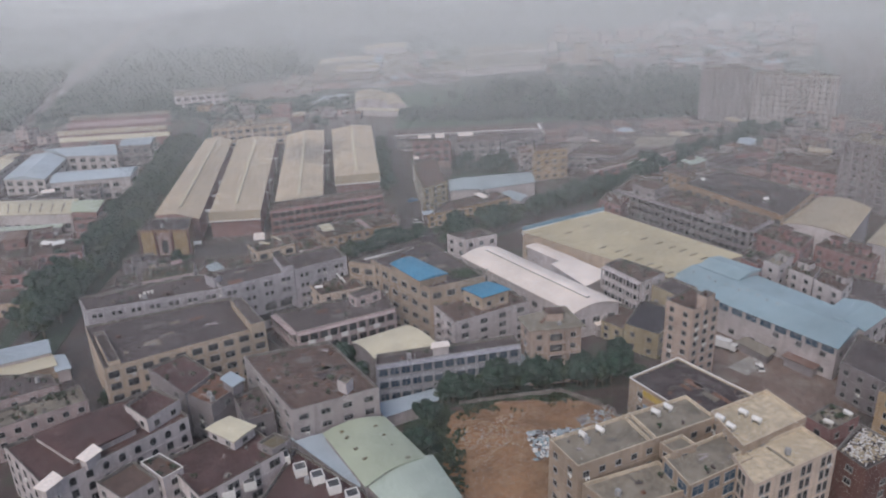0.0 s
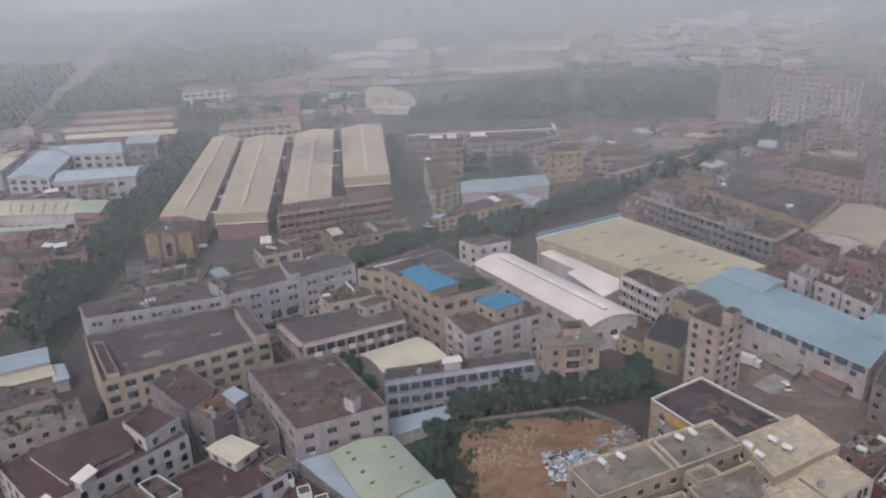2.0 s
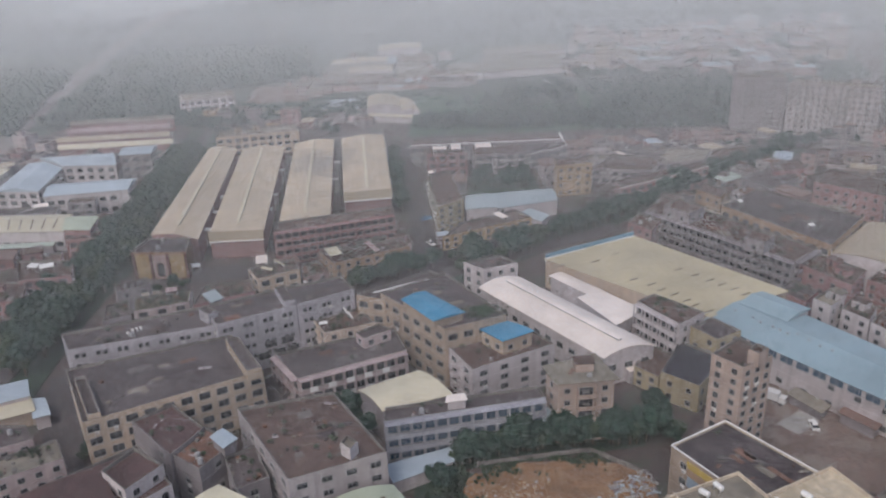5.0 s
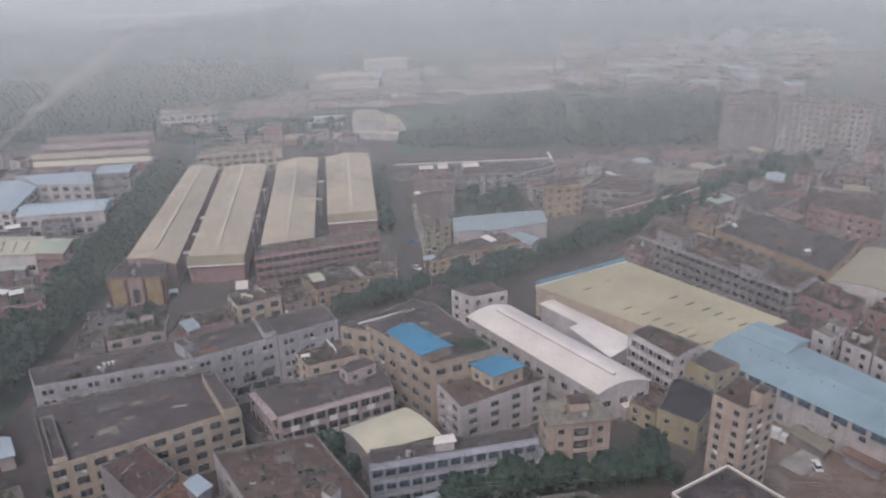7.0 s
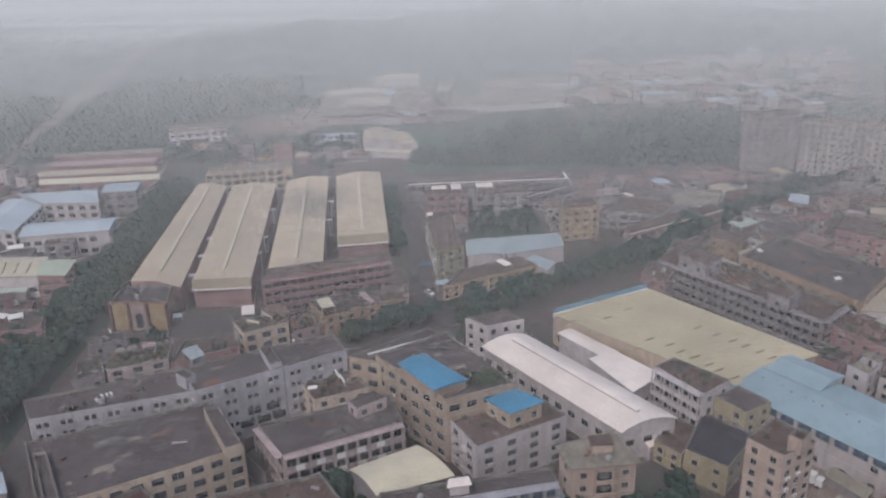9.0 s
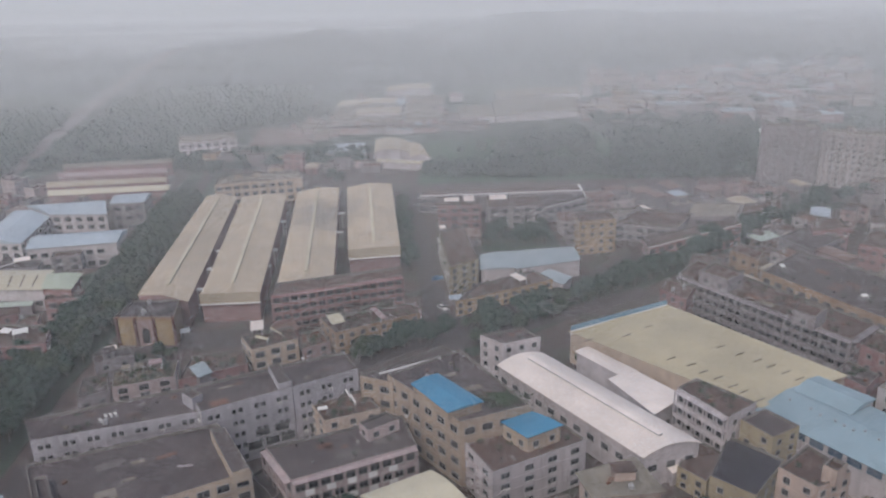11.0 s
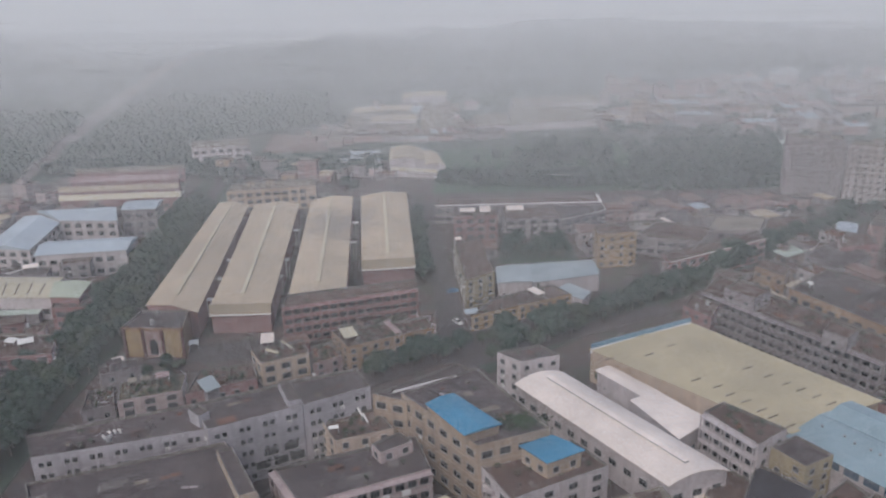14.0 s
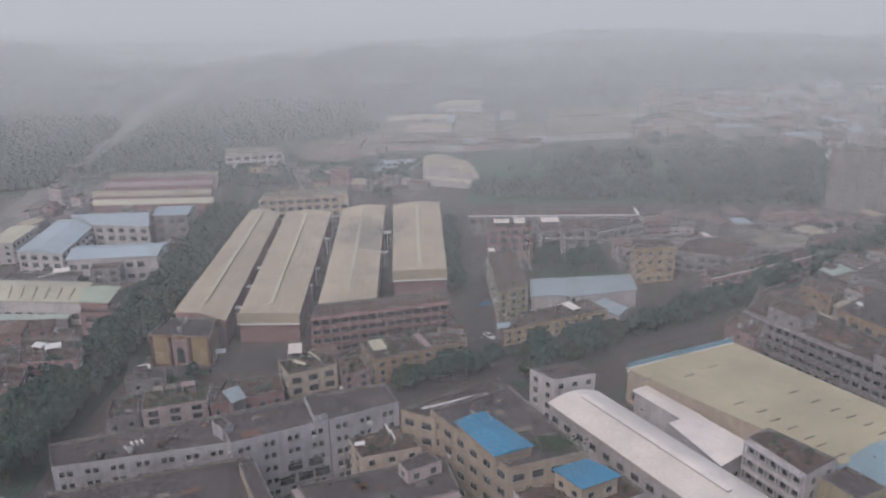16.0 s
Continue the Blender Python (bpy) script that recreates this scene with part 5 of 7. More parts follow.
tree_row(((-51.6, 285.0), (-42.1, 293.4), (-23.1, 304.4)), 3.4, 1.8, "bushy green street tree beside the cross road", "cross road trees", 11, 1.05)
tree_row(((-50.7, 290.4), (-24.7, 301.3)), 4.5, 1.8, "bushy green street tree beside the cross road", "cross road trees", 12, 1.0)
tree_row(((-14.6, 298.1), (4.7, 312.9), (19.5, 324.3)), 3.6, 2.2, "bushy green street tree beside the cross road", "cross road trees", 13, 1.0)
tree_row(((-17.8, 309.5), (5.1, 325.7), (17.5, 335.5)), 3.8, 2.2, "bushy green street tree beside the cross road", "cross road trees", 14, 0.95)
tree_row(((19.8, 327.9), (47.2, 348.3), (80.7, 378.3), (117.4, 412.2), (155.1, 443.9)), 4.5, 2.5, "bushy green street tree beside the cross road", "cross road trees", 15, 1.25)
tree_row(((23.3, 333.5), (49.9, 352.0), (81.5, 381.3), (118.5, 415.8)), 5, 2.5, "bushy green street tree beside the cross road", "cross road trees", 16, 1.1)
tree_row(((-41.5, 362.0), (-44.8, 385.0), (-49.5, 414.0), (-54.0, 452.7)), 3.6, 0.9, "bushy green street tree beside the factory halls", "street trees", 17, 1.0)
tree_row(((-11.0, 392.0), (4.0, 395.8), (19.1, 394.4)), 3.4, 3, "green tree in a court", "court trees", 18, 1.1)
tree_row(((-10.7, 402.9), (0.4, 404.2), (17.9, 404.8)), 3.4, 2, "green tree in a court", "court trees", 19, 1.0)
tree_row(((18.2, 287.4), (25.9, 274.4)), 4, 2, "dark tree between warehouses", "court trees", 20, 0.8)
tree_row(((-128.3, 281.5), (-121.1, 288.4), (-110.7, 293.2)), 2.6, 1.6, "bushy green tree before the gate building", "court trees", 21, 0.62)
tree_row(((-127.0, 278.5), (-113.0, 284.4)), 3.0, 1.6, "bushy green tree before the gate building", "court trees", 36, 0.5)
tree_row(((122.0, 452.9), (155.5, 451.8), (196.0, 455.2)), 6, 3, "dark tree before the apartment slabs", "court trees", 22, 1.0)
tree_row(((-104.5, 492.6), (-86.1, 495.7)), 6, 3, "dark tree behind the halls", "court trees", 23, 1.1)
tree_row(((-42.4, 210.0), (-38.6, 204.1), (-34.0, 199.8)), 2.2, 0.9, "green tree in a courtyard", "courtyard trees", 24, 1.0)
tree_row(((-106.7, 188.3), (-106.8, 194.7)), 3, 1, "green tree in a lane", "courtyard trees", 25, 0.6)
AVENUE_WEST = ((-155.0, 237.7), (-158.0, 254.2), (-159.5, 270.0), (-159.2, 288.2), (-158.5, 316.0), (-160.6, 341.1), (-161.7, 361.7), (-166.0, 394.7), (-171.6, 426.9), (-174.3, 462.9))
AVENUE_EAST = ((-141.8, 226.8), (-142.0, 239.1), (-143.7, 258.0), (-144.4, 282.0), (-145.1, 304.0), (-146.6, 326.0), (-148.9, 352.0), (-153.2, 388.0), (-158.0, 420.0), (-162.2, 460.6))
for k in range(4):
    f = k / 3
    tree_row([(w[0] * (1 - f) + e[0] * f, w[1] * (1 - f) + e[1] * f) for w, e in zip(AVENUE_WEST, AVENUE_EAST)], 4.7, 1.9, "dense dark green street tree beside the avenue", "avenue trees", 26 + k, (1.15, 1.2, 1.2, 1.1)[k])
tree_row(((-12.0, 188.5), (-4.0, 192.6), (7.0, 195.4), (18.0, 198.0), (28.0, 200.0), (37.0, 202.0)), 3.0, 1.0, "dark green tree beside the building plot", "plot trees", 30, 1.05)
tree_row(((-9.0, 189.5), (2.0, 193.6), (13.0, 196.6), (26.0, 198.6), (36.7, 198.0)), 3.4, 1.0, "dark green tree beside the building plot", "plot trees", 31, 1.05)
tree_row(((-15.5, 160.7), (-14.4, 172.6), (-14.0, 184.0)), 3.0, 1.6, "dark green tree beside the building plot", "plot trees", 32, 0.95)
tree_row(((26.5, 195.0), (38.4, 204.3), (38.2, 212.8)), 3.4, 2.5, "dark green tree beside the building plot", "plot trees", 33, 1.05)
tree_row(((12.0, 200.0), (13.5, 197.0), (30.0, 199.5)), 3.4, 1.2, "dark green tree beside the building plot", "plot trees", 34, 1.0)
tree_row(((29.7, 196.0), (38.4, 198.6), (47.1, 203.6)), 3.4, 2.4, "dark green tree beside the building plot", "plot trees", 35, 1.05)
woods("woodland", ((-46.0, 497.0), (60.0, 500.0), (58.0, 524.0), (-48.0, 518.0)), 210, 5, 8, "dark green trees along a meadow", 70)
woods("woodland", ((60.0, 494.0), (150.0, 503.0), (160.0, 575.0), (64.0, 538.0)), 430, 6, 9, "dark green woodland beyond the town", 76)
woods("woodland", ((6.0, 545.0), (52.0, 550.0), (50.0, 592.0), (8.0, 582.0)), 90, 5, 10, "clump of dark trees in a meadow", 77)
woods("woodland", ((70.0, 560.0), (160.0, 585.0), (166.0, 606.0), (66.0, 592.0)), 120, 5, 8, "dark green trees at the meadow's edge", 78)
woods("woodland", ((-44.0, 530.0), (60.0, 535.0), (56.0, 580.0), (-46.0, 574.0)), 26, 4, 6, "scattered bushes in a meadow", 79)
woods("woodland", ((-330.1, 488.9), (-300.1, 507.7), (-346.5, 679.7), (-461.7, 679.4)), 700, 8, 11, "hazy wooded hillside beyond the town", 71, leaves=6, size=0.7, vary=(0.85, 1.1))
woods("woodland", ((-207.1, 510.4), (-79.5, 528.8), (-89.5, 549.5), (-189.2, 547.2)), 140, 5, 8, "dark green trees behind the halls", 72)
woods("woodland", ((-289.8, 547.7), (-192.8, 630.3), (-134.3, 669.7), (-315.9, 739.1)), 800, 8, 12, "hazy wooded slope beyond the town", 73, leaves=6, size=0.7, vary=(0.85, 1.1))
woods("woodland", ((-290.1, 620.1), (-140.9, 659.5), (-173.0, 764.3), (-311.7, 765.8)), 650, 8, 12, "hazy wooded slope beyond the town", 74, leaves=6, size=0.7, vary=(0.85, 1.1))
woods("woodland", ((63.4, 632.9), (234.4, 614.7), (283.2, 735.1), (73.9, 724.6)), 110, 5, 8, "dark trees between far houses", 75)

woods("woodland", ((-288.0, 522.0), (-206.0, 536.0), (-206.0, 600.0), (-300.0, 606.0)), 240, 6, 9, "dark trees beyond the low red halls", 80, leaves=12, size=0.6)

# street trees past the factory halls, too far off to tell apart
s = Shape()
for x, y, size, k, turn in FAR_TREES:
    co, si = math.cos(turn) * size, math.sin(turn) * size
    for child in TREES[k].children:
        n0, up = len(s.v), child.location.z
        s.v.extend((x + co * v.co.x - si * v.co.y, y + si * v.co.x + co * v.co.y, (v.co.z + up) * size * 0.95) for v in child.data.vertices)
        for f in child.data.polygons:
            s.f.append(tuple(n0 + i for i in f.vertices))
            s.m.append(1 if child.name.startswith("trunk") else 0)
single("far_street_trees", s, ("leaf_dark", "bark"), "dark green rows of street trees fading into smog", "trees", kind="stuff")

# ---- things on the roofs ----
def scatter(foot, rng, margin=0.08):
    a, b, c, d = (Vector(p[:2]) for p in foot)
    f, g = rng.uniform(margin, 1 - margin), rng.uniform(margin, 1 - margin)
    return a * (1 - f) * (1 - g) + b * f * (1 - g) + c * f * g + d * (1 - f) * g


def roof_clutter(foot, z, count, seed):
    """Boards, crates, drums, planters and sheets left on a roof."""
    r, s = random.Random(seed + 300), Shape()
    for _ in range(count):
        p, k, t = scatter(foot, r), r.random(), r.uniform(0, 3.14)
        if k < 0.3:
            s.box(p.x, p.y, z, r.uniform(0.4, 1.2), r.uniform(0.4, 0.9), r.uniform(0.3, 0.7), t, r.choice((1, 2, 5, 5, 6)))
        elif k < 0.55:
            s.box(p.x, p.y, z, r.uniform(1.0, 2.6), r.uniform(0.2, 1.0), r.uniform(0.06, 0.2), t, r.choice((0, 1, 2, 5, 5, 6)))
        elif k < 0.65:
            s.drum(p.x, p.y, z, r.uniform(0.2, 0.4), r.uniform(0.4, 0.9), 9, r.choice((2, 4, 5, 5)))
        else:
            s.box(p.x, p.y, z, r.uniform(0.6, 1.5), 0.5, 0.35, t, 2)
            for _ in range(12):
                q = Vector((p.x + r.uniform(-0.6, 0.6), p.y + r.uniform(-0.5, 0.5), z + r.uniform(0.4, 1.1)))
                e = Vector((r.uniform(-0.35, 0.35), r.uniform(-0.35, 0.35), r.uniform(-0.2, 0.2)))
                o = e.orthogonal().normalized() * 0.25
                s.face([q - e, q - o, q + e, q + o], 3)
    return single("roof_clutter", s, ("wall_pale", "roof_ochre", "roof_dark", "leaf", "sheet_rust", "parapet_grey", "roof_beige"), "boards, crates, drums and planters left on a flat roof", "clutter", kind="stuff")


roof_clutter(((-45.9, 164.6), (-25.8, 174.4), (-42.1, 198.4), (-64.4, 190.9)), 14.7, 40, 0)
roof_clutter(((-51.0, 234.6), (-37.2, 240.7), (-43.3, 250.1), (-57.1, 244.5)), 11.2, 34, 1)
roof_clutter(((-58.6, 290.4), (-32.5, 305.8), (-36.3, 313.9), (-65.9, 301.4)), 8.2, 60, 2)
roof_clutter(((-83.6, 280.3), (-70.6, 288.3), (-74.7, 297.7), (-89.5, 289.2)), 7.2, 40, 3)
roof_clutter(((-120.5, 260.2), (-104.0, 267.3), (-106.6, 277.8), (-124.4, 270.7)), 5.2, 90, 4)
roof_clutter(((-7.3, 212.5), (15.4, 226.0), (7.7, 236.1), (-14.4, 224.7)), 12.2, 20, 5)
roof_clutter(((41.5, 247.3), (51.1, 233.1), (59.8, 240.2), (47.5, 252.4)), 14.2, 26, 6)
roof_clutter(((-75.9, 175.5), (-71.4, 186.1), (-83.0, 196.1), (-90.6, 188.7)), 12.7, 10, 7)
roof_clutter(((-67.9, 171.2), (-62.6, 180.8), (-71.8, 187.4), (-76.0, 176.5)), 12.2, 14, 8)
roof_clutter(((-58.4, 166.8), (-52.1, 171.1), (-58.5, 182.8), (-64.3, 177.9)), 10.2, 20, 9)
roof_clutter(((-122.3, 165.5), (-103.6, 178.8), (-108.9, 186.2), (-126.8, 173.3)), 9.2, 40, 10)
roof_clutter(((99.8, 280.6), (110.8, 262.5), (120.2, 274.1), (108.0, 289.8)), 11.2, 34, 11)
roof_clutter(((57.9, 326.9), (98.0, 276.6), (109.5, 287.7), (68.2, 341.5)), 13.2, 60, 12)
roof_clutter(((-20.5, 320.7), (15.7, 341.8), (10.3, 354.6), (-24.4, 334.5)), 5.2, 30, 13)
roof_clutter(((-33.8, 404.8), (-12.9, 409.6), (-15.9, 429.2), (-39.2, 424.9)), 11.2, 26, 14)
roof_clutter(((-100.8, 185.1), (-62.5, 208.4), (-76.6, 227.8), (-116.7, 209.5)), 14.7, 7, 15)
roof_clutter(((-119.3, 216.8), (-82.3, 230.5), (-89.7, 242.3), (-125.7, 225.9)), 16.2, 16, 16)
roof_clutter(((-15.1, 223.7), (2.0, 231.9), (-16.8, 260.9), (-35.7, 246.4)), 18.2, 22, 17)
roof_clutter(((14.0, 199.9), (27.1, 202.1), (24.2, 209.7), (12.6, 204.1)), 18.2, 7, 18)
roof_clutter(((-28.4, 189.9), (11.2, 200.2), (9.6, 205.5), (-28.8, 195.7)), 11.7, 12, 19)
roof_clutter(((-102.8, 266.6), (-84.1, 276.8), (-88.3, 286.6), (-103.8, 281.6)), 4.2, 60, 20)
roof_clutter(((80.8, 160.3), (89.9, 166.0), (85.4, 171.8), (77.4, 165.8)), 10.2, 24, 21)
roof_clutter(((-4.6, 273.5), (7.0, 278.5), (1.4, 285.0), (-11.4, 279.4)), 13.2, 8, 22)
roof_clutter(((101.1, 245.5), (106.0, 238.1), (111.5, 245.9), (106.0, 251.5)), 12.2, 12, 23)
roof_clutter(((105.9, 236.8), (110.9, 227.9), (117.8, 236.4), (111.9, 244.1)), 12.2, 14, 24)
roof_clutter(((87.3, 327.3), (113.7, 287.6), (134.8, 313.2), (106.7, 346.5)), 14.2, 26, 25)
roof_clutter(((-84.3, 308.6), (-40.0, 326.2), (-41.4, 335.2), (-85.4, 319.3)), 13.2, 20, 26)
roof_clutter(((-28.6, 337.3), (-16.4, 344.3), (-27.7, 385.4), (-40.8, 379.3)), 11.2, 16, 27)
roof_clutter(((49.2, 194.3), (54.7, 188.0), (62.8, 193.1), (57.6, 202.0)), 27.7, 6, 28)
roof_clutter(((41.5, 133.4), (56.9, 142.4), (52.8, 151.2), (38.1, 142.9)), 16.7, 6, 29)
roof_clutter(((26.6, 129.0), (42.1, 135.6), (37.7, 144.8), (20.5, 137.6)), 14.2, 6, 30)
roof_clutter(((-52.6, 123.5), (-19.1, 127.9), (-26.1, 143.8), (-44.7, 159.0)), 7.7, 12, 31)
roof_clutter(((-169.2, 278.5), (-151.9, 282.5), (-157.3, 296.1), (-179.6, 296.2)), 8.2, 14, 32)
roof_clutter(((-177.3, 262.2), (-160.9, 265.4), (-166.6, 279.2), (-188.8, 281.6)), 7.2, 16, 33)
roof_clutter(((-130.3, 176.8), (-114.9, 186.2), (-119.7, 192.0), (-139.4, 192.0)), 9.2, 12, 34)
roof_clutter(((90.3, 268.4), (96.3, 259.6), (102.9, 267.0), (97.4, 275.5)), 7.2, 14, 35)
roof_clutter(((36.8, 174.7), (49.8, 155.4), (66.4, 163.8), (50.7, 183.8)), 16.55, 12, 36)
roof_clutter(((67.6, 352.0), (80.4, 342.7), (84.4, 357.3), (71.8, 363.0)), 7.2, 14, 37)
roof_clutter(((45.8, 398.8), (71.9, 392.2), (83.0, 411.7), (58.5, 420.1)), 7.2, 24, 38)
roof_clutter(((-53.7, 209.1), (-26.0, 223.6), (-30.9, 236.7), (-63.1, 221.8)), 11.7, 8, 39)
roof_clutter(((-60.7, 137.8), (-45.9, 153.7), (-58.4, 166.3), (-73.1, 150.5)), 11.2, 9, 40)
roof_clutter(((-70.3, 142.9), (-67.0, 146.8), (-74.2, 151.8), (-77.4, 148.7)), 12.1, 6, 41)
roof_clutter(((19.6, 137.9), (52.4, 154.8), (47.8, 163.7), (14.5, 147.4)), 18.2, 6, 42)
roof_clutter(((119.6, 271.1), (132.3, 255.1), (142.0, 266.0), (129.0, 280.0)), 9.2, 24, 43)

roof_clutter(((-129.1, 255.4), (-121.6, 260.5), (-126.6, 270.8), (-132.9, 267.1)), 4.2, 34, 50)

roof_clutter(((-68.6, 284.9), (-60.6, 290.2), (-66.2, 299.6), (-71.8, 296.0)), 5.2, 34, 51)
roof_clutter(((-63.7, 303.2), (-42.0, 315.2), (-43.7, 320.9), (-65.7, 309.2)), 6.2, 44, 52)

def water_tank(x, y, z, turn):
    """A horizontal roof tank on a low steel stand."""
    thing = base("water_tank", x, y, "white horizontal water tank on a low roof stand", "tank", "roof tanks", z)
    c, sn = math.cos(turn), math.sin(turn)
    drum = Shape()
    rings = [(-1.15, 0.3), (-1.05, 0.52), (-0.9, 0.6), (0.9, 0.6), (1.05, 0.52), (1.15, 0.3)]
    for (u0, r0), (u1, r1) in zip(rings, rings[1:]):
        for i in range(14):
            a0, a1 = 2 * math.pi * i / 14, 2 * math.pi * (i + 1) / 14
            drum.face([(c * u - sn * r * math.cos(a), sn * u + c * r * math.cos(a), 1.15 + r * math.sin(a)) for u, r, a in ((u0, r0, a0), (u1, r1, a0), (u1, r1, a1), (u0, r0, a1))])
    for u, r in (rings[0], rings[-1]):
        drum.face([(c * u - sn * r * math.cos(2 * math.pi * i / 14), sn * u + c * r * math.cos(2 * math.pi * i / 14), 1.15 + r * math.sin(2 * math.pi * i / 14)) for i in range(14)])
    part("tank", drum, "white_paint", thing)
    for u in (-0.8, 0.8):
        leg = Shape()
        leg.box(c * u, sn * u, 0, 0.12, 1.2, 0.62, turn)
        part("stand", leg, "galvanised", thing, "grey steel stand")
    return thing


for i, (x, y, z) in enumerate(((21.9, 148.5, 18.2), (25.9, 150.3, 18.2), (39.3, 156.7, 18.2), (42.5, 158.6, 18.2), (58.5, 155.5, 18.7), (60.5, 152.7, 18.7), (54.2, 150.3, 18.7), (52.8, 153.5, 18.7), (81.4, 163.2, 10.2), (87.4, 166.7, 10.2))):
    water_tank(x, y, z, radians(-58 + 7 * (i % 3)))


def roof_ventilator(x, y, z):
    """A white rendered shaft with an open dark top."""
    thing = base("roof_ventilator", x, y, "white rendered roof shaft with open dark top", "ventilator", "roof shafts", z)
    t, s = radians(24), Shape()
    for u, v, sx, sy in ((-1.3, 0, 0.22, 2.82), (1.3, 0, 0.22, 2.82), (0, -1.3, 2.38, 0.22), (0, 1.3, 2.38, 0.22)):
        s.box(u * math.cos(t) - v * math.sin(t), u * math.sin(t) + v * math.cos(t), 0, sx, sy, 2.2, t)
    shaft = part("shaft", s, "white_paint", thing)
    s = Shape()
    s.box(0, 0, 1.9, 2.36, 2.36, 0.1, t)
    part("grille", s, "dark_metal", shaft, "dark metal grille")


for x, y, z in ((-56.4, 143.2, 7.7), (-52.4, 146.2, 7.7), (-46.6, 155.0, 7.7), (-41.8, 150.8, 7.7), (-37.3, 148.0, 7.7), (-33.1, 144.8, 7.7), (-28.5, 141.6, 7.7)):
    roof_ventilator(x, y, z)

for x, y, z in ((-106.0, 226.2, 16.2), (-105.4, 228.1, 16.2), (-104.4, 228.7, 16.2), (-103.4, 229.2, 16.2), (-61.4, 258.5, 16.2)):
    s = Shape()
    for i in range(12):
        a0, a1 = i * math.pi / 6, (i + 1) * math.pi / 6
        s.face([(0.5 * math.cos(a0), -0.2, 1.0 + 0.5 * math.sin(a0)), (0.5 * math.cos(a1), -0.2, 1.0 + 0.5 * math.sin(a1)), (0, 0.1, 0.95)])
    dish = base("satellite_dish", x, y, "white satellite dish on a flat factory roof", "dish", "roof dishes", z)
    part("bowl", s, "white_paint", dish)
    s = Shape()
    s.box(0, 0.15, 0, 0.1, 0.1, 1.0)
    s.box(0, 0.15, 0, 0.7, 0.7, 0.08)
    part("mast", s, "galvanised", dish)

# parts of the yellow and blue roofs
def roof_of(house):
    return next(c for c in house.children if c.name.startswith("roof"))


off = yellowroof.location
(ax, ay, az), (bx, by, bz) = ((17.0, 287.5, 11.1), (50.4, 307.1, 11.1))
turn = math.atan2(by - ay, bx - ax)
s = Shape()
s.bar((ax - off.x, ay - off.y, az + 0.35), (bx - off.x, by - off.y, bz + 0.35), 0.35, 1.5)
part("fascia", s, "faded_blue", yellowroof, "faded blue fascia board")
s = Shape()
s.bar((ax - off.x, ay - off.y, az - 1.2), (bx - off.x, by - off.y, bz - 1.2), 0.9, 1.5)
part("gutter", s, "white_paint", yellowroof, "white gutter band")
for x, y, z in ((21.8, 280.9, 11.6), (33.7, 284.0, 11.6), (41.3, 290.1, 11.6), (44.4, 269.5, 11.6), (49.5, 265.9, 11.6), (51.9, 261.8, 11.6), (55.2, 258.5, 11.6), (58.1, 254.2, 11.6), (60.0, 251.1, 11.6), (63.2, 247.1, 11.6), (60.4, 276.9, 11.6), (64.9, 272.4, 11.6), (68.7, 268.4, 11.6), (71.6, 265.2, 11.6), (74.6, 261.8, 11.6), (77.1, 258.2, 11.6)):
    s = Shape()
    s.box(x - off.x, y - off.y, z - 0.2, 3.4, 0.16, 0.32, turn)
    part("roof_vent", s, "roof_beige", roof_of(yellowroof), "low weathered roof vent")
off = bluelong.location
for x, y, z in ((70.7, 246.6, 11.6), (74.5, 242.2, 11.6), (75.8, 239.3, 11.6), (78.5, 236.6, 11.6), (79.9, 234.7, 11.6), (81.3, 232.6, 11.6), (83.9, 232.1, 11.6), (85.8, 228.7, 11.6), (87.6, 225.4, 11.6), (89.9, 223.0, 11.6), (81.5, 247.2, 11.6), (85.2, 251.2, 11.6)):
    s = Shape()
    s.drum(x - off.x, y - off.y, z - 0.6, 0.22, 0.8, 10)
    s.drum(x - off.x, y - off.y, z + 0.2, 0.33, 0.4, 10)
    part("turbine_vent", s, "frame_grey", roof_of(bluelong), "grey turbine vent")

off = green1.location
for x, y, z in ((-34.0, 163.6, 9.6), (-32.4, 161.3, 9.6), (-29.7, 156.9, 9.6), (-27.1, 153.2, 9.6), (-26.0, 165.7, 9.6), (-23.7, 162.0, 9.6), (-21.5, 158.0, 9.6), (-17.2, 153.3, 9.6)):
    s = Shape()
    s.box(x - off.x, y - off.y, z - 0.7, 0.9, 0.45, 0.95, 0.6)
    s.box(x - off.x, y - off.y, z + 0.25, 1.1, 0.6, 0.1, 0.6)
    part("roof_vent", s, "roof_moss", roof_of(green1), "small square roof vent")
off = fblack.location
(ax, ay, az), (bx, by, bz) = ((36.8, 174.7, 17), (49.8, 155.4, 17))
d = Vector((bx - ax, by - ay)).normalized()
n = Vector((d.y, -d.x)) * 0.06
for f0, f1, z, h, mat, label in ((0.2, 0.98, 14.2, 1.7, "sheet_mustard", "mustard painted band"), (0.2, 0.98, 12.6, 1.4, "wall_orange", "orange painted band"), (0.22, 0.45, 9.5, 2.6, "wall_paleblue", "pale blue panel"), (0.5, 0.95, 9.5, 2.6, "wall_paleblue", "pale blue panel")):
    s = Shape()
    p, q = Vector((ax, ay)) + Vector((bx - ax, by - ay)) * f0 + n, Vector((ax, ay)) + Vector((bx - ax, by - ay)) * f1 + n
    s.bar((p.x - off.x, p.y - off.y, z), (q.x - off.x, q.y - off.y, z), 0.1, h)
    part("painted_band", s, mat, fblack, label)

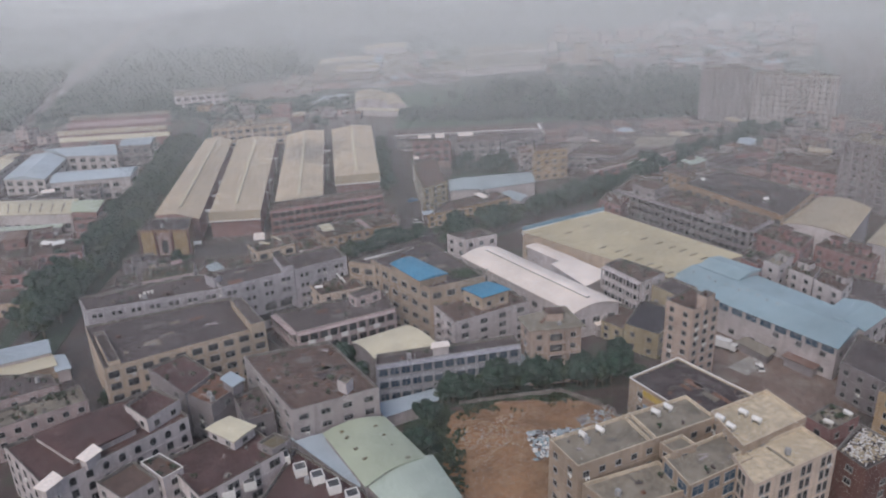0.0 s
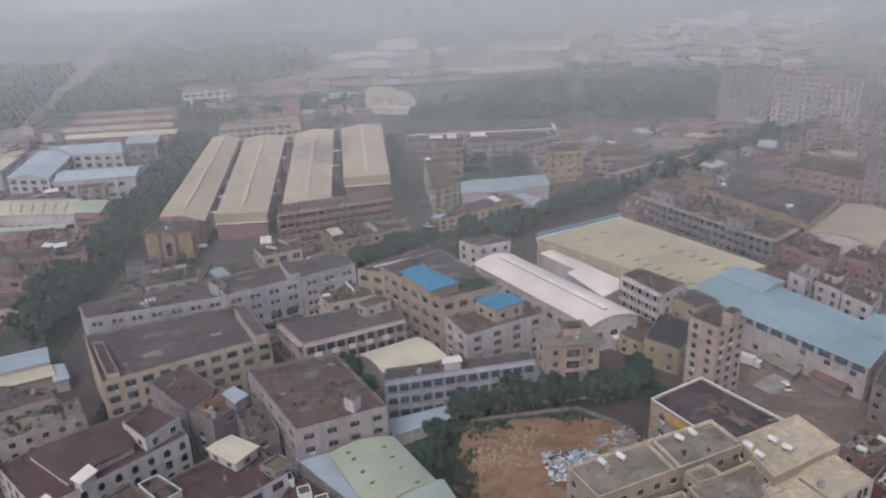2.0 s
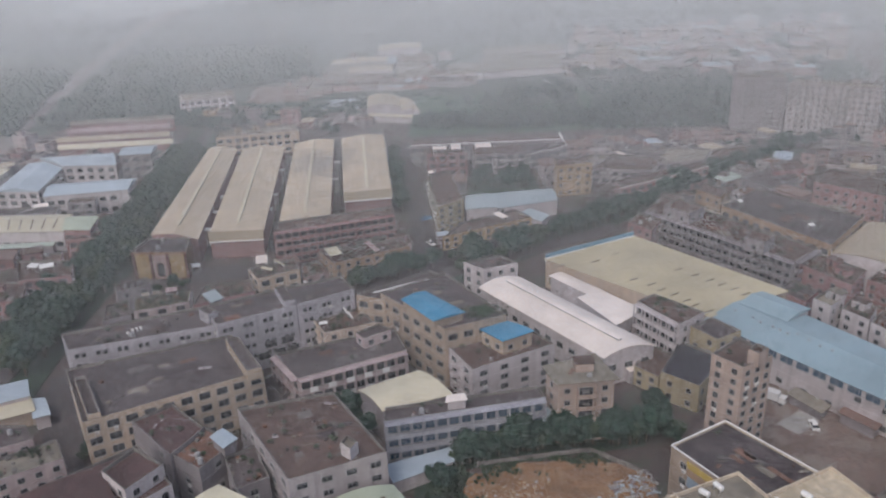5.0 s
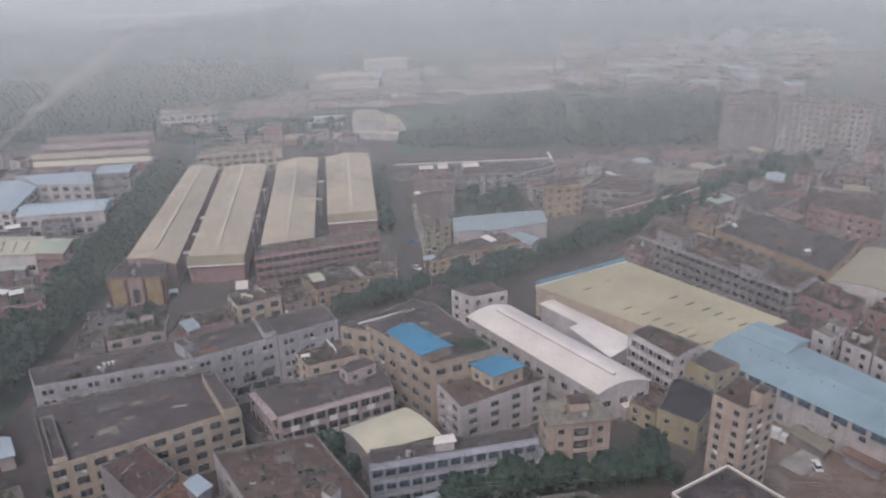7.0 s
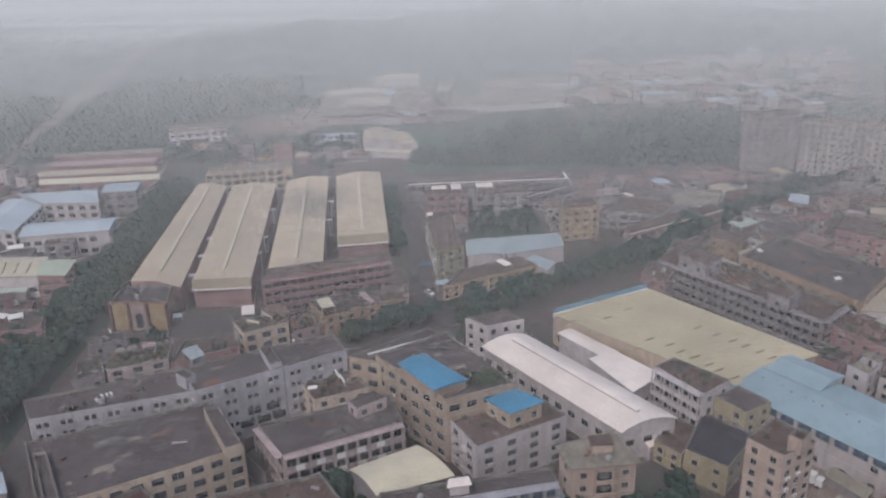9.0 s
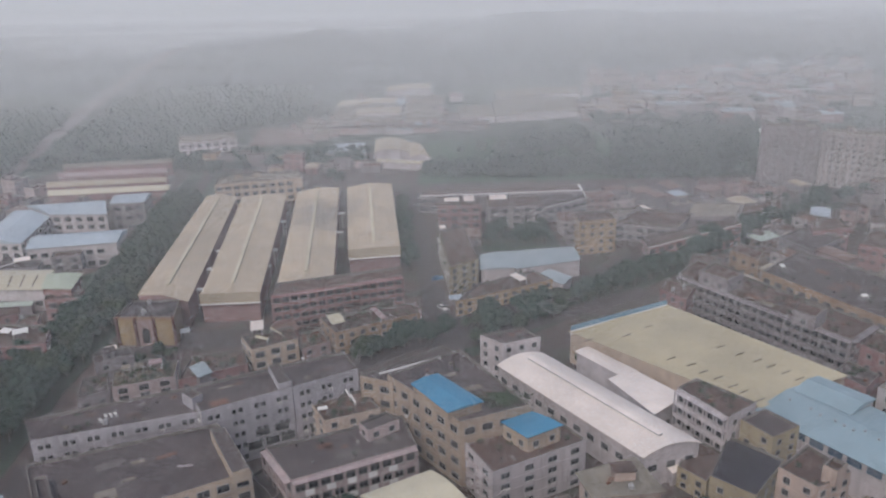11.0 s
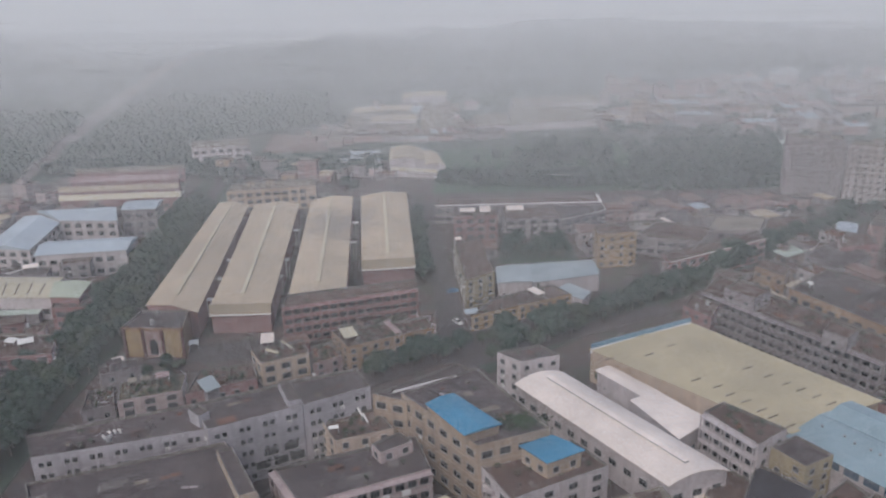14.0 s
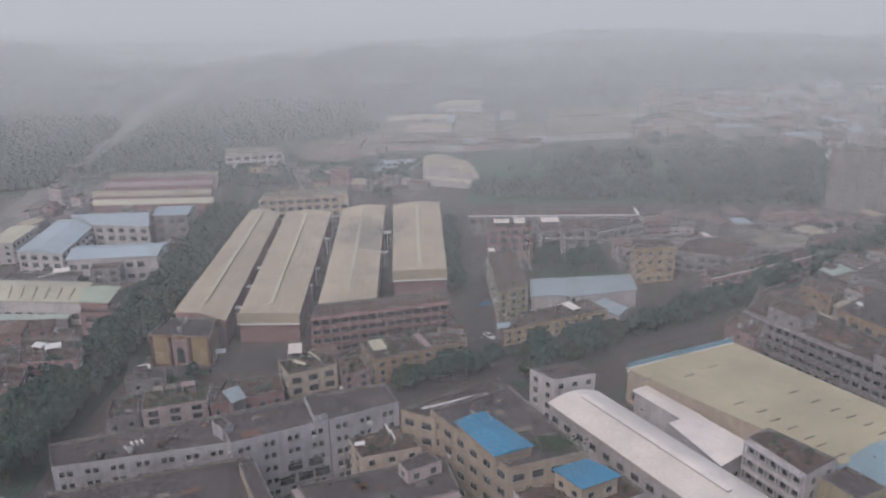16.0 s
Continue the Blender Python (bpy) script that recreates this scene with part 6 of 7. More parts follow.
for i, (x, y, z) in enumerate(((-116.7, 328.5, 7.5), (-119.1, 348.1, 7.5), (-121.8, 367.8, 7.5), (-124.2, 389.3, 7.5), (-104.2, 405.0, 7.5), (-99.2, 368.9, 7.5), (-97.3, 351.0, 7.5), (-78.8, 416.3, 7.5), (-75.2, 390.1, 7.5))):
    s = Shape()
    s.box(0, 0, 0, 3.2, 2.4, 0.25, 0.1)
    s.box(0, 0, -7.5, 0.3, 0.3, 7.5)
    s.box(1.2, 0, -7.5, 0.15, 0.15, 7.5)
    s.box(-1.2, 0, -7.5, 0.15, 0.15, 7.5)
    single("canopy", s, "white_paint", "small white canopy between factory halls", "canopy", "hall canopies", at=(x, y, z))

# overhanging roof slab and stair room of the beige apartment house
q = OUTLINE[balc2.name]
s = Shape()
s.prism(inset(q, -0.9), 18.004, 18.2, 0, True)
part("roof_slab", s, "roof_beige", balc2, "cream overhanging roof slab")
s = Shape()
s.box(20.8 - balc2.location.x, 204.4 - balc2.location.y, 18.2, 4.6, 3.2, 2.3, 0.12)
room = part("stair_room", s, "wall_beigepink", balc2)
s = Shape()
s.box(20.8 - balc2.location.x, 204.4 - balc2.location.y, 20.5, 5.2, 3.8, 0.2, 0.12)
part("roof_slab", s, "roof_brown", room)

# front of the gate building: ochre panels between dark pilasters, a portal in the middle
a, b = (Vector(p) for p in OUTLINE[gate.name][:2])
d, turn = b - a, math.atan2((b - a).y, (b - a).x)
n = Vector((d.y, -d.x)).normalized()
for f0, f1 in ((0.06, 0.32), (0.68, 0.955)):
    p, e = a + d * f0 + n * 0.08, a + d * f1 + n * 0.08
    s = Shape()
    s.bar((p.x, p.y, 0.6), (e.x, e.y, 0.6), 0.16, 9.4)
    part("wall_panel", s, "panel_ochre", gate, "yellow-ochre wall panel")
for f in (0.04, 0.34, 0.655, 0.975):
    p = a + d * f + n * 0.35
    s = Shape()
    s.box(p.x, p.y, 0, 0.9, 0.7, 10.4, turn)
    part("pilaster", s, "pilaster_maroon", gate, "dark maroon pilaster")
p = a + d * 0.5 + n * 0.1
s = Shape()
s.box(p.x, p.y, 0.4, 5.4, 0.2, 9.4, turn)
portal = part("portal", s, "wall_rose", gate, "pinkish portal bay")
p = a + d * 0.5 + n * 0.24
ob = part("doorway", window_mesh(2.6, 5.6, "arch", "glass_dark", "wall_rose"), "", gate, "dark arched doorway")
ob.location, ob.rotation_euler = (p.x, p.y, 1.2), (0, 0, turn)

# ribs over the patched cream hall
a, b, c, e = (Vector(p) for p in OUTLINE[lcream.name])
for i in range(9):
    f = 0.06 + i * 0.105
    p, u = a.lerp(b, f), (a.lerp(b, f + 0.02) + e.lerp(c, f + 0.02)) / 2
    s = Shape()
    s.face([(p.x - 0.25, p.y, 9.1), (p.x + 0.25, p.y, 9.1), (u.x + 0.25, u.y, 10.75), (u.x - 0.25, u.y, 10.75)])
    s.face([(p.x - 0.25, p.y, 9.1), (u.x - 0.25, u.y, 10.75), (u.x - 0.25, u.y, 10.5), (p.x - 0.25, p.y, 8.9)])
    s.face([(p.x + 0.25, p.y, 8.9), (u.x + 0.25, u.y, 10.5), (u.x + 0.25, u.y, 10.75), (p.x + 0.25, p.y, 9.1)])
    part("roof_rib", s, "roof_brown", roof_of(lcream), "rusty roof rib")


def awning(x, y, z, foot_z, sx, sy, turn, mat, label, lean=0.25):
    """A sheet on four thin posts."""
    thing = base("awning", x, y, label, "awning", "", foot_z)
    thing.rotation_euler = (0, 0, turn)
    up, s = z - foot_z, Shape()
    low = [(-sx / 2, -sy / 2, up - lean), (sx / 2, -sy / 2, up - lean), (sx / 2, sy / 2, up + lean), (-sx / 2, sy / 2, up + lean)]
    top = [(u, v, w + 0.12) for u, v, w in low]
    s.face(top), s.face(low[::-1])
    for i in range(4):
        j = (i + 1) % 4
        s.face([low[i], low[j], top[j], top[i]])
    part("sheet", s, mat, thing)
    for u, v, w in low:
        post = Shape()
        post.box(u * 0.9, v * 0.9, 0, 0.12, 0.12, w + 0.05 * (1 if v > 0 else 2))
        part("post", post, "galvanised", thing)


for x, y, z, fz, sx, sy, turn, mat in ((68.2, 416.4, 6.0, 0.0, 9.5, 3.0, 0.35, "sheet_white"), (65.0, 424.0, 6.0, 0.0, 2.6, 12.0, 0.45, "sheet_white"), (104.9, 381.5, 8.0, 0.0, 12.0, 7.0, 0.6, "sheet_palegreen"), (118.6, 385.9, 7.0, 0.0, 8.0, 4.0, 0.4, "sheet_white"),
                                     (1.9, 339.5, 7.6, 5.2, 3.6, 6.0, 0.75, "sheet_white"), (-21.3, 329.0, 4.0, 0.0, 5.0, 3.0, 0.3, "sheet_ice"), (-114.5, 304.2, 2.6, 0.05, 3.2, 2.4, 0.3, "white_paint"), (-132.8, 287.3, 4.0, 0.05, 3.6, 5.5, 0.6, "sheet_white"),
                                     (-163.3, 288.2, 10.4, 8.2, 4.8, 3.0, 0.5, "white_paint"), (-168.6, 288.9, 10.2, 8.2, 4.0, 2.6, -0.2, "white_paint"), (-199.7, 354.2, 9.6, 7.2, 6.0, 3.4, 0.4, "sheet_white"), (-205.0, 351.5, 8.2, 7.2, 0.7, 6.0, -0.9, "white_paint"),
                                     (-88.6, 303.5, 5.0, 0.05, 4.4, 6.4, 0.25, "sheet_white"), (-46.1, 302.6, 10.2, 8.2, 2.2, 9.0, 0.6, "sheet_rose"), (-78.5, 291.5, 9.0, 7.2, 0.6, 6.0, 0.9, "sheet_pale"), (-82.0, 287.0, 8.8, 7.2, 5.0, 0.6, -0.4, "sheet_pale"), (-59.5, 297.0, 10.8, 8.2, 4.6, 6.4, 0.5, "sheet_pale"),
                                     (-27.0, 418.0, 13.4, 11.2, 7.0, 4.0, 0.1, "sheet_white"), (-19.0, 420.0, 13.2, 11.2, 5.0, 7.0, 0.1, "sheet_white"), (-5.5, 424.5, 12.4, 10.2, 8.0, 5.5, 0.15, "sheet_white"), (-29.0, 380.5, 13.2, 11.2, 2.6, 2.0, 0.2, "sheet_white"),
                                     (112.6, 304.0, 16.0, 14.2, 2.4, 1.2, 0.3, "white_paint"), (95.0, 330.0, 15.8, 14.2, 1.8, 1.8, 0.3, "white_paint"), (-47.0, 247.0, 12.8, 11.2, 0.5, 4.6, 0.5, "white_paint"), (-45.0, 244.0, 12.8, 11.2, 0.5, 4.0, 0.5, "white_paint"), (-52.5, 239.8, 12.4, 11.2, 2.6, 0.8, 0.3, "white_paint"), (-120.0, 270.0, 7.4, 5.2, 2.6, 2.0, 0.4, "roof_beige"), (-116.6, 271.4, 7.4, 5.2, 2.8, 2.0, 0.4, "roof_beige"), (-112.0, 273.2, 7.6, 5.2, 4.0, 2.4, 0.4, "sheet_rose")):
    awning(x, y, z, fz, sx, sy, turn, mat, {"white_paint": "small white sheet awning on thin posts", "sheet_ice": "pale blue sheet awning on thin posts", "sheet_rose": "faded pink sheet awning on thin posts", "sheet_palegreen": "pale green sheet canopy on thin posts"}.get(mat, "pale sheet canopy on thin posts"))

# set-back storeys on the long grey dormitory
for feet, high in ((((84.7, 289.1), (89.8, 283.8), (95.3, 289.8), (89.5, 296.4)), 18), (((63.7, 320.5), (71.1, 311.4), (78.4, 318.8), (71.0, 328.5)), 18)):
    building("roof_shed", feet, high, "wall_greyold", "roof_brown", 1, "small", "grey set-back storey on a dormitory roof", "building", low=13.2)

# ---- vehicles ----
def car(x, y, z, turn, paint, label):
    thing = base("car", x, y, label, "car", "", z)
    thing.rotation_euler = (0, 0, turn)
    s = Shape()
    for x0, x1, z0, z1, w0, w1 in ((-2.2, 2.2, 0.35, 0.85, 0.88, 0.86),):
        s.face([(x0, -w0, z0), (x1, -w0, z0), (x1, -w1, z1), (x0, -w1, z1)]), s.face([(x1, w0, z0), (x0, w0, z0), (x0, w1, z1), (x1, w1, z1)])
        s.face([(x1, -w0, z0), (x1, w0, z0), (x1, w1, z1), (x1, -w1, z1)]), s.face([(x0, w0, z0), (x0, -w0, z0), (x0, -w1, z1), (x0, w1, z1)])
        s.face([(x0, -w1, z1), (x1, -w1, z1), (x1, w1, z1), (x0, w1, z1)])
    part("body", s, paint, thing)
    s = Shape()
    low, top = [(-1.7, -0.82), (1.0, -0.82), (1.0, 0.82), (-1.7, 0.82)], [(-1.2, -0.66), (0.4, -0.66), (0.4, 0.66), (-1.2, 0.66)]
    for i in range(4):
        j = (i + 1) % 4
        s.face([(*low[i], 0.85), (*low[j], 0.85), (*top[j], 1.4), (*top[i], 1.4)])
    part("glazing", s, "glass_dark", thing, "dark glass")
    s = Shape()
    s.prism(top, 1.4, 1.45)
    part("roof", s, paint, thing)
    for u, v in ((-1.35, -0.8), (1.35, -0.8), (-1.35, 0.8), (1.35, 0.8)):
        w = Shape()
        ring = [(u + 0.33 * math.cos(i * math.pi / 6), 0.33 + 0.33 * math.sin(i * math.pi / 6)) for i in range(12)]
        for i in range(12):
            j = (i + 1) % 12
            w.face([(ring[i][0], v - 0.1, ring[i][1]), (ring[j][0], v - 0.1, ring[j][1]), (ring[j][0], v + 0.1, ring[j][1]), (ring[i][0], v + 0.1, ring[i][1])])
        for side in (-0.1, 0.1):
            w.face([(a, v + side, c) for a, c in ring])
        part("wheel", w, "dark_metal", thing)


for i, (x, y, z) in enumerate(((80.2, 204.8, 0.12), (-21.7, 235.2, 0.1), (-37.2, 308.2, 0.1), (-26.2, 327.2, 0.1), (-29.8, 354.7, 0.1))):
    car(x, y, z, 1.5 + 1.3 * i, ("white_paint", "dark_metal", "galvanised", "white_paint", "plastic_blue", "white_paint")[i % 6], ("white car parked on a concrete yard pad", "small car parked on the asphalt lane")[min(i, 1)])

x, y, z = ((73.3, 216.8, 0.06))
truck = base("truck", x, y, "white box truck parked in the factory yard", "truck", "", z)
truck.rotation_euler = (0, 0, radians(-38))
s = Shape()
s.box(-0.9, 0, 0.9, 5.6, 2.2, 2.4)
part("cargo_box", s, "white_paint", truck)
s = Shape()
s.box(2.9, 0, 0.6, 1.6, 2.1, 1.9)
part("cab", s, "white_paint", truck)
s = Shape()
s.box(3.71, 0, 1.5, 0.06, 1.8, 0.8)
part("windscreen", s, "glass_dark", truck)
s = Shape()
s.box(0.4, 0, 0.55, 6.6, 0.9, 0.3)
part("chassis", s, "dark_metal", truck)
for u in (-2.6, -1.6, 2.8):
    for v in (-0.95, 0.95):
        w = Shape()
        ring = [(u + 0.45 * math.cos(i * math.pi / 6), 0.45 + 0.45 * math.sin(i * math.pi / 6)) for i in range(12)]
        for i in range(12):
            j = (i + 1) % 12
            w.face([(ring[i][0], v - 0.13, ring[i][1]), (ring[j][0], v - 0.13, ring[j][1]), (ring[j][0], v + 0.13, ring[j][1]), (ring[i][0], v + 0.13, ring[i][1])])
        for side in (-0.13, 0.13):
            w.face([(a, v + side, c) for a, c in ring])
        part("wheel", w, "dark_metal", truck)

# ---- building plot ----
def litter(name, foot, count, low, high, mats, label, seed, tilt=0.3):
    """Loose pieces strewn over the ground."""
    r, s = random.Random(seed), Shape()
    for _ in range(count):
        p, w, l, t = scatter(foot, r, 0.0), r.uniform(low, high), r.uniform(low, high) * 0.6, r.uniform(0, 6.28)
        c, n, z = math.cos(t), math.sin(t), r.uniform(0.15, 0.5)
        pts = [(p.x + c * u * w - n * v * l, p.y + n * u * w + c * v * l, z + u * tilt * r.random() * 0.6) for u, v in ((-1, -1), (1, -1), (1, 1), (-1, 1))]
        slot = r.randrange(len(mats))
        s.face(pts, slot)
        for i in range(4):
            j = (i + 1) % 4
            s.face([pts[i], (*pts[i][:2], pts[i][2] - 0.12), (*pts[j][:2], pts[j][2] - 0.12), pts[j]], slot)
    single(name, s, mats, label, "debris", kind="stuff", at=(0, 0, foot[0][2] - 0.1))


litter("sheet_debris", ((11.6, 176.0, 0.1), (25.7, 177.2, 0.1), (26.1, 169.8, 0.1), (13.0, 164.3, 0.1)), 260, 0.3, 1.0, ("sheet_ice", "sheet_ice", "roof_blue", "white_paint", "roof_dark"), "torn pale blue sheets strewn on bare earth", 4)
litter("rubble", ((24.9, 181.6, 0.1), (35.8, 188.7, 0.1), (37.0, 179.5, 0.1), (26.9, 176.1, 0.1)), 80, 0.3, 0.9, ("sheet_ice", "concrete", "concrete", "wall_greyold"), "broken boards and rubble beside the plot", 5)
litter("rubble", ((-7.5, 179.2, 0.05), (11.1, 185.1, 0.05), (10.2, 170.8, 0.05), (-5.9, 168.6, 0.05)), 150, 0.15, 0.45, ("concrete", "roof_cream", "earth"), "small stones on bare earth", 6)


# weeds creeping over the plot from its edges
def weeds(name, corners, count, seed, high, label):
    r, s = random.Random(seed), Shape()
    for _ in range(count):
        p = scatter(corners, r, 0.0)
        p.x, p.y = p.x + r.gauss(0, 1.2), p.y + r.gauss(0, 1.2)
        if noise.noise((p.x * 0.22, p.y * 0.22, 4.0)) < -0.12:
            continue
        up = high * r.uniform(0.3, 1.0)
        for k in range(3):
            t = r.uniform(0, 6.28)
            u, w = Vector((math.cos(t), math.sin(t), 0)) * r.uniform(0.2, 0.55), Vector((-math.sin(t), math.cos(t), 0)) * r.uniform(0.1, 0.3)
            c = Vector((p.x, p.y, 0.05))
            s.face([c - w, c + w, c + u + w + Vector((0, 0, up)), c + u - w + Vector((0, 0, up * 0.9))])
    single(name, s, "leaf", label, "weeds", kind="stuff")


weeds("plot_weeds", ((-14.0, 150.0), (-5.0, 146.0), (-6.0, 186.0), (-14.0, 188.0)), 1700, 31, 0.9, "green weeds along the edge of bare earth")
weeds("plot_weeds", ((-10.0, 184.0), (26.0, 191.5), (27.0, 193.5), (-11.0, 188.0)), 800, 32, 0.9, "green weeds between trees and bare earth")

# a low fence along the back of the plot
fence = base("fence", 8.0, 191.5, "low grey fence along the back of a building plot", "fence")
LINE = ((-6.0, 188.5), (8.0, 191.5), (22.0, 194.3), (32.5, 186.8))
for (x0, y0), (x1, y1) in zip(LINE, LINE[1:]):
    s = Shape()
    s.bar((x0 - 8.0, y0 - 191.5, 0.25), (x1 - 8.0, y1 - 191.5, 0.25), 0.08, 1.35)
    part("panel", s, "parapet_grey", fence)
    n = int(math.hypot(x1 - x0, y1 - y0) / 2.5)
    for i in range(n + 1):
        s = Shape()
        s.box(x0 + (x1 - x0) * i / n - 8.0, y0 + (y1 - y0) * i / n - 191.5, 0, 0.16, 0.16, 1.75)
        part("post", s, "concrete", fence)


# ---- the far side of the town, low roofs fading into the smog ----
def far_building(x, y, sx, sy, high, turn, wall, roof, label):
    """A low far building: walls, a flat roof with a rim and a roof room."""
    thing = base("far_building", x, y, label, "building", "far buildings")
    thing.rotation_euler = (0, 0, turn)
    foot = [(-sx / 2, -sy / 2), (sx / 2, -sy / 2), (sx / 2, sy / 2), (-sx / 2, sy / 2)]
    s = Shape()
    s.prism(foot, 0, high)
    part("wall", s, wall, thing)
    s = Shape()
    s.prism(inset(foot, -0.3), high, high + 0.35)
    part("roof", s, roof, thing)
    s = Shape()
    s.box(sx * 0.22, sy * 0.1, high + 0.35, 3.4, 3.0, 2.2)
    part("roof_room", s, wall, thing)


def far_blocks(corners, count, seed, low, high, longest):
    r = random.Random(seed)
    for _ in range(count):
        p = scatter(corners, r, 0.0)
        sheet = r.random() < 0.4
        far_building(p.x, p.y, r.uniform(9, longest), r.uniform(7, 12), r.uniform(low, high), r.choice((0.0, 0.0, 1.57)) + r.uniform(-0.06, 0.06), r.choice(("wall_greyold", "wall_rose", "wall_pale", "wall_tan")),
                     r.choice(("roof_beige", "sheet_slate", "sheet_rose")) if sheet else r.choice(("roof_brown", "roof_dark", "roof_beige")), "far pale-roofed hall in the smog" if sheet else "far flat-roofed block in the smog")


far_blocks(((52.7, 641.8, 0.0), (246.2, 626.3, 0.0), (349.7, 874.3, 0.0), (76.1, 832.9, 0.0)), 120, 1, 4, 11, 26)
far_blocks(((-154.3, 609.5, 0.0), (-21.9, 618.0, 0.0), (-34.3, 737.2, 0.0), (-154.8, 725.7, 0.0)), 26, 2, 3, 5, 40)

litter("loose_tiles", ((78.8, 149.9, 13.25), (81.6, 144.3, 13.25), (91.5, 149.9, 13.25), (87.1, 157.9, 13.25)), 420, 0.16, 0.36, ("white_paint", "roof_cream"), "loose white tiles on a dark roof", 8, 0.0)

# dividing walls and pipes on the beige roofs
off = fab.location
(ax, ay, az), (bx, by, bz) = ((31.9, 156.4, 18.2), (36.0, 147.1, 18.2))
s = Shape()
s.bar((ax - off.x, ay - off.y, 18.2), (bx - off.x, by - off.y, 18.2), 0.35, 0.75)
part("dividing_wall", s, "parapet_beige", fab)
s = Shape()
s.bar((ax + 1.5 - off.x, ay + 0.8 - off.y, 18.2), (bx + 1.5 - off.x, by + 0.8 - off.y, 18.2), 0.35, 0.75)
part("dividing_wall", s, "parapet_beige", fab)
off = ff.location
(ax, ay, az), (bx, by, bz) = ((60.8, 145.8, 17.2), (64.3, 139.5, 17.2))
s = Shape()
s.bar((ax - off.x, ay - off.y, 17.2), (bx - off.x, by - off.y, 17.2), 0.4, 0.35)
part("roof_kerb", s, "roof_beige", ff)


# window ribbon under the eaves of the long blue-roofed factory
a, b = (Vector(p) for p in OUTLINE[bluelong.name][:2])
d = b - a
n = Vector((d.y, -d.x)).normalized() * 0.03
for i in range(int(d.length / 4.6)):
    p = a + d * (i + 0.5) / int(d.length / 4.6) + n
    ob = part("window", window_mesh(3.6, 1.9, glass="glass_blue"), "", bluelong, "dark blue ribbon window")
    ob.location, ob.rotation_euler = (p.x, p.y, 8.2), (0, 0, math.atan2(d.y, d.x))

# stacked balconies in the middle of the beige apartment house
a, b = (Vector(p) for p in OUTLINE[balc2.name][:2])
d = (b - a).normalized()
mid, n, turn = (a + b) / 2, Vector((d.y, -d.x)), math.atan2(d.y, d.x)
for k in range(1, 5):
    s, p = Shape(), mid + n * 0.75
    s.box(p.x, p.y, k * 3.44 - 0.1, 4.4, 1.5, 0.16, turn)
    floor_part = part("balcony", s, "wall_beigepink", balc2)
    s, p = Shape(), mid + n * 1.43
    s.box(p.x, p.y, k * 3.44 + 0.064, 4.4, 0.12, 1.0, turn)
    part("parapet", s, "wall_beigepink", floor_part)
    for side in (-2.28, 2.28):
        s, p = Shape(), mid + n * 0.75 + d * side
        s.box(p.x, p.y, k * 3.44 - 0.1, 0.14, 1.5, 3.3, turn)
        part("side_wall", s, "wall_beigepink", floor_part)
    ob = part("balcony_door", window_mesh(3.4, 2.2), "", balc2)
    p = mid + n * 0.04
    ob.location, ob.rotation_euler = (p.x, p.y, k * 3.44 + 0.1), (0, 0, turn)

# rounded balconies on the end of the pale pink house block
a, b = Vector(OUTLINE[bluetwo.name][3]), Vector(OUTLINE[bluetwo.name][0])
d = (b - a).normalized()
n = Vector((d.y, -d.x))
for k in range(1, 4):
    for f in (0.3, 0.62):
        c = a.lerp(b, f)
        ring = [tuple(c + d * (2.0 * math.cos(i * math.pi / 8)) + n * (1.5 * math.sin(i * math.pi / 8))) for i in range(9)][::-1]
        s = Shape()
        s.prism(ring, k * 3.05 - 0.1, k * 3.05 + 0.1, 0, True)
        floor_part = part("balcony", s, "wall_white", bluetwo)
        s = Shape()
        for p, e in zip(ring, ring[1:]):
            s.bar((*p, k * 3.05 + 0.104), (*e, k * 3.05 + 0.104), 0.12, 0.95)
        part("parapet", s, "wall_white", floor_part)

# white panels set in the galleries of the dark-roofed workshop
a, b = (Vector(p) for p in OUTLINE[dark3.name][:2])
d, turn = b - a, math.atan2((b - a).y, (b - a).x)
n = Vector((d.y, -d.x)).normalized()
for k in (1, 2):
    for i in range(5):
        p = a + d * (0.12 + i * 0.165) + n * 1.56
        s = Shape()
        s.box(p.x, p.y, k * 3.9 + 0.3, 2.2, 0.1, 1.5, turn)
        part("panel", s, "white_paint", dark3, "white gallery panel")

# wide dark openings in the lower floors of the grey factory
for house, places, z in ((grey_mid, (0.52, 0.72, 0.9), 3.2), (grey_mid, (0.62, 0.84), 6.6), (grey_east, (0.3, 0.6), 3.2)):
    a, b = (Vector(p) for p in OUTLINE[house.name][:2])
    d = b - a
    n = Vector((d.y, -d.x)).normalized()
    for f in places:
        p = a + d * f + n * 0.06
        ob = part("opening", window_mesh(3.6, 2.2), "", house, "wide dark opening")
        ob.location, ob.rotation_euler = (p.x, p.y, z), (0, 0, math.atan2(d.y, d.x))
building("roof_shed", ((-63.4, 239.2), (-60.5, 240.9), (-66.0, 250.6), (-68.8, 249.0)), 20.0, "wall_grey", "roof_dark", 1, "", "raised fire wall block on a grey factory roof", "building", low=17.7)

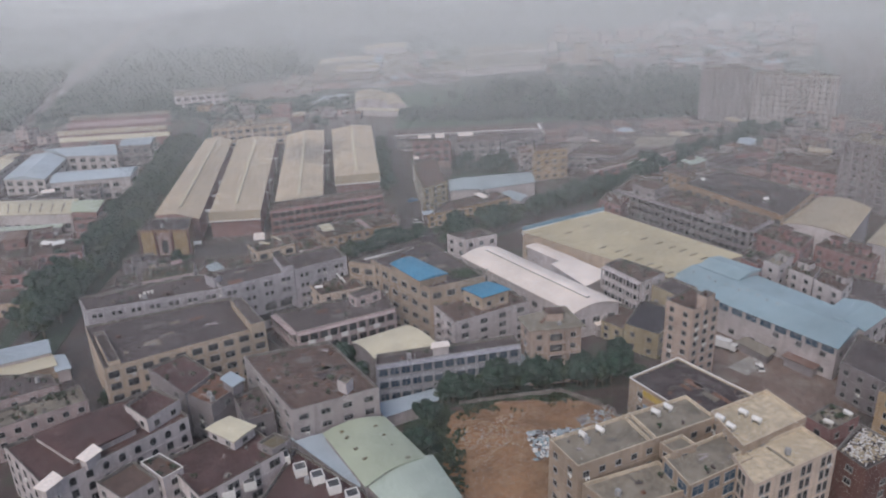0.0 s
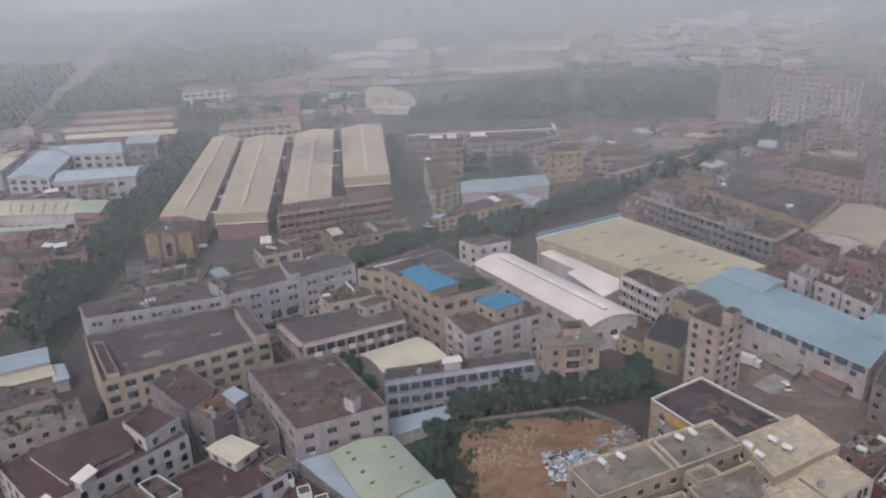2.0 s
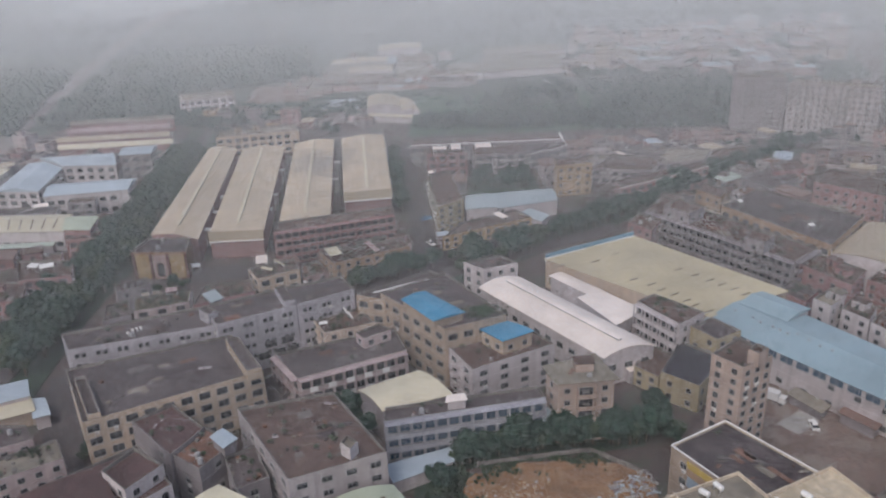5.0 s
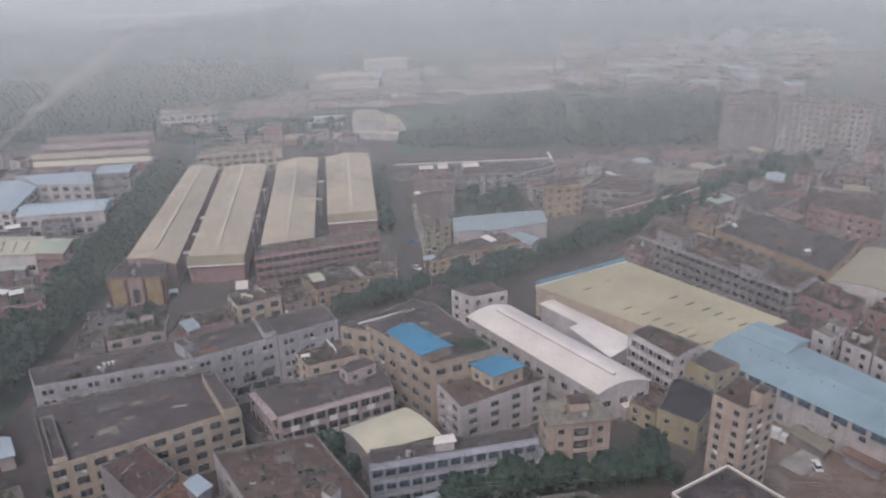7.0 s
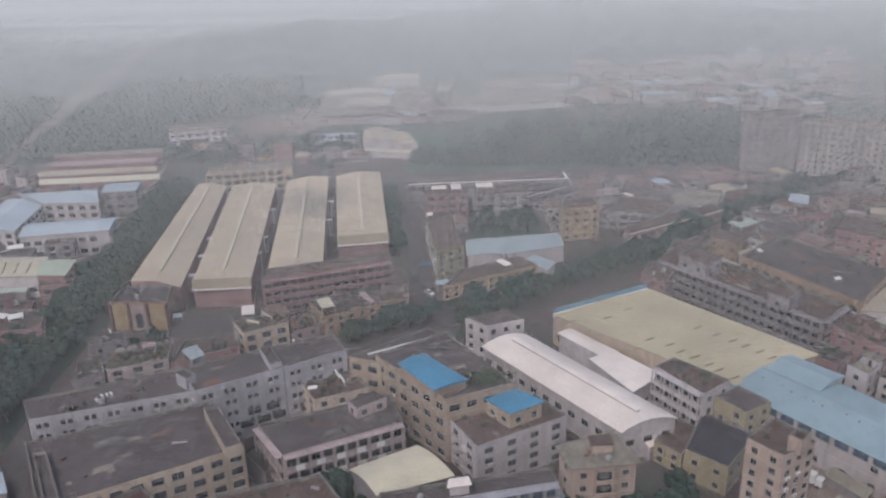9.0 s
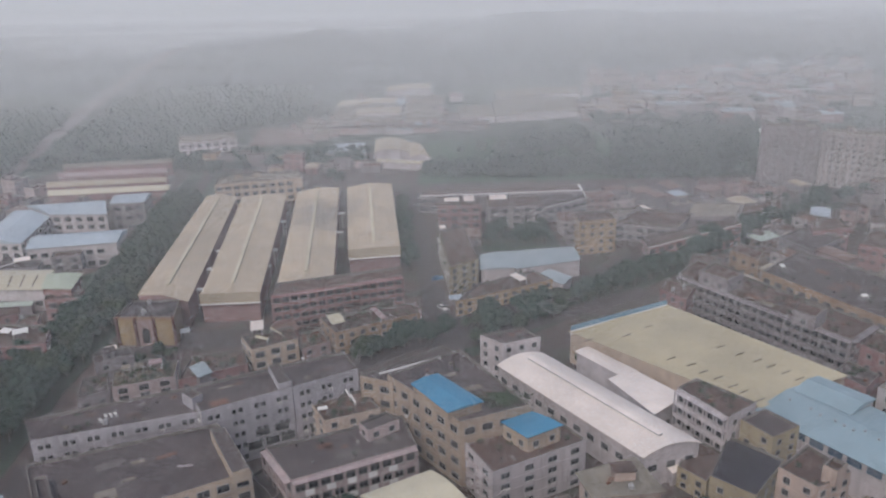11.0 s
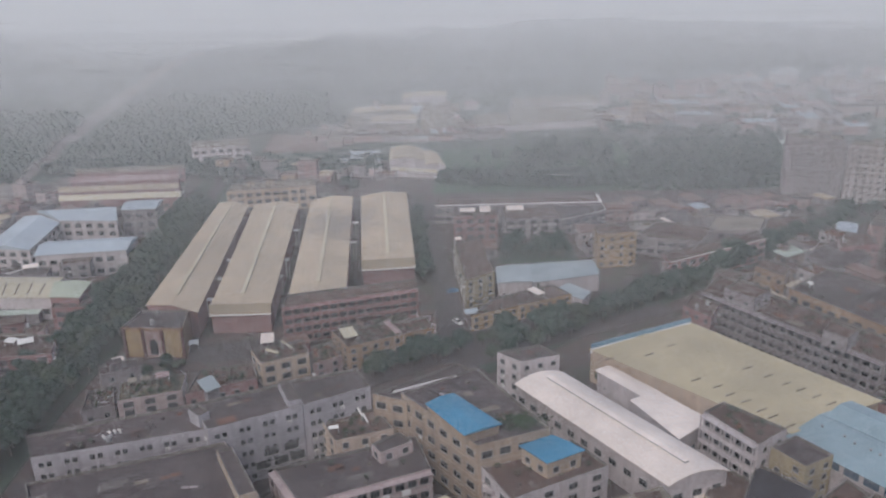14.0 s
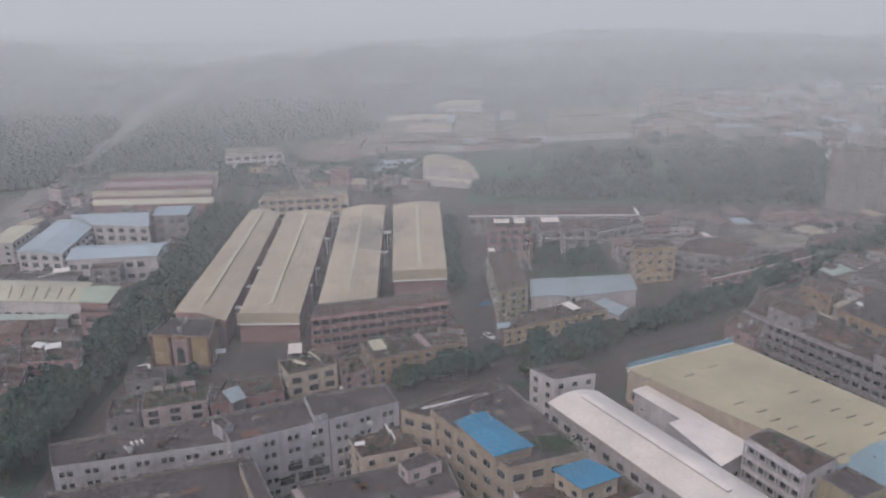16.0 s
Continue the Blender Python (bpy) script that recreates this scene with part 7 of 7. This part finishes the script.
# patched felt strips on the dark flat roofs
for house, z, count, seed in ((cream, 14.7, 9, 61), (grey_west, 16.2, 5, 62), (grey_mid, 17.7, 4, 63), (grey_east, 17.7, 3, 64), (dark3, 11.7, 5, 65), (bluetop, 18.2, 5, 66), (messy, 14.7, 8, 67), (fblack, 16.55, 6, 68), (yfac18, 14.2, 7, 69), (dorm17, 13.2, 7, 70)):
    r, q = random.Random(seed), OUTLINE[house.name]
    turn = math.atan2(q[1][1] - q[0][1], q[1][0] - q[0][0])
    for _ in range(count):
        p = Vector(q[0]).lerp(Vector(q[1]), r.uniform(0.15, 0.85)).lerp(Vector(q[3]).lerp(Vector(q[2]), r.uniform(0.15, 0.85)), r.uniform(0.2, 0.8))
        s = Shape()
        s.box(p.x, p.y, z - 0.02, r.uniform(1.5, 6.5), r.uniform(1.0, 3.0), 0.05, turn, 0)
        part("felt_patch", s, r.choice(("roof_beige", "roof_black", "roof_brown", "parapet_grey", "roof_ochre")), house)

# green growth in one corner of the factory roof with the blue shed
a, b, c, e = OUTLINE[bluetop.name]
o = bluetop.location
f = Vector(b) * 0.62 + Vector(a) * 0.2 + Vector(c) * 0.18
s, r = Shape(), random.Random(21)
for _ in range(700):
    p = Vector((o.x + f.x + r.gauss(0, 2.6), o.y + f.y + r.gauss(0, 1.8), 18.25 + r.random() * 0.4))
    u = Vector((r.uniform(-0.4, 0.4), r.uniform(-0.4, 0.4), r.uniform(-0.15, 0.15)))
    w = u.orthogonal().normalized() * 0.25
    s.face([p - u, p - w, p + u, p + w])
single("roof_weeds", s, "leaf", "green weeds growing on a factory roof", "weeds", kind="stuff")

a, b = ((-37.9, 247.5, 18.3), (-22.2, 256.6, 18.3))
s = Shape()
s.bar(a, b, 0.5, 0.45)
single("roof_pipe", s, "white_paint", "long white pipe lying along a factory roof", "pipe")


# ---- hills ----
s = Shape()
PEAKS = ((-235, 950, 120, 27), (170, 1060, 150, 27), (-700, 1000, 120, 27), (560, 1120, 220, 22), (-60, 1160, 190, 20), (-1000, 1150, 260, 30))


def hill_height(x, y):
    h = sum(p * math.exp(-((x - px) ** 2 + ((y - py) * 1.5) ** 2) / (2 * w * w)) for px, py, w, p in PEAKS)
    return h + 9 * noise.noise((x * 0.012, y * 0.012, 0.3)) * min(1.0, h / 15) - 2.0


STEP = 20
for i in range(-70, 60):
    for j in range(36, 75):
        s.face([(u * STEP, w * STEP, hill_height(u * STEP, w * STEP)) for u, w in ((i, j), (i + 1, j), (i + 1, j + 1), (i, j + 1))])
single("hills", s, "hill_green", "hazy wooded hills behind the town", "hills", kind="structure")


HIGHWAY = ((-274.4, 409.4), (-289.2, 463.9), (-302.4, 515.5), (-316.2, 575.5), (-330.8, 637.3), (-346.6, 709.3), (-359.4, 790.5), (-362.0, 880.0), (-340.0, 985.0))
s = Shape()
left, right = [], []
for (x0, y0), (x1, y1) in zip(HIGHWAY, HIGHWAY[1:]):
    d = Vector((x1 - x0, y1 - y0))
    n = Vector((-d.y, d.x)).normalized() * 8.0
    steps = max(2, int(d.length / 20))
    for i in range(steps):
        p = Vector((x0, y0)) + d * i / steps
        up = max(0.3, hill_height(p.x, p.y) + 2.5)
        left.append((p.x + n.x, p.y + n.y, up)), right.append((p.x - n.x, p.y - n.y, up))
for i in range(len(left) - 1):
    s.face([left[i], right[i], right[i + 1], left[i + 1]])
single("highway", s, "highway_grey", "far highway fading into the smog", "road", kind="structure")


# ---- smog: haze imitated by veils of fine pale opaque strips, thicker with distance ----
drift = random.Random(9)


def haze_strips(s, y, cover, pitch, half, top):
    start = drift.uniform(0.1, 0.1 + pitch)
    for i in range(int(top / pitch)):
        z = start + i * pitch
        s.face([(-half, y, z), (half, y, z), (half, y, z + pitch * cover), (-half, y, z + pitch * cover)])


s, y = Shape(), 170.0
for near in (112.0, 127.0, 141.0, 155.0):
    haze_strips(s, near, 0.010, 0.025, 190, 118.0)
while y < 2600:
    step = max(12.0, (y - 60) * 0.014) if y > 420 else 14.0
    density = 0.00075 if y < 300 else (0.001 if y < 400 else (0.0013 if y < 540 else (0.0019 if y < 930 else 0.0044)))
    haze_strips(s, y, 1 - math.exp(-density * step), max(0.035, y * 0.00012), 150 + y * 0.75, 135.0)
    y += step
single("smog", s, "smog", "pale opaque strips imitating smog over the town", "smog", kind="stuff")
